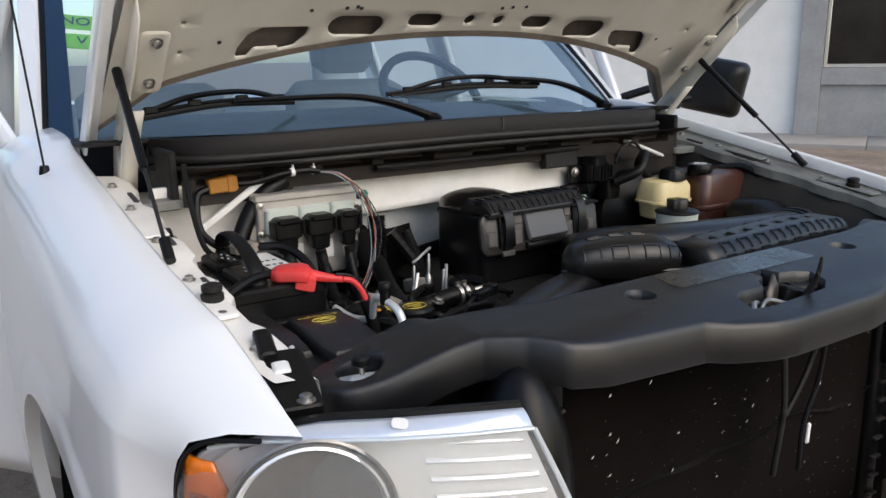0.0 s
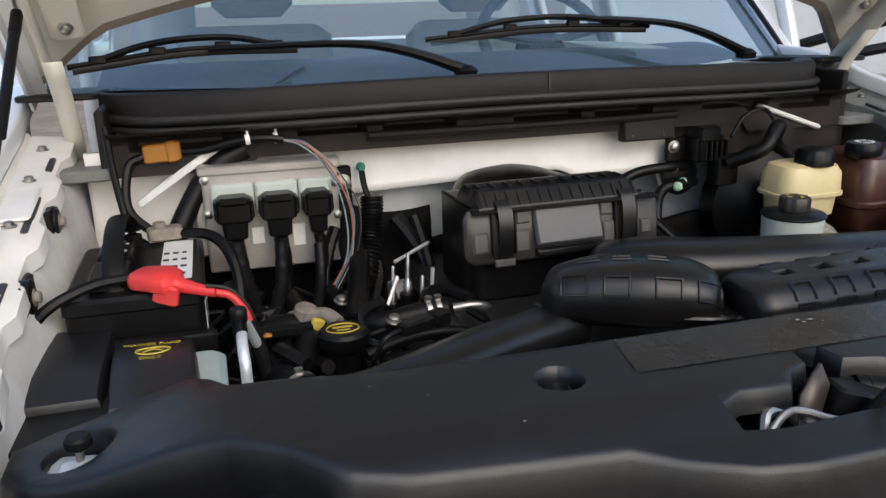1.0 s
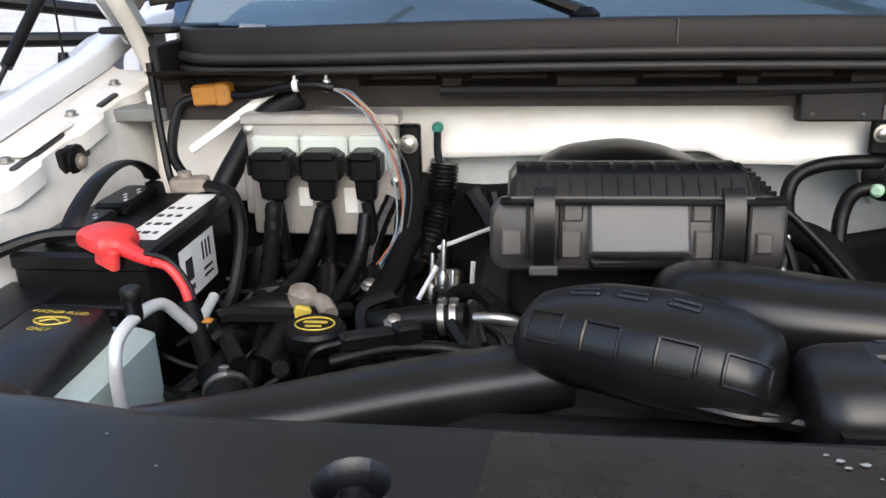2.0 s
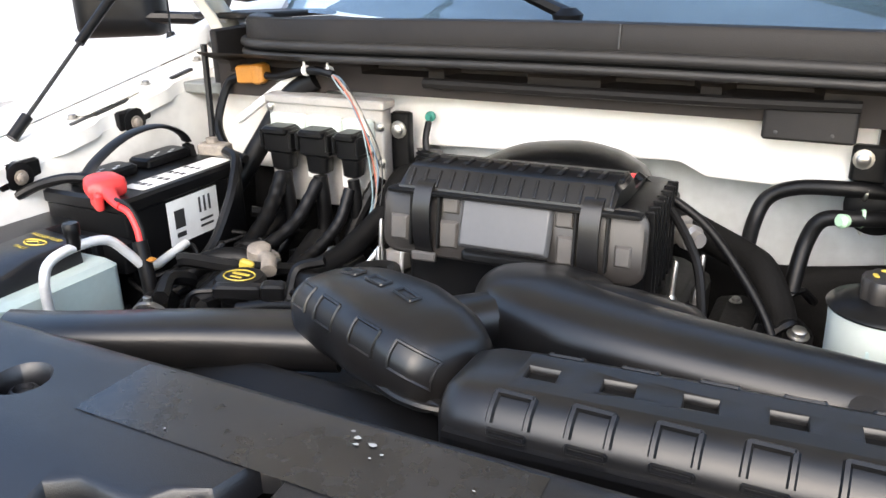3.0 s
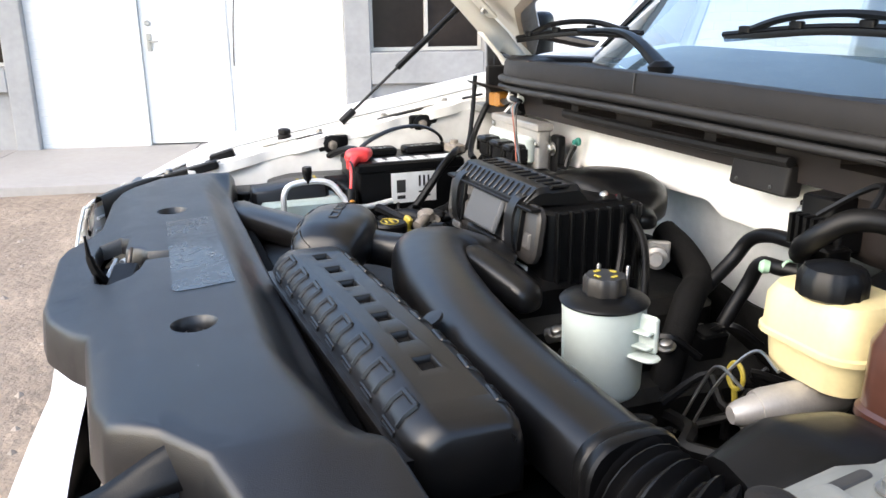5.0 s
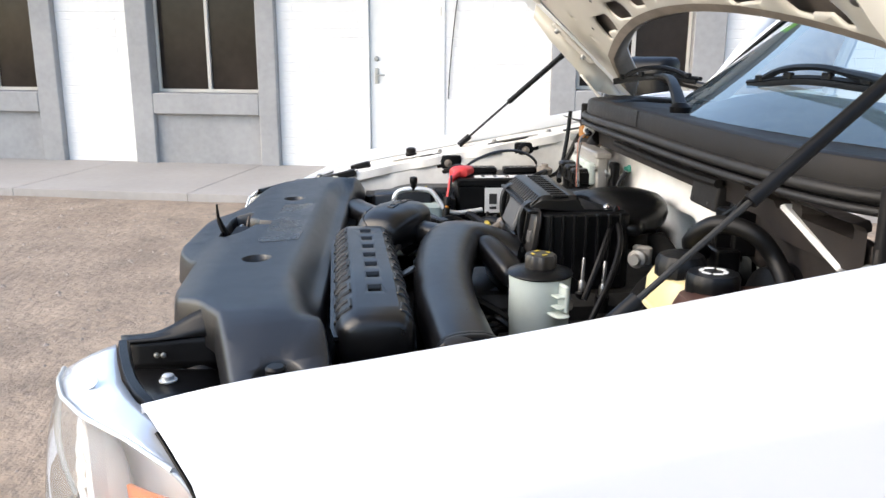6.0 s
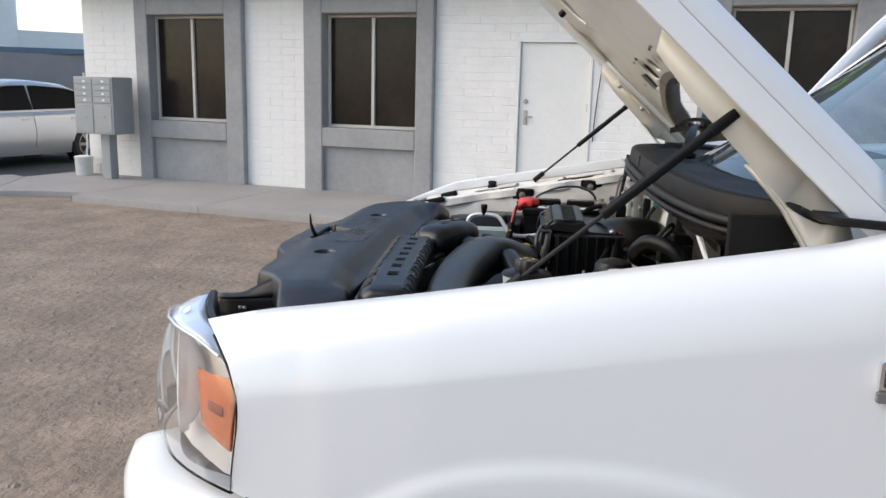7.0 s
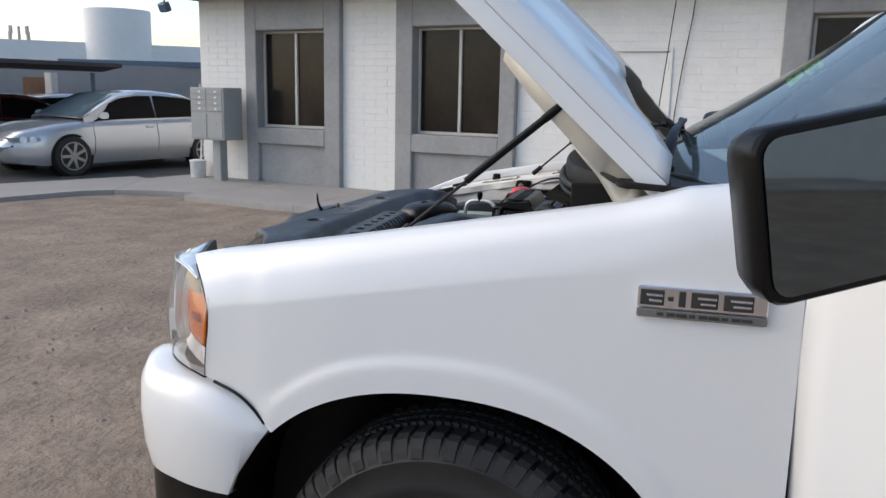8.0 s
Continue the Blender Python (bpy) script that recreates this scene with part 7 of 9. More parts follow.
    for du in (-0.02, -0.012, -0.006, 0.0, 0.006, 0.022, 0.027):
        bm = bmesh.new()
        rbox(bm, (0.003, 0.002, 0.009), abox(0.268 + du * 0.8, 0.0086, -0.112), (-6, 0, A_ROT), r=0.0005, b=0.0002, k=1)
        part("bar", bm, M_INK, lab)
    # throttle body and studs
    bm = bmesh.new()
    loft_path(bm, dense([(0.03, 0.80, 1.02, 0.07, 0.035, 0), (0.10, 0.81, 1.02, 0.075, 0.035, 0), (0.18, 0.83, 1.01, 0.07, 0.03, 0)], 3), 16)
    part("throttle_body", bm, M_BLACK, truck)
    for x, y, z in ((0.178, 0.905, 1.03), (0.205, 0.94, 1.03), (-0.25, 0.90, 1.03), (-0.27, 0.93, 1.0), (-0.235, 0.865, 1.0)):
        st = bay("stud", "pale zinc threaded stud")
        bm = bmesh.new()
        lathe(bm, [(0.008, -0.03), (0.008, -0.008), (0.005, -0.004), (0.004, 0.0), (0.0036, 0.04), (0.002, 0.043)], (x, y, z), (0.05, 0.03, 1), n=12)
        part("pin", bm, M_STEEL, st)
        bm = bmesh.new()
        lathe(bm, [(0.014, -0.06), (0.014, -0.028), (0.010, -0.024)], (x, y, z), (0.05, 0.03, 1), n=12)
        part("boot", bm, M_BLACK, st)


build_airbox()


def build_reservoirs():
    ps = bay("power_steering_reservoir", "milky power steering reservoir with a black cap")
    c = Vector((0.408, 0.776, 0))
    bm = bmesh.new()
    lathe(bm, [(0.036, 0.985), (0.045, 0.992), (0.049, 1.0), (0.0505, 1.09), (0.0515, 1.106), (0.045, 1.11)], c, n=32)
    part("tank", bm, M_MILKY, ps)
    bm = bmesh.new()
    lathe(bm, [(0.050, 1.106), (0.0535, 1.107), (0.0545, 1.109), (0.052, 1.112), (0.034, 1.1165), (0.025, 1.118)], c, n=36)
    part("collar", bm, M_BLACK, ps)
    bm = bmesh.new()
    lathe(bm, [(0.0245, 1.116), (0.0255, 1.120), (0.0255, 1.136), (0.0235, 1.140), (0.004, 1.141)], c, n=48, wobble=lambda a: 1 + 0.05 * math.cos(a * 9))
    cap = part("cap", bm, M_PANEL, ps)
    for a in (0.3, 1.9, 3.4, 5.0):
        bm = bmesh.new()
        rbox(bm, (0.010, 0.005, 0.001), c + Vector((0.014 * math.cos(a), 0.014 * math.sin(a), 1.1415)), (0, 0, math.degrees(a) + 90), r=0.002, b=0.0002)
        part("print", bm, M_YELLOW, cap)
    bm = bmesh.new()
    rbox(bm, (0.030, 0.008, 0.046), c + Vector((0.052, 0.028, 1.080)), (0, 0, 20), r=0.003)
    for z in (1.066, 1.084):
        rbox(bm, (0.028, 0.018, 0.003), c + Vector((0.053, 0.020, z)), (0, 0, 20), r=0.003, b=0.001)
    rbox(bm, (0.044, 0.028, 0.005), c + Vector((0.056, 0.020, 1.054)), (0, 0, 20), r=0.012, b=0.002)
    part("bracket", bm, M_MILKY, ps)
    bm = bmesh.new()
    rbox(bm, (0.006, 0.003, 0.05), c + Vector((-0.01, -0.0478, 1.055)), r=0.001, b=0.0005)
    part("level_mark", bm, M_FLUID, ps)
    bm = bmesh.new()
    rbox(bm, (0.05, 0.03, 0.02), c + Vector((-0.045, 0.0, 0.992)), (0, 20, 0), r=0.005)
    part("foot", bm, M_MILKY, ps)

    br = bay("brake_reservoir", "yellowed brake fluid reservoir on a metal cylinder")
    bm = bmesh.new()
    rings = []
    for z, f in ((1.045, 0.6), (1.052, 0.8), (1.09, 0.86), (1.092, 1.0), (1.098, 1.0), (1.10, 0.95), (1.135, 0.93), (1.15, 0.80), (1.155, 0.6)):
        rings.append([Vector((0.575 + x * f, 0.965 + y * f, z)) for x, y in roundrect(0.075, 0.055, 0.035, 5)])
    loft(bm, rings)
    part("tank", bm, M_CREAM, br)
    bm = bmesh.new()
    lathe(bm, [(0.032, 1.150), (0.036, 1.153), (0.036, 1.172), (0.030, 1.182), (0.010, 1.188)], (0.585, 0.945, 0), n=40, wobble=lambda a: 1 + 0.03 * math.cos(a * 14))
    part("cap", bm, M_BLACK, br)
    bm = bmesh.new()
    lathe(bm, [(0.021, 0), (0.023, 0.01), (0.023, 0.10), (0.020, 0.105)], (0.572, 0.872, 1.022), (0.15, 0.95, 0.1), n=24)
    lathe(bm, [(0.010, -0.03), (0.015, -0.02), (0.018, 0.0)], (0.572, 0.872, 1.022), (0.15, 0.95, 0.1), n=24)
    part("master_cylinder", bm, M_ALU, br)
    for dz, dx in ((0.0, 0.0), (0.03, 0.02)):
        bm = bmesh.new()
        tube(bm, [(0.545 + dx, 0.875 + dz, 1.035 + dz * 0.8), (0.49 + dx, 0.89 + dz, 1.035 + dz * 0.8), (0.465 + dx, 0.89, 1.01), (0.445 + dx, 0.865, 0.93)], 0.0022, n=6)
        part("brake_line", bm, M_STEEL, br)
    bm = bmesh.new()
    lathe(bm, [(0.12, 0.0), (0.125, 0.02), (0.115, 0.05), (0.07, 0.07), (0.05, 0.085)], (0.585, 1.13, 1.04), (-0.1, -1, 0), n=36)
    part("brake_booster", bm, M_RUBBER, truck, "round black brake booster on the firewall")

    ct = bay("coolant_tank", "brown-stained translucent coolant tank")
    bm = bmesh.new()
    rings = []
    for z, f in ((0.98, 0.85), (0.99, 0.92), (1.06, 0.93), (1.064, 0.98), (1.072, 0.98), (1.076, 0.94), (1.14, 0.93), (1.158, 0.85), (1.165, 0.7)):
        rings.append([Vector((0.765 + x * f, 0.975 + y * f, z)) for x, y in roundrect(0.105, 0.085, 0.03, 4)])
    loft(bm, rings)
    part("tank", bm, M_BROWN, ct)
    bm = bmesh.new()
    lathe(bm, [(0.030, 1.155), (0.034, 1.16), (0.034, 1.182), (0.031, 1.187), (0.002, 1.188)], (0.70, 0.945, 0), n=40, wobble=lambda a: 1 + 0.025 * math.cos(a * 16))
    cap = part("cap", bm, M_BLACK, ct)
    for a in range(6):
        bm = bmesh.new()
        t = a * math.pi / 3
        rbox(bm, (0.013, 0.006, 0.001), (0.70 + 0.015 * math.cos(t), 0.945 + 0.015 * math.sin(t), 1.1887), (0, 0, math.degrees(t) + 90), r=0.002, b=0.0002)
        part("print", bm, M_LABEL, cap)
    bm = bmesh.new()
    tube(bm, [(0.80, 0.96, 1.165), (0.84, 0.90, 1.17), (0.86, 0.82, 1.12), (0.84, 0.76, 1.06)], 0.010, n=8)
    part("hose", bm, M_RUBBER, ct)
    bm = bmesh.new()
    loft_path(bm, dense([(0.74, 0.70, 1.02, 0.06, 0.06, 80), (0.745, 0.76, 1.03, 0.075, 0.075, 85), (0.75, 0.84, 1.03, 0.07, 0.07, 90), (0.755, 0.88, 1.02, 0.03, 0.03, 90)], 4), 18)
    part("side_housing", bm, M_BLACK, truck, "black housing beside the coolant tank")


build_reservoirs()


def build_battery():
    b = bay("battery", "black car battery with white labels and a hold-down strap")
    bm = bmesh.new()
    rbox(bm, (0.175, 0.26, 0.20), (-0.665, 0.855, 0.995), r=0.008, b=0.004)
    part("case", bm, M_BLACK, b)
    bm = bmesh.new()
    rbox(bm, (0.181, 0.266, 0.025), (-0.665, 0.855, 1.098), r=0.010, b=0.005)
    part("lid", bm, M_BLACK, b)
    for y in (0.80, 0.92):
        bm = bmesh.new()
        rbox(bm, (0.05, 0.10, 0.018), (-0.70, y, 1.118), r=0.008, b=0.004)
        vent = part("vent_cap", bm, M_BLACK, b)
        for i in range(5):
            bm = bmesh.new()
            rbox(bm, (0.004, 0.008, 0.0008), (-0.685 - 0.007 * (i % 3), y - 0.03 + 0.013 * i, 1.1275), r=0.001, b=0.0002, k=1)
            part("print", bm, M_LABEL, vent)
    bm = bmesh.new()
    rbox(bm, (0.045, 0.20, 0.001), (-0.612, 0.875, 1.1112), (0, 0, 0), r=0.003, b=0.0003)
    lab = part("top_label", bm, M_LABEL, b, "white label with black bars")
    rnd = random.Random(2)
    for i in range(12):
        bm = bmesh.new()
        rbox(bm, (0.006 + rnd.random() * 0.004, 0.010, 0.0006), (-0.628 + 0.013 * (i % 3), 0.80 + 0.035 * (i // 3), 1.1119), r=0.001, b=0.0002, k=1)
        part("bar", bm, M_INK, lab)
    bm = bmesh.new()
    rbox(bm, (0.001, 0.112, 0.072), (-0.5769, 0.858, 1.048), r=0.003, b=0.0003)
    lab = part("side_label", bm, M_LABEL, b, "large white warning label with black marks")
    for y, z, w, h in ((0.826, 1.052, 0.022, 0.030), (0.826, 1.026, 0.02, 0.008), (0.872, 1.062, 0.005, 0.026), (0.883, 1.062, 0.005, 0.026), (0.894, 1.062, 0.005, 0.026), (0.884, 1.036, 0.03, 0.004), (0.884, 1.026, 0.03, 0.004)):
        bm = bmesh.new()
        rbox(bm, (0.0006, w, h), (-0.5759, y, z), r=0.001, b=0.0002, k=1)
        part("bar", bm, M_INK, lab)
    bm = bmesh.new()
    tube(bm, [(-0.690, 0.750, 1.09), (-0.690, 0.758, 1.125), (-0.690, 0.79, 1.150), (-0.690, 0.85, 1.172), (-0.688, 0.915, 1.174), (-0.682, 0.96, 1.150), (-0.68, 0.972, 1.11)], 0.011, n=8, squash=(1.3, 0.35))
    part("carry_strap", bm, M_RUBBER, b)
    bm = bmesh.new()
    rbox(bm, (0.205, 0.022, 0.05), (-0.665, 0.708, 1.03), r=0.004)
    for x in (-0.73, -0.69, -0.65, -0.61):
        rbox(bm, (0.012, 0.03, 0.045), (x, 0.70, 1.03), r=0.003)
    part("tray_front", bm, M_RUBBER, b)
    # clamps and cables
    red = bay("battery_terminal_cover", "bright red vinyl terminal cover with a red cable")
    bm = bmesh.new()
    loft_path(bm, dense([(-0.668, 0.762, 1.122, 0.010, 0.008, -30), (-0.655, 0.755, 1.124, 0.026, 0.014, -30), (-0.625, 0.737, 1.125, 0.031, 0.015, -30), (-0.612, 0.729, 1.122, 0.028, 0.015, -28), (-0.603, 0.724, 1.119, 0.011, 0.010, -25), (-0.580, 0.712, 1.114, 0.008, 0.0075, -22), (-0.558, 0.703, 1.110, 0.0065, 0.006, -20)], 4), 14)
    part("boot", bm, M_RED, red)
    bm = bmesh.new()
    rbox(bm, (0.035, 0.012, 0.028), (-0.622, 0.716, 1.110), (0, 12, -25), r=0.004)
    part("flap", bm, M_RED, red)
    bm = bmesh.new()
    tube(bm, [(-0.558, 0.703, 1.110), (-0.540, 0.700, 1.104), (-0.525, 0.696, 1.085), (-0.518, 0.692, 1.066)], 0.0055, n=10)
    part("red_cable", bm, M_RED, red)
    bm = bmesh.new()
    tube(bm, [(-0.57, 0.705, 1.12), (-0.54, 0.703, 1.112), (-0.518, 0.698, 1.085), (-0.508, 0.692, 1.05)], 0.003, n=6)
    tube(bm, [(-0.520, 0.692, 1.068), (-0.51, 0.687, 1.03), (-0.50, 0.68, 0.98), (-0.49, 0.66, 0.90)], 0.011, n=10)
    part("black_cable", bm, M_RUBBER, red)
    bm = bmesh.new()
    rbox(bm, (0.012, 0.012, 0.006), (-0.497, 0.688, 1.045), r=0.002)
    part("copper_tab", bm, M_ORANGE, red)
    neg = bay("ground_terminal", "corroded lead battery terminal with a black cable")
    bm = bmesh.new()
    rbox(bm, (0.055, 0.032, 0.020), (-0.632, 0.982, 1.125), (0, 0, 10), r=0.006)
    lathe(bm, [(0.011, 0), (0.010, 0.018)], (-0.640, 0.984, 1.125), n=12)
    part("clamp", bm, M_LEAD, neg)
    bm = bmesh.new()
    tube(bm, [(-0.605, 0.978, 1.124), (-0.56, 0.95, 1.122), (-0.535, 0.915, 1.10), (-0.525, 0.88, 1.06), (-0.53, 0.83, 1.0), (-0.545, 0.75, 0.97)], 0.009, n=8)
    part("cable", bm, M_RUBBER, neg)
    # big black cable on the tray
    for pts, r in (([(-0.66, 0.76, 1.125), (-0.72, 0.735, 1.125), (-0.78, 0.70, 1.10), (-0.80, 0.62, 1.05)], 0.008), ([(-0.74, 0.70, 1.06), (-0.70, 0.66, 1.045), (-0.64, 0.655, 1.02)], 0.004)):
        bm = bmesh.new()
        tube(bm, pts, r, n=8)
        part("loom", bm, M_RUBBER, truck, "black wiring loom")
    # round rubber mounts on the inner wall
    for y, z in ((0.712, 1.127), (0.951, 1.166)):
        rm = bay("round_mount", "black rubber mount with a bolt on the inner wall")
        bm = bmesh.new()
        rbox(bm, (0.012, 0.075, 0.07), (-0.79, y + 0.004, z - 0.012), r=0.004, b=0.004)
        rbox(bm, (0.010, 0.13, 0.06), (-0.788, y + 0.045, z - 0.045), (-18, 0, 0), r=0.004, b=0.004)
        lathe(bm, [(0.024, 0), (0.024, 0.014), (0.018, 0.016)], (-0.795, y, z), (1, 0, 0), n=20)
        part("pad", bm, M_RUBBER, rm)
        bolt("bolt", (-0.780, y, z), rm, (1, 0, 0), r=0.008, material=M_LEAD)
    for y, z in ((0.645, 1.085), (1.055, 1.16)):
        bm = bmesh.new()
        lathe(bm, [(0.010, 0), (0.010, 0.006), (0.005, 0.010)], (-0.785, y, z), (1, 0, 0), n=12)
        part("green_stud", bm, M_GREEN, truck, "green painted stud")


build_battery()


def build_washer():
    w = bay("washer_reservoir", "washer fluid reservoir under a black lid with yellow print")
    bm = bmesh.new()
    rbox(bm, (0.112, 0.186, 0.150), (-0.610, 0.590, 0.965), r=0.015, b=0.008)
    part("tank", bm, M_FLUID, w)
    # added black strip that hides the tank's front from the camera
    bm = bmesh.new()
    rbox(bm, (0.138, 0.006, 0.07), (-0.640, 0.490, 0.930), r=0.002, b=0.002)
    part("front_mask", bm, M_RUBBER, w)
    bm = bmesh.new()
    plate(bm, [(-0.676, 0.494), (-0.596, 0.488), (-0.590, 0.494), (-0.596, 0.645), (-0.606, 0.652), (-0.674, 0.660), (-0.682, 0.652)], (), lambda x, y: Vector((x, y, 1.074 - 0.010 * smooth((0.585 - y) / 0.07))),
          [((0, y), (0, 1)) for y in (0.53, 0.55, 0.57, 0.59)], skirt=[(0.003, 0.002), (0.005, 0.006), (0.008, 0.034), (0.014, 0.038)])
    lid = part("lid", bm, M_COVER, w)
    for body, x, y, size in (("WASHER FLUID", -0.640, 0.636, 0.0100), ("ONLY", -0.640, 0.594, 0.010)):
        cu = bpy.data.curves.new("print", "FONT")
        cu.body, cu.size, cu.align_x, cu.align_y, cu.extrude = body, size, "CENTER", "CENTER", 0.0002
        cu.materials.append(M_YELLOW)
        ob = new("print", cu)
        ob.parent = lid
        ob.matrix_world = pose(x, y, 1.0750, 0, 0, -5)
    bm = bmesh.new()
    c = Vector((-0.638, 0.615, 1.0746))
    tube(bm, [c + Vector((0.02 * math.cos(a) * (1 + 0.2 * math.sin(a)), 0.010 * math.sin(a), 0)) for a in (2 * math.pi * j / 16 for j in range(17))], 0.0012, n=5, k=1)
    tube(bm, [c + Vector((-0.012, -0.003, 0)), c + Vector((0, 0.005, 0)), c + Vector((0.012, -0.003, 0))], 0.0012, n=5, k=2)
    part("symbol", bm, M_YELLOW, lid)
    fb = bay("fuse_box", "black fuse box lid beside the washer reservoir")
    bm = bmesh.new()
    plate(bm, [(-0.79, 0.545), (-0.697, 0.545), (-0.697, 0.735), (-0.79, 0.74)], (), lambda x, y: Vector((x, y, 1.066 - 0.03 * smooth((0.60 - y) / 0.13))), [((0, y), (0, 1)) for y in (0.5, 0.53, 0.56, 0.6)], skirt=[(0.003, 0.003), (0.006, 0.012), (0.008, 0.08)])
    part("lid", bm, M_COVER, fb)
    bm = bmesh.new()
    rbox(bm, (0.12, 0.20, 0.05), (-0.74, 0.56, 1.02), r=0.02)
    part("lower_tray", bm, M_BLACK, truck)
    ac = bay("air_con_pipe", "silver bent air conditioning pipe with a black cap")
    bm = bmesh.new()
    tube(bm, [(-0.531, 0.543, 0.95), (-0.531, 0.542, 1.02), (-0.531, 0.545, 1.065), (-0.532, 0.562, 1.085), (-0.531, 0.605, 1.090), (-0.526, 0.645, 1.084), (-0.518, 0.668, 1.058), (-0.512, 0.686, 1.034), (-0.516, 0.712, 1.025), (-0.526, 0.740, 1.024), (-0.532, 0.790, 1.03)], 0.0068, n=12)
    part("pipe", bm, M_BRIGHT, ac)
    bm = bmesh.new()
    lathe(bm, [(0.008, -0.022), (0.009, -0.018), (0.009, -0.004), (0.0105, -0.002), (0.011, 0.012), (0.009, 0.015)], (-0.533, 0.598, 1.108), n=16)
    part("valve_cap", bm, M_RUBBER, ac)


build_washer()


def build_module():
    md = bay("engine_control_module", "aluminium control module with three large plugs")
    bm = bmesh.new()
    rbox(bm, (0.235, 0.03, 0.185), (-0.452, 1.074, 1.115), r=0.006, b=0.003)
    part("housing", bm, M_ALU, md)
    bm = bmesh.new()
    rbox(bm, (0.245, 0.04, 0.016), (-0.452, 1.074, 1.205), r=0.004, b=0.003)
    part("top_flange", bm, M_ALU, md)
    for i, (x, w) in enumerate(((-0.520, 0.066), (-0.445, 0.066), (-0.378, 0.050))):
        pl = new("plug")
        pl.parent = md
        bm = bmesh.new()
        rbox(bm, (w + 0.008, 0.02, 0.055), (x, 1.052, 1.155), r=0.008, b=0.004)
        part("socket", bm, M_MILKY, pl, "white plastic socket")
        bm = bmesh.new()
        rbox(bm, (w * 0.92, 0.04, 0.045), (x, 1.032, 1.142), r=0.006, b=0.005)
        rbox(bm, (w * 0.75, 0.05, 0.014), (x, 1.028, 1.160), r=0.005, b=0.004)
        rbox(bm, (w * 0.60, 0.026, 0.034), (x, 1.030, 1.106), r=0.006, b=0.004, taper=1.1)
        for k in (-1, 1):
            rbox(bm, (0.006, 0.046, 0.03), (x + k * w * 0.46, 1.030, 1.145), r=0.002, b=0.002, k=1)
        part("body", bm, M_BLACK, pl)
        bm = bmesh.new()
        tube(bm, [(x, 1.027, 1.085), (x + 0.004, 1.026, 1.04), (x - 0.006 * (i - 1), 1.02, 0.98), (x - 0.02 * (i - 1) - 0.03, 0.96, 0.92)], 0.0125 if i < 2 else 0.010, n=10)
        part("loom", bm, M_RUBBER, pl)
    for x, z, h in ((-0.482, 1.085, 0.03), (-0.41, 1.08, 0.04)):
        bm = bmesh.new()
        rbox(bm, (0.022, 0.002, h), (x, 1.0578, z), r=0.001, b=0.0005, k=1)
        part("label", bm, M_LABEL, md)
    for x, z in ((-0.563, 1.13), (-0.563, 1.19), (-0.340, 1.11), (-0.340, 1.17)):
        bolt("bolt", (x, 1.060, z), md, (0, -1, 0), r=0.006)
    bm = bmesh.new()
    rbox(bm, (0.035, 0.02, 0.10), (-0.322, 1.10, 1.14), r=0.005)
    part("bracket", bm, M_RUBBER, md)
    bolt("bolt", (-0.322, 1.088, 1.162), md, (0, -1, 0), r=0.010)
    bolt("bolt", (-0.334, 1.068, 1.052), md, (0, -1, 0), r=0.010)
    bm = bmesh.new()
    rbox(bm, (0.02, 0.03, 0.10), (-0.575, 1.09, 1.10), r=0.004)
    part("side_bracket", bm, M_ALU, md)

    oc = bay("amber_connector", "amber plastic wiring connector with coloured wires")
    bm = bmesh.new()
    rbox(bm, (0.062, 0.028, 0.032), (-0.628, 1.098, 1.238), (0, -4, 0), r=0.005)
    rbox(bm, (0.02, 0.032, 0.036), (-0.612, 1.098, 1.239), (0, -4, 0), r=0.005)
    part("housing", bm, M_ORANGE, oc)
    bm = bmesh.new()
    tube(bm, [(-0.597, 1.095, 1.236), (-0.56, 1.085, 1.238), (-0.50, 1.07, 1.252), (-0.455, 1.06, 1.256), (-0.425, 1.058, 1.252)], 0.007, n=8)
    tube(bm, [(-0.658, 1.095, 1.232), (-0.685, 1.09, 1.215), (-0.69, 1.06, 1.15), (-0.645, 1.03, 1.11), (-0.60, 1.02, 1.10)], 0.008, n=8)
    tube(bm, [(-0.712, 1.07, 1.29), (-0.705, 1.06, 1.20), (-0.69, 1.04, 1.12), (-0.66, 1.0, 1.10)], 0.006, n=8)
    part("loom", bm, M_RUBBER, oc)
    wires = [((0.35, 0.10, 0.06), 0.0), ((0.10, 0.16, 0.22), 0.004), ((0.30, 0.26, 0.22), 0.008), ((0.04, 0.04, 0.04), 0.012), ((0.22, 0.30, 0.32), -0.004)]
    sway = random.Random(9)
    for i, (col, o) in enumerate(wires):
        d = [Vector((sway.uniform(-0.006, 0.006) + o, sway.uniform(-0.006, 0.006), sway.uniform(-0.004, 0.004))) for _ in range(6)]
        line = [(-0.43, 1.058, 1.252), (-0.395, 1.03, 1.245), (-0.355, 1.015, 1.20), (-0.325, 1.01, 1.13), (-0.33, 1.01, 1.05), (-0.37, 1.0, 0.985)]
        bm = bmesh.new()
        tube(bm, [Vector(p) + q * (0.3 if k == 0 else 1.0) for k, (p, q) in enumerate(zip(line, d))], 0.0014, n=6)
        part("wire", bm, mat("wire_colour", col, 0.5), oc)
    for x in (-0.485, -0.437):
        bm = bmesh.new()
        lathe(bm, [(0.009, -0.004), (0.010, 0), (0.009, 0.004)], (x, 1.064, 1.255), (1, 0, 0.1), n=10)
        rbox(bm, (0.004, 0.004, 0.014), (x, 1.06, 1.268), r=0.001, b=0.001, k=1)
        part("cable_tie", bm, M_LABEL, oc)
    # diagonal brace and thick loom behind the module
    bm = bmesh.new()
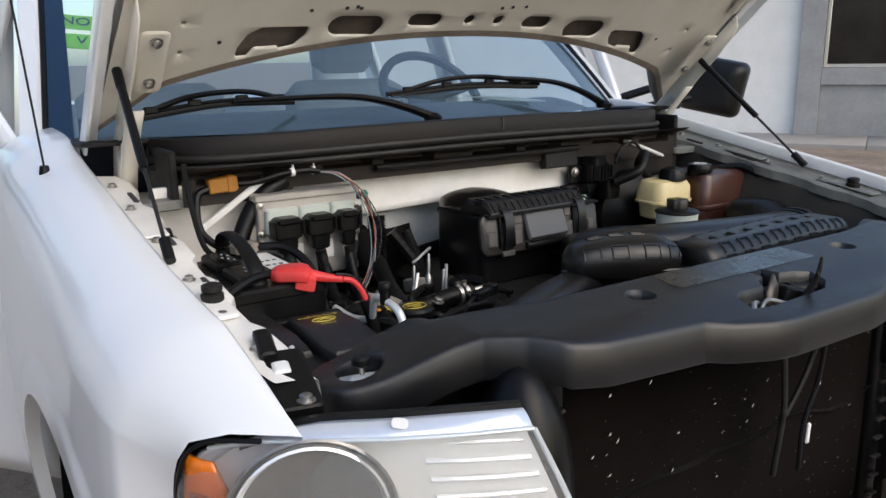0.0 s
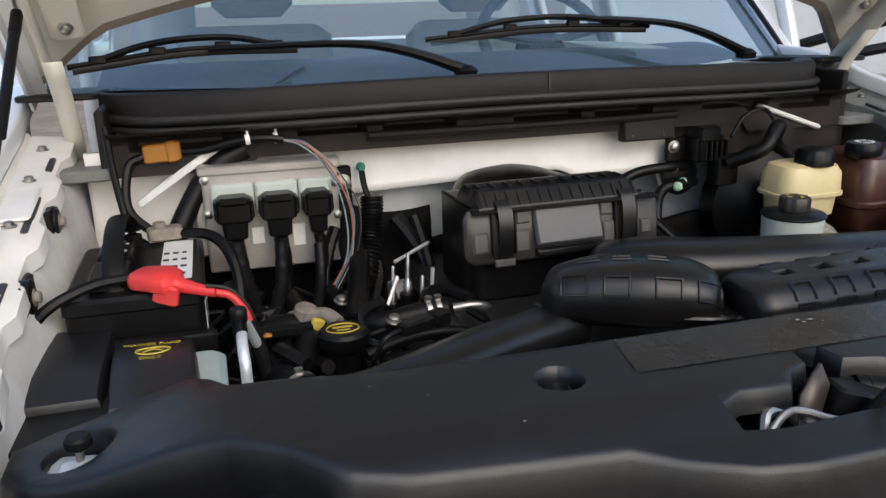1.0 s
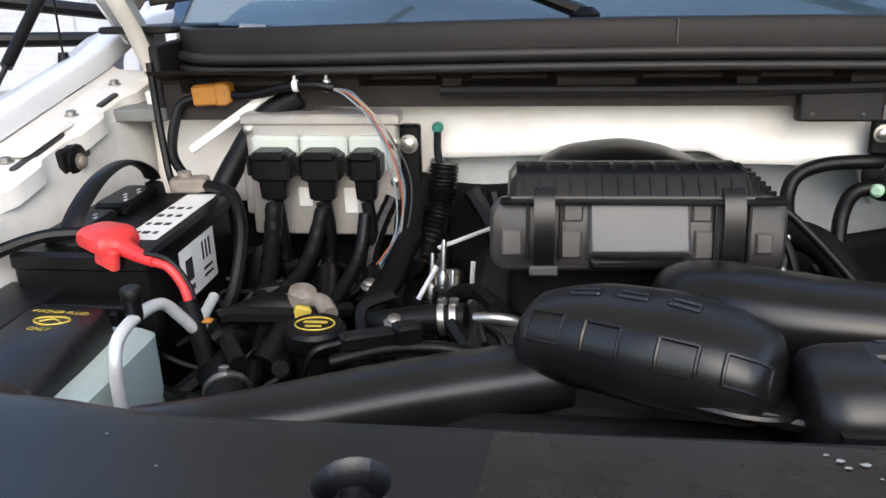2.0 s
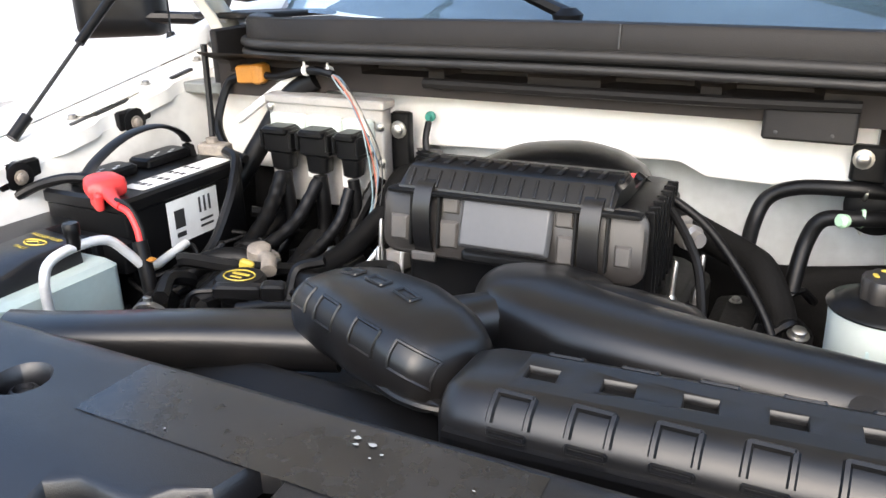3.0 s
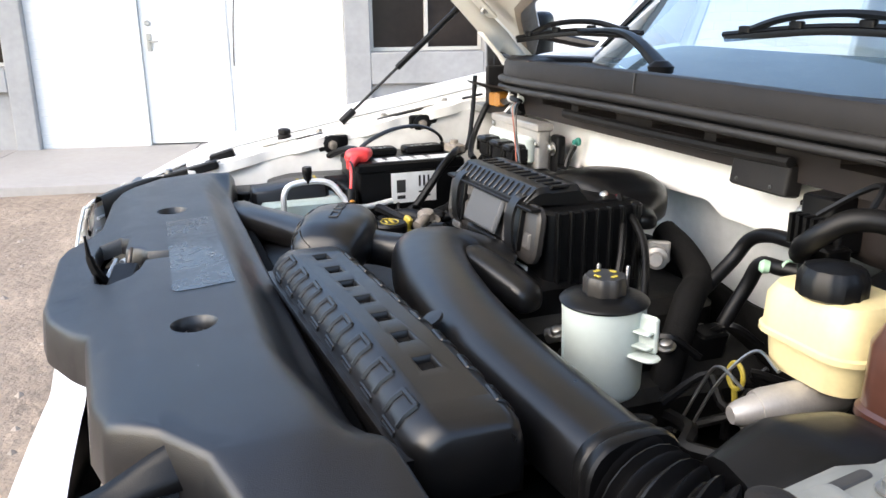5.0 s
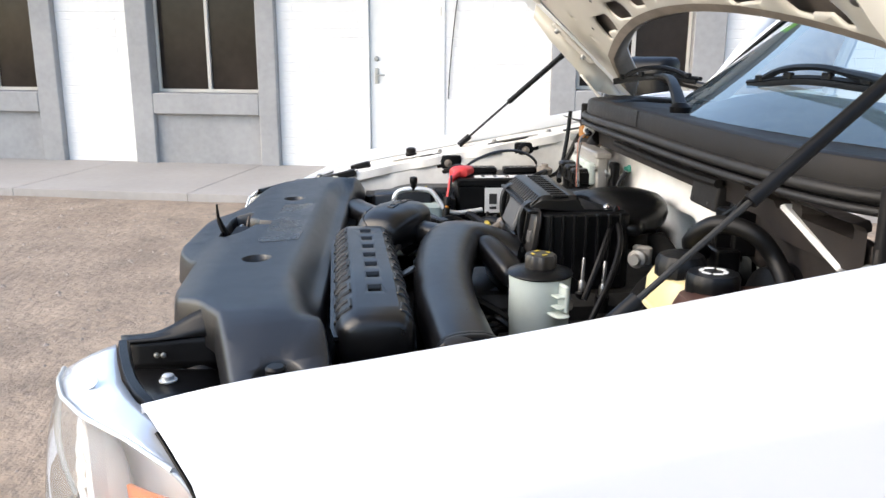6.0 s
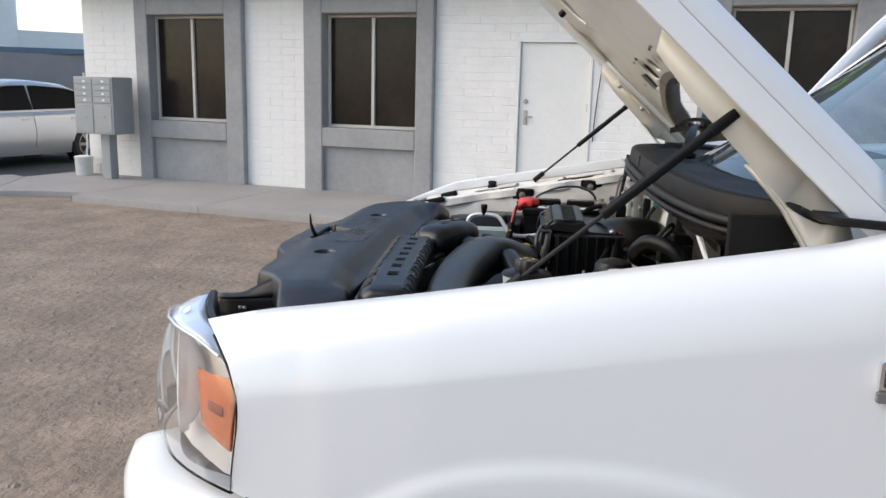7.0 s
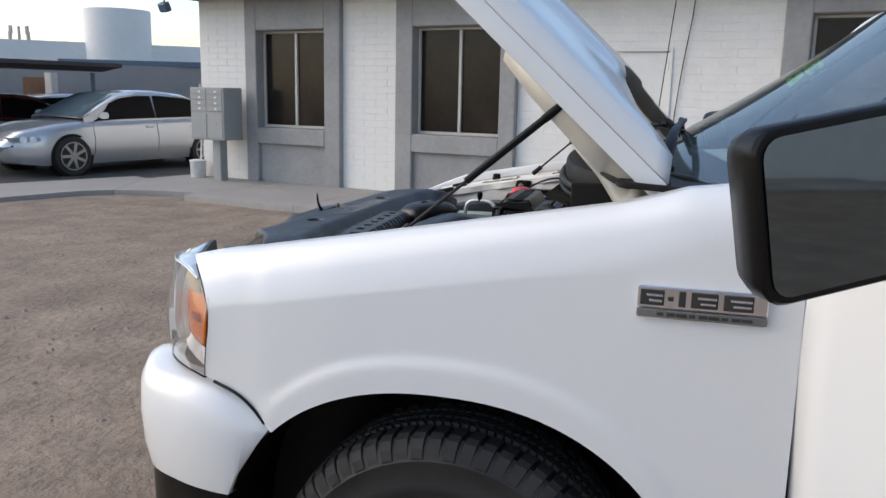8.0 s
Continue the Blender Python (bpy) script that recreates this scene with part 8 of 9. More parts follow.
    rbox(bm, (0.17, 0.012, 0.014), (-0.605, 1.10, 1.195), (0, -33, 0), r=0.002, b=0.002)
    part("diagonal_strip", bm, M_LABEL, truck, "white diagonal strip on the firewall")
    bm = bmesh.new()
    tube(bm, [(-0.49, 1.10, 1.235), (-0.55, 1.095, 1.20), (-0.60, 1.08, 1.13), (-0.63, 1.05, 1.07), (-0.66, 1.0, 1.0)], 0.019, n=10)
    part("thick_loom", bm, M_RUBBER, truck, "thick taped wiring loom")
    gs = bay("ground_stud", "green marked stud with a ground wire on the firewall")
    bm = bmesh.new()
    lathe(bm, [(0.009, 0), (0.009, 0.005), (0.006, 0.007), (0.005, 0.014)], (-0.281, 1.128, 1.18), (0, -1, 0), n=14)
    part("nut", bm, M_GREEN, gs)
    bm = bmesh.new()
    tube(bm, [(-0.281, 1.118, 1.172), (-0.278, 1.10, 1.14), (-0.262, 1.085, 1.09), (-0.268, 1.06, 1.03)], 0.006, n=8)
    part("wire", bm, M_RUBBER, gs)


build_module()


def build_firewall_bits():
    v = bay("vacuum_valve", "black vacuum valve block with hoses and a pale bracket")
    for name, size, at, rz in (("block", (0.07, 0.06, 0.05), (0.435, 1.10, 1.172), 0), ("cap", (0.05, 0.05, 0.03), (0.430, 1.09, 1.202), 8), ("solenoid", (0.05, 0.04, 0.06), (0.46, 1.06, 1.13), 0)):
        bm = bmesh.new()
        rbox(bm, size, at, (0, 0, rz), r=0.006)
        part(name, bm, M_BLACK, v)
    for i in range(5):
        bm = bmesh.new()
        rbox(bm, (0.006, 0.05, 0.04), (0.410 + 0.012 * i, 1.07, 1.172), r=0.002, b=0.001, k=1)
        part("fin", bm, M_BLACK, v)
    bm = bmesh.new()
    rbox(bm, (0.05, 0.014, 0.05), (0.382, 1.115, 1.168), r=0.012)
    part("tab", bm, M_RUBBER, v)
    bolt("bolt", (0.372, 1.107, 1.175), v, (0, -1, 0), r=0.009)
    bm = bmesh.new()
    rbox(bm, (0.165, 0.026, 0.010), (0.645, 1.106, 1.221), (0, 19, 2), r=0.004)
    part("pale_bracket", bm, M_LABEL, v)
    bm = bmesh.new()
    tube(bm, [(0.45, 1.03, 1.15), (0.50, 0.99, 1.18), (0.54, 1.01, 1.215), (0.58, 1.05, 1.21), (0.60, 1.08, 1.17), (0.66, 1.08, 1.12)], 0.014, n=10)
    tube(bm, [(0.46, 1.04, 1.20), (0.50, 1.06, 1.235), (0.54, 1.05, 1.25), (0.55, 1.02, 1.22)], 0.004, n=6)
    part("hose", bm, M_RUBBER, v)
    # two black sheets added to darken the firewall low down
    bm = bmesh.new()
    grid(bm, lambda s, t: Vector((-0.70 + 0.56 * s, 1.165 + 0.012 * math.sin(s * 17) * math.sin(t * 9), 1.090 - 0.012 * math.sin(s * 9) - 0.32 * t)), 24, 10)
    solid(part("added_dark_sheet", bm, M_FLOCK, truck, "black sheet added low on the firewall to darken it"), 0.014)
    bm = bmesh.new()
    grid(bm, lambda s, t: Vector((-0.14 + 0.92 * s, 1.155 + 0.015 * math.sin(s * 23) * math.sin(t * 9), 1.020 + 0.018 * math.sin(s * 11) - 0.02 * s - 0.28 * t)), 34, 10)
    solid(part("driver_dark_sheet", bm, M_FLOCK, truck, "black sheet added low on the firewall to darken it"), 0.014)
    lo = bay("firewall_loom", "black taped looms hanging before the firewall")
    for x, y, r, sway in ((-0.305, 1.10, 0.017, 0.02), (-0.262, 1.11, 0.013, -0.015), (-0.225, 1.10, 0.016, 0.03), (-0.345, 1.06, 0.012, -0.02), (-0.19, 1.09, 0.012, 0.01)):
        bm = bmesh.new()
        tube(bm, [(x, y, 1.085), (x + sway, y - 0.02, 1.04), (x + sway * 1.6, y - 0.05, 0.99), (x + sway * 0.5, y - 0.10, 0.94)], lambda t, r=r: r * (1 + 0.05 * math.sin(t * 60)), n=9, k=10)
        part("loom", bm, M_RUBBER, lo)
    hh = bay("heater_hoses", "pair of black heater hoses into the firewall")
    for pts, r in (([(0.41, 1.12, 1.130), (0.36, 1.11, 1.132), (0.30, 1.115, 1.126), (0.262, 1.115, 1.108), (0.248, 1.10, 1.075), (0.245, 1.05, 1.03)], 0.011),
                   ([(0.42, 1.10, 1.100), (0.375, 1.075, 1.102), (0.335, 1.075, 1.096), (0.318, 1.07, 1.06), (0.31, 1.04, 1.0)], 0.011),
                   ([(0.14, 0.98, 1.14), (0.20, 0.97, 1.105), (0.255, 0.94, 1.055), (0.30, 0.90, 1.0), (0.32, 0.86, 0.93)], 0.006),
                   ([(0.100, 1.078, 1.085), (0.15, 1.080, 1.068), (0.20, 1.070, 1.050), (0.24, 1.045, 1.042), (0.275, 1.005, 1.035), (0.305, 0.965, 0.99), (0.325, 0.93, 0.92)], 0.0225),
                   ([(-0.30, 1.12, 1.09), (-0.315, 1.08, 1.075), (-0.32, 1.04, 1.04), (-0.31, 0.98, 1.0)], 0.022)):
        bm = bmesh.new()
        tube(bm, pts, r, n=12)
        part("hose", bm, M_FLOCK if r > 0.02 else M_RUBBER, hh)
    bm = bmesh.new()
    lathe(bm, [(0.04, 0), (0.042, 0.008), (0.03, 0.014)], (0.398, 1.128, 1.11), (0, -1, 0), n=24)
    part("grommet", bm, M_RUBBER, hh)
    for z in (1.125, 1.098):
        bm = bmesh.new()
        lathe(bm, [(0.008, 0), (0.0128, 0.002), (0.0128, 0.006), (0.008, 0.008)], (0.385, 1.115 if z > 1.11 else 1.080, z + 0.004), (-1, -0.1, 0.1), n=12)
        part("hose_clamp", bm, M_STEEL if z > 1.11 else M_MINT, hh)
    gn = bay("mint_clip", "pale green clip on a vacuum line")
    bm = bmesh.new()
    lathe(bm, [(0.009, 0), (0.010, 0.008), (0.006, 0.013)], (0.362, 1.066, 1.101), (-0.6, -0.8, 0.1), n=14)
    part("clip", bm, M_MINT, gn)
    eg = bay("valve_body", "small cast aluminium valve")
    bm = bmesh.new()
    lathe(bm, [(0.016, 0), (0.018, 0.004), (0.018, 0.018), (0.012, 0.022), (0.010, 0.032)], (0.168, 1.02, 1.068), (0.75, -0.6, 0.05), n=20)
    rbox(bm, (0.038, 0.014, 0.036), (0.158, 1.028, 1.072), (0, 0, 50), r=0.004)
    part("body", bm, M_ALU, eg)
    rc = bay("vacuum_line", "thin black vacuum line with a red end")
    bm = bmesh.new()
    lathe(bm, [(0.005, 0), (0.005, 0.018)], (0.088, 0.994, 1.150), (0.8, -0.3, 0.1), n=10)
    part("red_end", bm, M_RED, rc)
    bm = bmesh.new()
    tube(bm, [(0.106, 0.985, 1.156), (0.15, 0.965, 1.13), (0.20, 0.93, 1.07), (0.22, 0.90, 1.0)], 0.006, n=8)
    part("line", bm, M_RUBBER, rc)
    dp = bay("dipstick", "yellow dipstick ring handle")
    bm = bmesh.new()
    c = Vector((0.432, 0.965, 0.985))
    tube(bm, [c + Vector((0.014 * math.cos(a), 0.0, 0.018 * math.sin(a))) for a in (2 * math.pi * j / 20 for j in range(21))], 0.0035, n=6, k=1)
    tube(bm, [c + Vector((0, 0, -0.018)), c + Vector((0.004, 0.0, -0.05))], 0.004, n=6)
    part("ring", bm, M_YELLOW, dp)


build_firewall_bits()


def build_engine():
    oc = bay("oil_filler_cap", "black oil filler cap with a yellow ring print")
    c = Vector((-0.387, 0.74, 1.0))
    bm = bmesh.new()
    lathe(bm, [(0.030, -0.07), (0.030, -0.012), (0.034, -0.008), (0.037, 0.0), (0.037, 0.014), (0.033, 0.019), (0.002, 0.020)], c, n=36, wobble=lambda a: 1 + 0.015 * math.cos(a * 16))
    cap = part("cap", bm, M_BLACK, oc)
    bm = bmesh.new()
    tube(bm, [c + Vector((0.024 * math.cos(a), 0.018 * math.sin(a), 0.0202)) for a in (2 * math.pi * j / 24 for j in range(25))], 0.0012, n=5, k=1)
    rbox(bm, (0.03, 0.006, 0.001), c + Vector((0, 0.004, 0.0205)), r=0.002, b=0.0002)
    rbox(bm, (0.02, 0.004, 0.001), c + Vector((0, -0.007, 0.0205)), r=0.001, b=0.0002)
    part("print", bm, M_YELLOW, cap)
    yl = bay("yellow_clip", "yellow plastic lock clip")
    bm = bmesh.new()
    rbox(bm, (0.022, 0.012, 0.03), (-0.42, 0.79, 1.005), (0, 20, 20), r=0.004)
    rbox(bm, (0.03, 0.014, 0.008), (-0.425, 0.79, 0.99), (0, 10, 20), r=0.003)
    part("clip", bm, M_YELLOW, yl)
    hoses = bay("coolant_hoses", "black radiator hoses with spring clamps")
    specs = [([(-0.50, 0.70, 0.97), (-0.475, 0.66, 0.985), (-0.455, 0.62, 0.975), (-0.44, 0.56, 0.94)], 0.024),
             ([(-0.31, 1.02, 1.04), (-0.33, 0.93, 1.0), (-0.345, 0.85, 0.985), (-0.32, 0.81, 0.99), (-0.26, 0.805, 1.0), (-0.21, 0.80, 1.005)], 0.019),
             ([(-0.45, 0.72, 0.97), (-0.435, 0.78, 0.99), (-0.43, 0.84, 0.98)], 0.020),
             ([(-0.54, 1.02, 1.0), (-0.52, 0.93, 0.98), (-0.48, 0.85, 0.97), (-0.47, 0.72, 0.94)], 0.022),
             ([(-0.44, 1.0, 0.98), (-0.42, 0.92, 0.965), (-0.40, 0.86, 0.96)], 0.020),
             ([(-0.37, 1.02, 0.99), (-0.36, 0.95, 0.97), (-0.34, 0.90, 0.96)], 0.014),
             ([(-0.20, 0.80, 1.005), (-0.17, 0.795, 1.008), (-0.145, 0.80, 1.0), (-0.12, 0.83, 0.97)], 0.008),
             ([(-0.53, 0.76, 0.98), (-0.50, 0.80, 1.0), (-0.46, 0.83, 1.0), (-0.40, 0.84, 0.98)], 0.018),
             ([(-0.36, 0.70, 0.99), (-0.30, 0.715, 1.0), (-0.24, 0.725, 1.0), (-0.19, 0.73, 0.99)], 0.009)]
    for i, (pts, r) in enumerate(specs):
        bm = bmesh.new()
        tube(bm, pts, r, n=12)
        part("hose", bm, M_STEEL if i == 6 else M_RUBBER, hoses)
    for p, ax, r in (((-0.463, 0.64, 0.981), (0.4, -0.9, -0.2), 0.027), ((-0.24, 0.803, 1.002), (1, 0, 0.1), 0.022), ((-0.225, 0.802, 1.003), (1, 0, 0.1), 0.022)):
        bm = bmesh.new()
        lathe(bm, [(r * 0.9, -0.005), (r, -0.004), (r, 0.004), (r * 0.9, 0.005)], p, ax, n=20)
        rbox(bm, (0.012, 0.008, 0.012), Vector(p) + Vector((0, 0, r)), r=0.002, b=0.001, k=1)
        part("clamp", bm, M_STEEL, hoses)
    taped = bay("taped_loom", "thick taped wiring looms running forwards from the control module")
    for pts, r in (([(-0.522, 1.022, 1.080), (-0.512, 0.965, 1.030), (-0.500, 0.885, 0.995), (-0.488, 0.780, 0.975), (-0.478, 0.640, 0.950)], 0.0135),
                   ([(-0.446, 1.020, 1.075), (-0.455, 0.960, 1.020), (-0.475, 0.880, 0.990), (-0.468, 0.780, 0.985), (-0.452, 0.660, 0.955)], 0.0115),
                   ([(-0.380, 1.018, 1.070), (-0.385, 0.985, 1.020), (-0.400, 0.930, 0.985), (-0.415, 0.860, 0.970)], 0.0100)):
        bm = bmesh.new()
        tube(bm, pts, lambda t, r=r: r * (1 + 0.06 * math.sin(t * 70)), n=10, k=12)
        part("loom", bm, M_RUBBER, taped)
    rib = bay("corrugated_hose", "black corrugated hose standing before the firewall")
    bm = bmesh.new()
    tube(bm, [(-0.268, 1.095, 1.130), (-0.272, 1.088, 1.085), (-0.282, 1.070, 1.035), (-0.300, 1.030, 0.985)], lambda t: 0.021 + 0.002 * math.cos(t * 2 * math.pi * 22), n=16, k=36)
    part("hose", bm, M_RUBBER, rib)
    cast = bay("thermostat_housing", "grimy cast metal coolant outlet")
    bm = bmesh.new()
    lathe(bm, [(0.026, -0.05), (0.026, -0.015), (0.031, -0.012), (0.031, -0.004), (0.020, 0.0), (0.018, 0.018), (0.012, 0.022)], (-0.432, 0.838, 1.005), (0.2, -0.2, 1), n=20)
    tube(bm, [(-0.425, 0.832, 1.008), (-0.400, 0.820, 1.012), (-0.385, 0.800, 1.004)], 0.012, n=10)
    part("body", bm, M_LEAD, cast)
    for a in (0.4, 2.5, 4.6):
        bolt("bolt", (-0.432 + 0.026 * math.cos(a), 0.838 + 0.026 * math.sin(a), 1.000), cast, r=0.005)
    plug = bay("sensor_plug", "black sensor plug clipped along the cross duct")
    bm = bmesh.new()
    rbox(bm, (0.060, 0.020, 0.018), (-0.300, 0.640, 1.052), (0, 4, 30), r=0.004)
    rbox(bm, (0.030, 0.024, 0.022), (-0.262, 0.662, 1.050), (0, 4, 30), r=0.004)
    part("body", bm, M_BLACK, plug)
    bm = bmesh.new()
    tube(bm, [(-0.326, 0.625, 1.054), (-0.350, 0.612, 1.050), (-0.365, 0.615, 1.020), (-0.372, 0.640, 0.980)], 0.0035, n=6)
    part("wire", bm, M_RUBBER, plug)
    rods = bay("bright_rods", "thin bright metal rods and a pale lead beside the air box")
    for a, b, r in (((-0.262, 0.945, 1.045), (-0.190, 0.985, 1.062), 0.0032), ((-0.286, 0.900, 0.985), (-0.262, 0.925, 1.025), 0.0036), ((-0.212, 0.890, 0.985), (-0.208, 0.892, 1.045), 0.0034)):
        bm = bmesh.new()
        tube(bm, [a, b], r, n=8)
        part("rod", bm, M_BRIGHT, rods)
    # valve covers, coil packs and brackets that fill the depth
    for x0, sg in ((-0.30, -1), (0.27, 1)):
        vc = bay("valve_cover", "grimy black valve cover with ignition coils")
        bm = bmesh.new()
        rbox(bm, (0.14, 0.52, 0.10), (x0, 0.86, 0.90), (0, sg * 14, 0), r=0.03, b=0.015)
        part("cover", bm, M_DARK, vc)
        for i in range(4):
            bm = bmesh.new()
            rbox(bm, (0.035, 0.05, 0.05), (x0 + sg * 0.02, 0.70 + i * 0.11, 0.965), (0, sg * 14, 0), r=0.006)
            tube(bm, [(x0 + sg * 0.02, 0.70 + i * 0.11, 0.98), (x0 + sg * 0.05, 0.72 + i * 0.11, 1.0), (x0 + sg * 0.07, 0.76 + i * 0.11, 0.97)], 0.006, n=6)
            part("ignition_coil", bm, M_BLACK, vc)
            bolt("bolt", (x0 - sg * 0.03, 0.73 + i * 0.11, 0.965), vc, r=0.006)
    bm = bmesh.new()
    rbox(bm, (0.42, 0.55, 0.16), (-0.01, 0.86, 0.92), r=0.05, b=0.02)
    part("intake_manifold", bm, M_DARK, truck, "dark engine intake manifold")
    rnd = random.Random(21)
    lm = bay("engine_loom", "tangled black engine wiring and small brackets")
    for i in range(26):
        x, y, z = rnd.uniform(-0.58, -0.14), rnd.uniform(0.66, 1.04), rnd.uniform(0.90, 1.0)
        pts = [(x, y, z)]
        for _ in range(3):
            x, y, z = x + rnd.uniform(-0.07, 0.07), y + rnd.uniform(-0.07, 0.07), min(1.02, z + rnd.uniform(-0.04, 0.05))
            pts.append((x, y, z))
        bm = bmesh.new()
        tube(bm, pts, rnd.choice((0.004, 0.005, 0.008, 0.011)), n=7, k=5)
        part("wire", bm, M_RUBBER, lm)
    for i in range(16):
        x, y, z = rnd.uniform(0.18, 0.60), rnd.uniform(0.72, 1.05), rnd.uniform(0.90, 0.99)
        pts = [(x, y, z)]
        for _ in range(3):
            x, y, z = x + rnd.uniform(-0.07, 0.07), y + rnd.uniform(-0.07, 0.07), min(1.0, z + rnd.uniform(-0.04, 0.05))
            pts.append((x, y, z))
        bm = bmesh.new()
        tube(bm, pts, rnd.choice((0.004, 0.006, 0.010)), n=7, k=5)
        part("wire", bm, M_RUBBER, lm)
    for i in range(14):
        bm = bmesh.new()
        p = (rnd.uniform(-0.55, -0.15), rnd.uniform(0.7, 1.02), rnd.uniform(0.93, 1.0))
        rbox(bm, (rnd.uniform(0.02, 0.05), rnd.uniform(0.02, 0.04), rnd.uniform(0.015, 0.03)), p, (rnd.uniform(-30, 30), rnd.uniform(-30, 30), rnd.uniform(0, 180)), r=0.005)
        part("connector", bm, M_BLACK if i % 5 else M_ALU, lm)
    for x, y, z in ((-0.30, 0.79, 1.0), (-0.52, 0.90, 0.98), (-0.36, 0.93, 0.99), (0.20, 0.86, 0.99), (0.25, 0.80, 1.0), (0.33, 0.93, 0.99)):
        bolt("bolt", (x, y, z), lm, (0.1, -0.3, 1), r=0.009)
    # lower throttle pipe with bright ends on the driver's side
    bm = bmesh.new()
    tube(bm, [(0.22, 0.80, 0.985), (0.25, 0.83, 1.0), (0.275, 0.86, 1.01)], 0.012, n=10)
    part("bright_pipe", bm, M_STEEL, truck, "short bright metal pipe")
    # black sheets added below the aprons, where the bay goes dark
    for s in (-1, 1):
        bm = bmesh.new()
        grid(bm, lambda a, t: Vector((CX + s * (0.775 - 0.16 * t), 0.36 + 0.86 * a, 1.02 - 0.26 * t)), 16, 6)
        part("side_dark_sheet", bm, M_FIN, truck, "black sheet added low beside the inner wall to darken the bay")


build_engine()

# ---- beyond the yard ----
def build_sedan(name, label, paint, at, group=""):
    """A four-door saloon; its nose points along +x, wheels on z = 0."""
    car = thing(name, label, "car", group, at=at)
    L, HW = 4.9, 0.90
    xs = list(np.linspace(-2.45, 2.45, 41))
    belt = lambda x: interp(x, [-2.45, -2.3, -1.6, 0.0, 0.9, 1.6, 2.2, 2.40, 2.45], [0.80, 0.94, 0.97, 0.93, 0.92, 0.86, 0.74, 0.62, 0.55])
    sill = lambda x: interp(x, [-2.45, -2.3, -1.9, 1.9, 2.3, 2.45], [0.42, 0.30, 0.20, 0.19, 0.24, 0.36])
    wide = lambda x: HW * interp(x, [-2.45, -2.3, -1.9, -1.0, 1.2, 1.9, 2.3, 2.45], [0.72, 0.88, 0.96, 1.0, 1.0, 0.95, 0.82, 0.62])

    def wheel_cut(x, z):
        for wx in (1.42, -1.38):
            d = math.hypot(x - wx, z - 0.33)
            if d < 0.37:
                return True
        return False
    bm = bmesh.new()
    rings = []
    for x in xs:
        b, s, w = belt(x), sill(x), wide(x)
        ring = []
        half = [(0.0, b + 0.03), (0.55, b + 0.025), (0.82, b + 0.01), (0.93, b - 0.03), (0.97, b - 0.12), (1.0, (b + s) / 2 + 0.05), (0.985, s + 0.12), (0.93, s), (0.5, s - 0.02), (0.0, s - 0.02)]
        ring = [Vector((x, w * k, z)) for k, z in half] + [Vector((x, -w * k, z)) for k, z in half[-2:0:-1]]
        rings.append(ring)
    loft(bm, rings)
    part("body", bm, paint, car, sharp=50)
    # cabin with its pillars, and the glass set into it
    gx = [-1.95, -1.6, -1.1, -0.5, 0.0, 0.35, 0.75, 1.15]
    gz = [0.99, 1.20, 1.40, 1.455, 1.45, 1.40, 1.21, 0.97]
    top = lambda x: interp(x, gx, gz)

    def side(x, t, out=0.0):
        z1, b = top(x), belt(x) - 0.02
        k = (z1 - 0.95) / 0.5
        return Vector((x, 0.83 + (-0.03 - 0.14 * k) * t + out, b + (z1 - 0.06 * k - b) * t))
    bm = bmesh.new()
    rings = []
    for x in np.linspace(-1.95, 1.15, 32):
        z, k = top(x), (top(x) - 0.95) / 0.5
        half = [side(x, 0), side(x, 0.5), side(x, 1), Vector((x, 0.70 - 0.16 * k, z - 0.015)), Vector((x, 0.35, z - 0.004)), Vector((x, 0, z))]
        rings.append(half + [Vector((p.x, -p.y, p.z)) for p in half[-2::-1]])
    loft(bm, rings, closed=False)
    part("roof", bm, paint, car, sharp=50)
    for x0, x1 in ((0.40, 1.12), (-1.58, -1.92)):
        bm = bmesh.new()
        up = 0.012
        grid(bm, lambda s, t: Vector((x0 + (x1 - x0) * t, (2 * s - 1) * (0.56 + 0.12 * t), top(x0 + (x1 - x0) * t) + up - 0.012 * (2 * s - 1) ** 4)), 10, 8)
        part("window", bm, M_SEDANSCREEN, car, "car glass with the sky's pale reflection in its colour")
    for sg in (-1, 1):
        for x0, x1, rake0, rake1 in ((-0.305, 0.98, 0.02, -0.42), (-1.66, -0.315, 0.42, -0.02)):
            bm = bmesh.new()

            def pane_at(s, t):
                q = side(x0 + (x1 - x0) * s + (rake0 * (1 - s) + rake1 * s) * t * 0.9, 0.08 + 0.84 * t, 0.010)
                return Vector((q.x, sg * q.y, q.z))
            grid(bm, pane_at, 12, 6)
            part("window", bm, M_DARKWIN, car, "dark tinted car glass")
        bm = bmesh.new()
        loft_path(bm, [(0.80, sg * 0.93, 1.0, 0.05, 0.03, 90), (0.86, sg * 0.98, 1.01, 0.09, 0.06, 90), (0.92, sg * 0.98, 1.01, 0.06, 0.04, 90)], 12)
        part("wing_mirror", bm, paint, car)
        for x in (1.02, -0.28, -1.25):
            bm = bmesh.new()
            tube(bm, [(x, sg * wide(x) * 0.975, 0.88), (x - 0.02, sg * (wide(x) * 1.0 + 0.003), 0.58), (x, sg * wide(x) * 0.985, 0.33)], 0.004, n=4, k=4)
            part("door_gap", bm, M_INK, car)
        for x in (-0.12, -1.10):
            bm = bmesh.new()
            rbox(bm, (0.16, 0.02, 0.03), (x, sg * (wide(x) + 0.0), 0.80), r=0.008)
            part("door_handle", bm, paint, car)
        bm = bmesh.new()
        rings = []
        for x in (1.95, 2.1, 2.25, 2.36):
            w = wide(x)
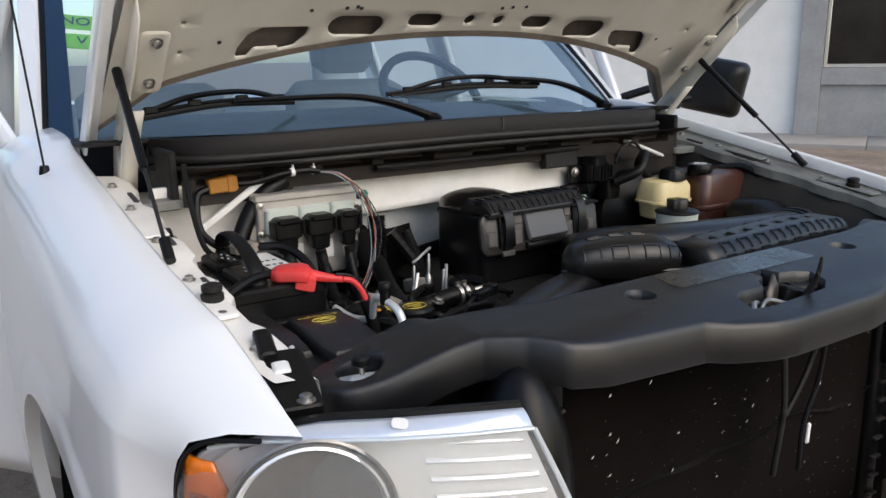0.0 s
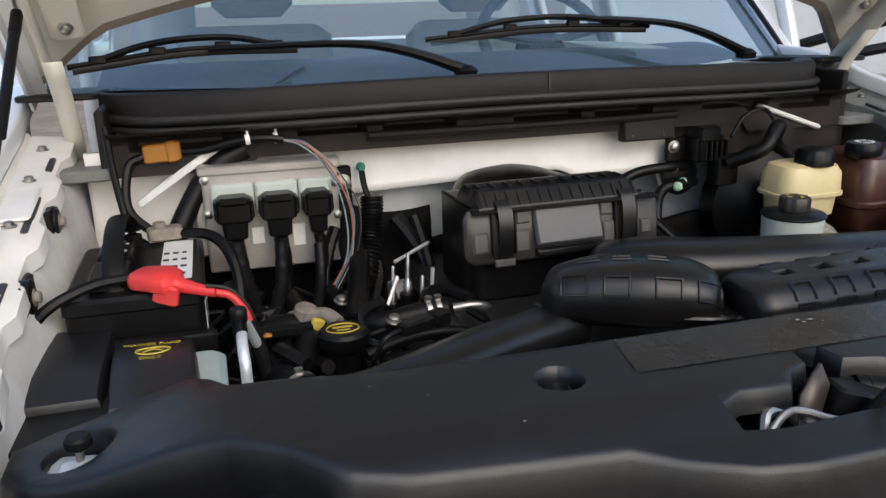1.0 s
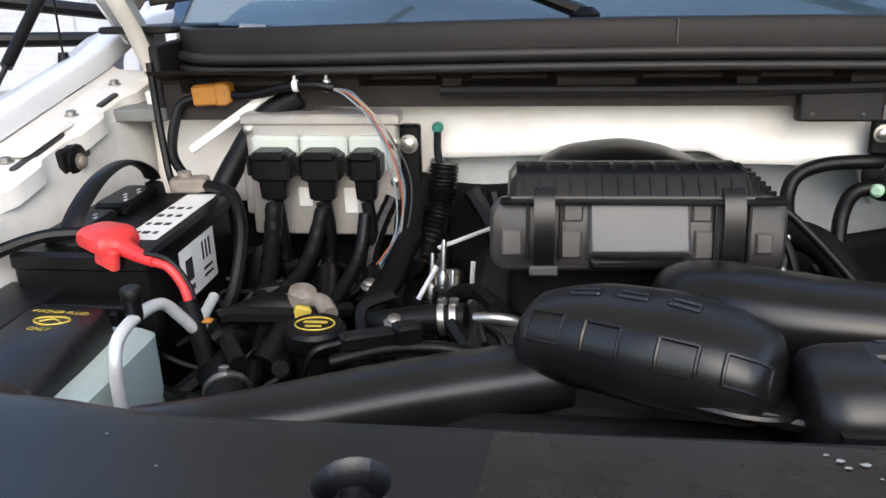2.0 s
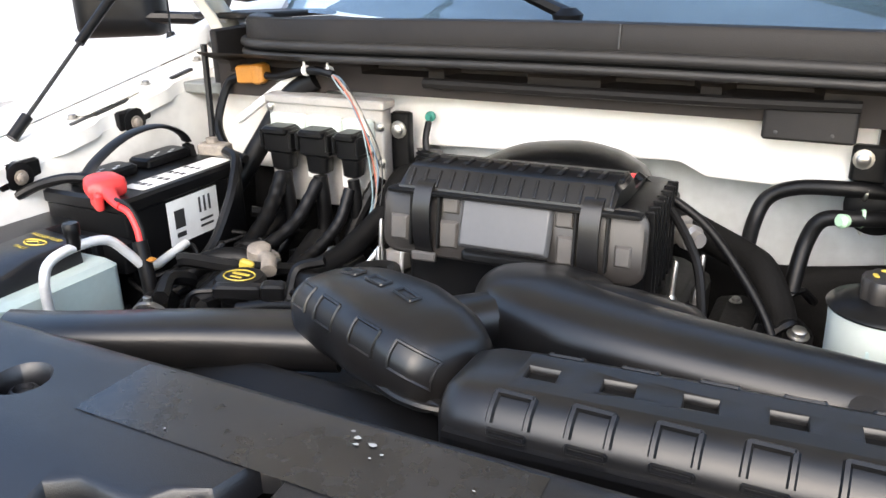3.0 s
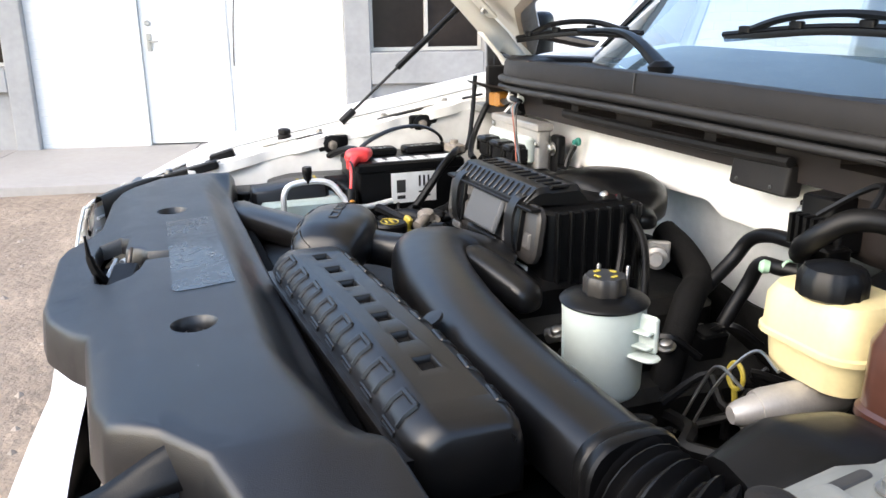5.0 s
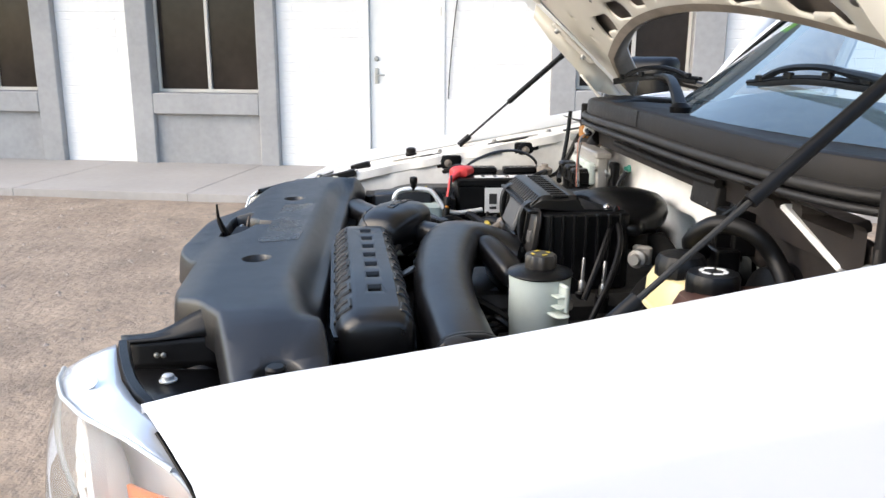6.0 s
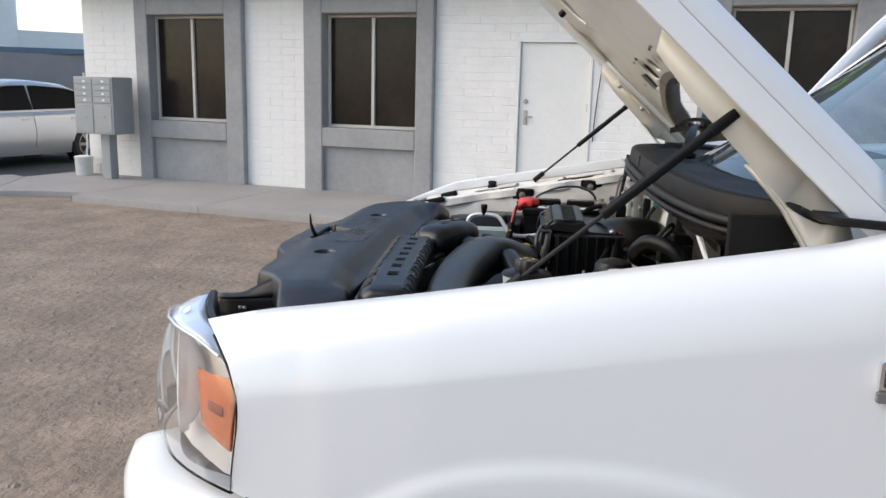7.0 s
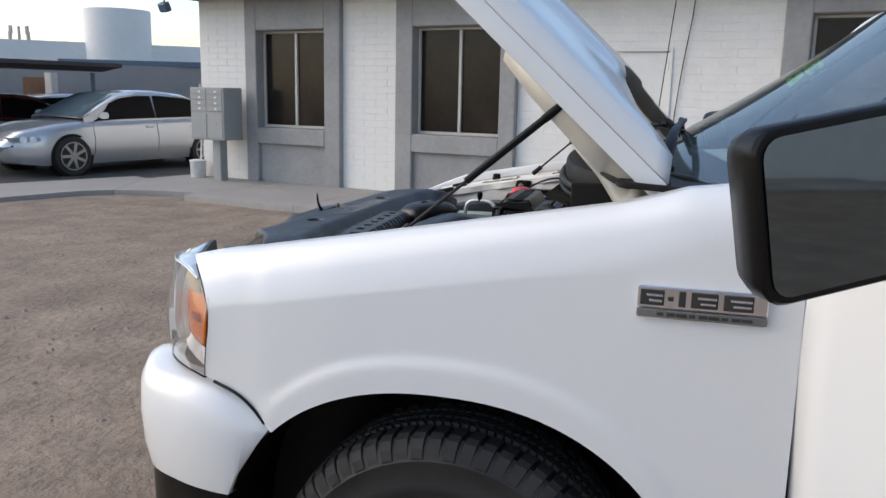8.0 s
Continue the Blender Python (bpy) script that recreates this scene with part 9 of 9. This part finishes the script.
            rings.append([Vector((x, sg * w * k, z)) for k, z in ((1.0, 0.66), (1.005, 0.60), (0.62, 0.56), (0.60, 0.66))])
        loft(bm, rings)
        lampb = part("headlamp", bm, M_DARKCHROME, car)
        for x in (2.06, 2.20):
            bm = bmesh.new()
            lathe(bm, [(0.052, -0.01), (0.056, 0.006), (0.030, 0.012)], (x, sg * (wide(x) * 1.004), 0.625), (0.35, sg, 0.15), n=16)
            part("lens", bm, M_REFLECT, lampb)
        bm = bmesh.new()
        rbox(bm, (0.06, 0.24, 0.16), (-2.40, sg * 0.60, 0.78), r=0.02)
        part("tail_lamp", bm, M_RED, car)
        for wx in (1.42, -1.38):
            wh = new("wheel")
            wh.parent = car
            c = Vector((wx, sg * 0.80, 0.335))
            bm = bmesh.new()
            lathe(bm, [(0.23, -0.10), (0.32, -0.105), (0.335, -0.085), (0.335, 0.085), (0.32, 0.105), (0.23, 0.10)], c, (0, sg, 0), n=32)
            part("tyre", bm, M_TYRE, wh)
            bm = bmesh.new()
            lathe(bm, [(0.375, -0.12), (0.375, 0.088)], c, (0, sg, 0), n=32)
            part("arch_liner", bm, M_RUBBER, wh)
            bm = bmesh.new()
            for i in range(7):
                a = 2 * math.pi * i / 7
                rbox(bm, (0.19, 0.02, 0.05), (0, 0, 0), r=0.008, m=Matrix.Translation(c + Vector((0.12 * math.cos(a), sg * 0.104, 0.12 * math.sin(a)))) @ pose(0, 0, 0, 0, -math.degrees(a), 0))
            lathe(bm, [(0.235, 0.098), (0.24, 0.108), (0.222, 0.108), (0.22, 0.098)], c, (0, sg, 0), n=32)
            lathe(bm, [(0.05, 0.10), (0.045, 0.118), (0.01, 0.12)], c, (0, sg, 0), n=16)
            part("rim", bm, M_ALU, wh)
    bm = bmesh.new()
    rbox(bm, (0.03, 0.9, 0.10), (2.44, 0, 0.50), r=0.01)
    part("grille", bm, M_INK, car)
    return car


_d = Vector((0.952, -0.305))
_n = Vector((0.305, 0.952))


def park(front_wheel, d, n):
    c = Vector(front_wheel) - d * 1.42 - n * 0.82
    return pose(c.x, c.y, 0.02, 0, 0, math.degrees(math.atan2(d.y, d.x)))


build_sedan("sedan", "silver four-door sedan parked on the asphalt", M_SILVER, park((-8.98, -8.53), _d, _n))
build_sedan("sedan", "maroon car parked under the carport", M_MAROON, pose(-12.2, -12.75, -0.10, 0, 0, 140), "cars under the carport")
build_sedan("sedan", "pale grey car parked under the carport", M_SILVER, pose(-15.2, -13.7, -0.10, 0, 0, 150), "cars under the carport")
build_sedan("sedan", "white car parked under the carport", M_WHITE, pose(-10.4, -13.4, -0.12, 0, 0, 120), "cars under the carport")


def polar(az, dist, z=0.0):
    a = radians(az)
    return Vector((2.49 + dist * math.cos(a), 1.31 + dist * math.sin(a), z))


def build_far():
    def wall(name, a, b, thick, z0, z1, m, label, cat, part_name="wall"):
        t = thing(name, label, cat)
        d = (b - a).xy
        n = Vector((-d.y, d.x)).normalized() * thick
        bm = bmesh.new()
        loft(bm, [[Vector((*p, z)) for p in (a.xy, b.xy, b.xy + n, a.xy + n)] for z in (z0, z1)])
        part(part_name, bm, m, t)
        return t, n
    t, n = wall("boundary_wall", polar(-131, 25), polar(-150, 24), 0.3, -0.1, 2.12, M_GREYBLOCK, "long grey block boundary wall with a dark cap", "wall")
    a, b = polar(-139.0, 24.6), polar(-150, 23.9)
    bm = bmesh.new()
    d = (b - a).xy.normalized()
    nn = Vector((-d.y, d.x))
    loft(bm, [[Vector((*(p + nn * o), z)) for o, z in ((-0.08, 2.124), (0.40, 2.124), (0.40, 2.26), (-0.08, 2.26))] for p in (a.xy, b.xy)])
    part("cap", bm, M_BLUEMETAL, t)
    w = thing("white_building", "distant white building with a rounded tower", "building")
    bm = bmesh.new()
    for az0, az1, d, z in ((-128, -150, 46, 3.75), ):
        p, q = polar(az0, d), polar(az1, d)
        back = [polar(az1, d + 9), polar(az0, d + 9)]
        loft(bm, [[Vector((*c.xy, zz)) for c in (p, q, *back)] for zz in (-0.1, z)])
    part("hall", bm, M_FARWHITE, w)
    bm = bmesh.new()
    c = polar(-142.55, 45.6)
    ring = lambda z: [c + Vector((1.62 * math.cos(a), 1.62 * math.sin(a), z)) for a in (2 * math.pi * j / 28 for j in range(28))]
    loft(bm, [ring(-0.1), ring(5.3), [p * 1.0 + Vector((0, 0, 0.05)) for p in ring(5.35)]])
    part("tower", bm, M_FARWHITE, w)
    cp = thing("carport", "low dark-roofed carport on slim posts", "carport")
    bm = bmesh.new()
    p = [polar(-128, 15.5), polar(-142.7, 17.2), polar(-141.5, 22.5), polar(-128, 21)]
    loft(bm, [[Vector((*q.xy, z)) for q in p] for z in (1.90, 1.97)])
    part("roof", bm, M_ROOF, cp)
    for q in (polar(-131, 21.0), polar(-134.6, 21.2), polar(-140.9, 22.2)):
        bm = bmesh.new()
        rbox(bm, (0.09, 0.09, 1.85), Vector((q.x, q.y, 0.935)), r=0.01)
        part("post", bm, M_BLUEMETAL, cp)
    # the orange light on this wall is put into its paint colour
    shed, _ = wall("orange_lit_wall", polar(-136.9, 23.2), polar(-138.3, 23.2), 0.1, 0.0, 1.74, M_ORANGEWALL, "wall with orange light in its colour and a pale corner post behind the parked cars", "shed")
    bm = bmesh.new()
    q = polar(-138.5, 23.1)
    rbox(bm, (0.22, 0.22, 1.86), Vector((q.x, q.y, 0.93)), r=0.02)
    part("corner_post", bm, M_FRAME, shed)
    m = thing("radio_mast", "distant slender radio mast with antennas", "mast")
    c = polar(-136.9, 80)
    bm = bmesh.new()
    tube(bm, [c, c + Vector((0, 0, 6.6))], 0.12, n=6)
    part("pole", bm, M_FRAME, m)
    for dz, s in ((5.8, 0.9), (6.3, 0.8)):
        for k in (-1, 1):
            bm = bmesh.new()
            rbox(bm, (0.25, 0.25, 0.7), c + Vector((0.55 * k * s, -0.55 * k * s, dz)), r=0.05)
            part("antenna", bm, M_FRAME, m)


build_far()
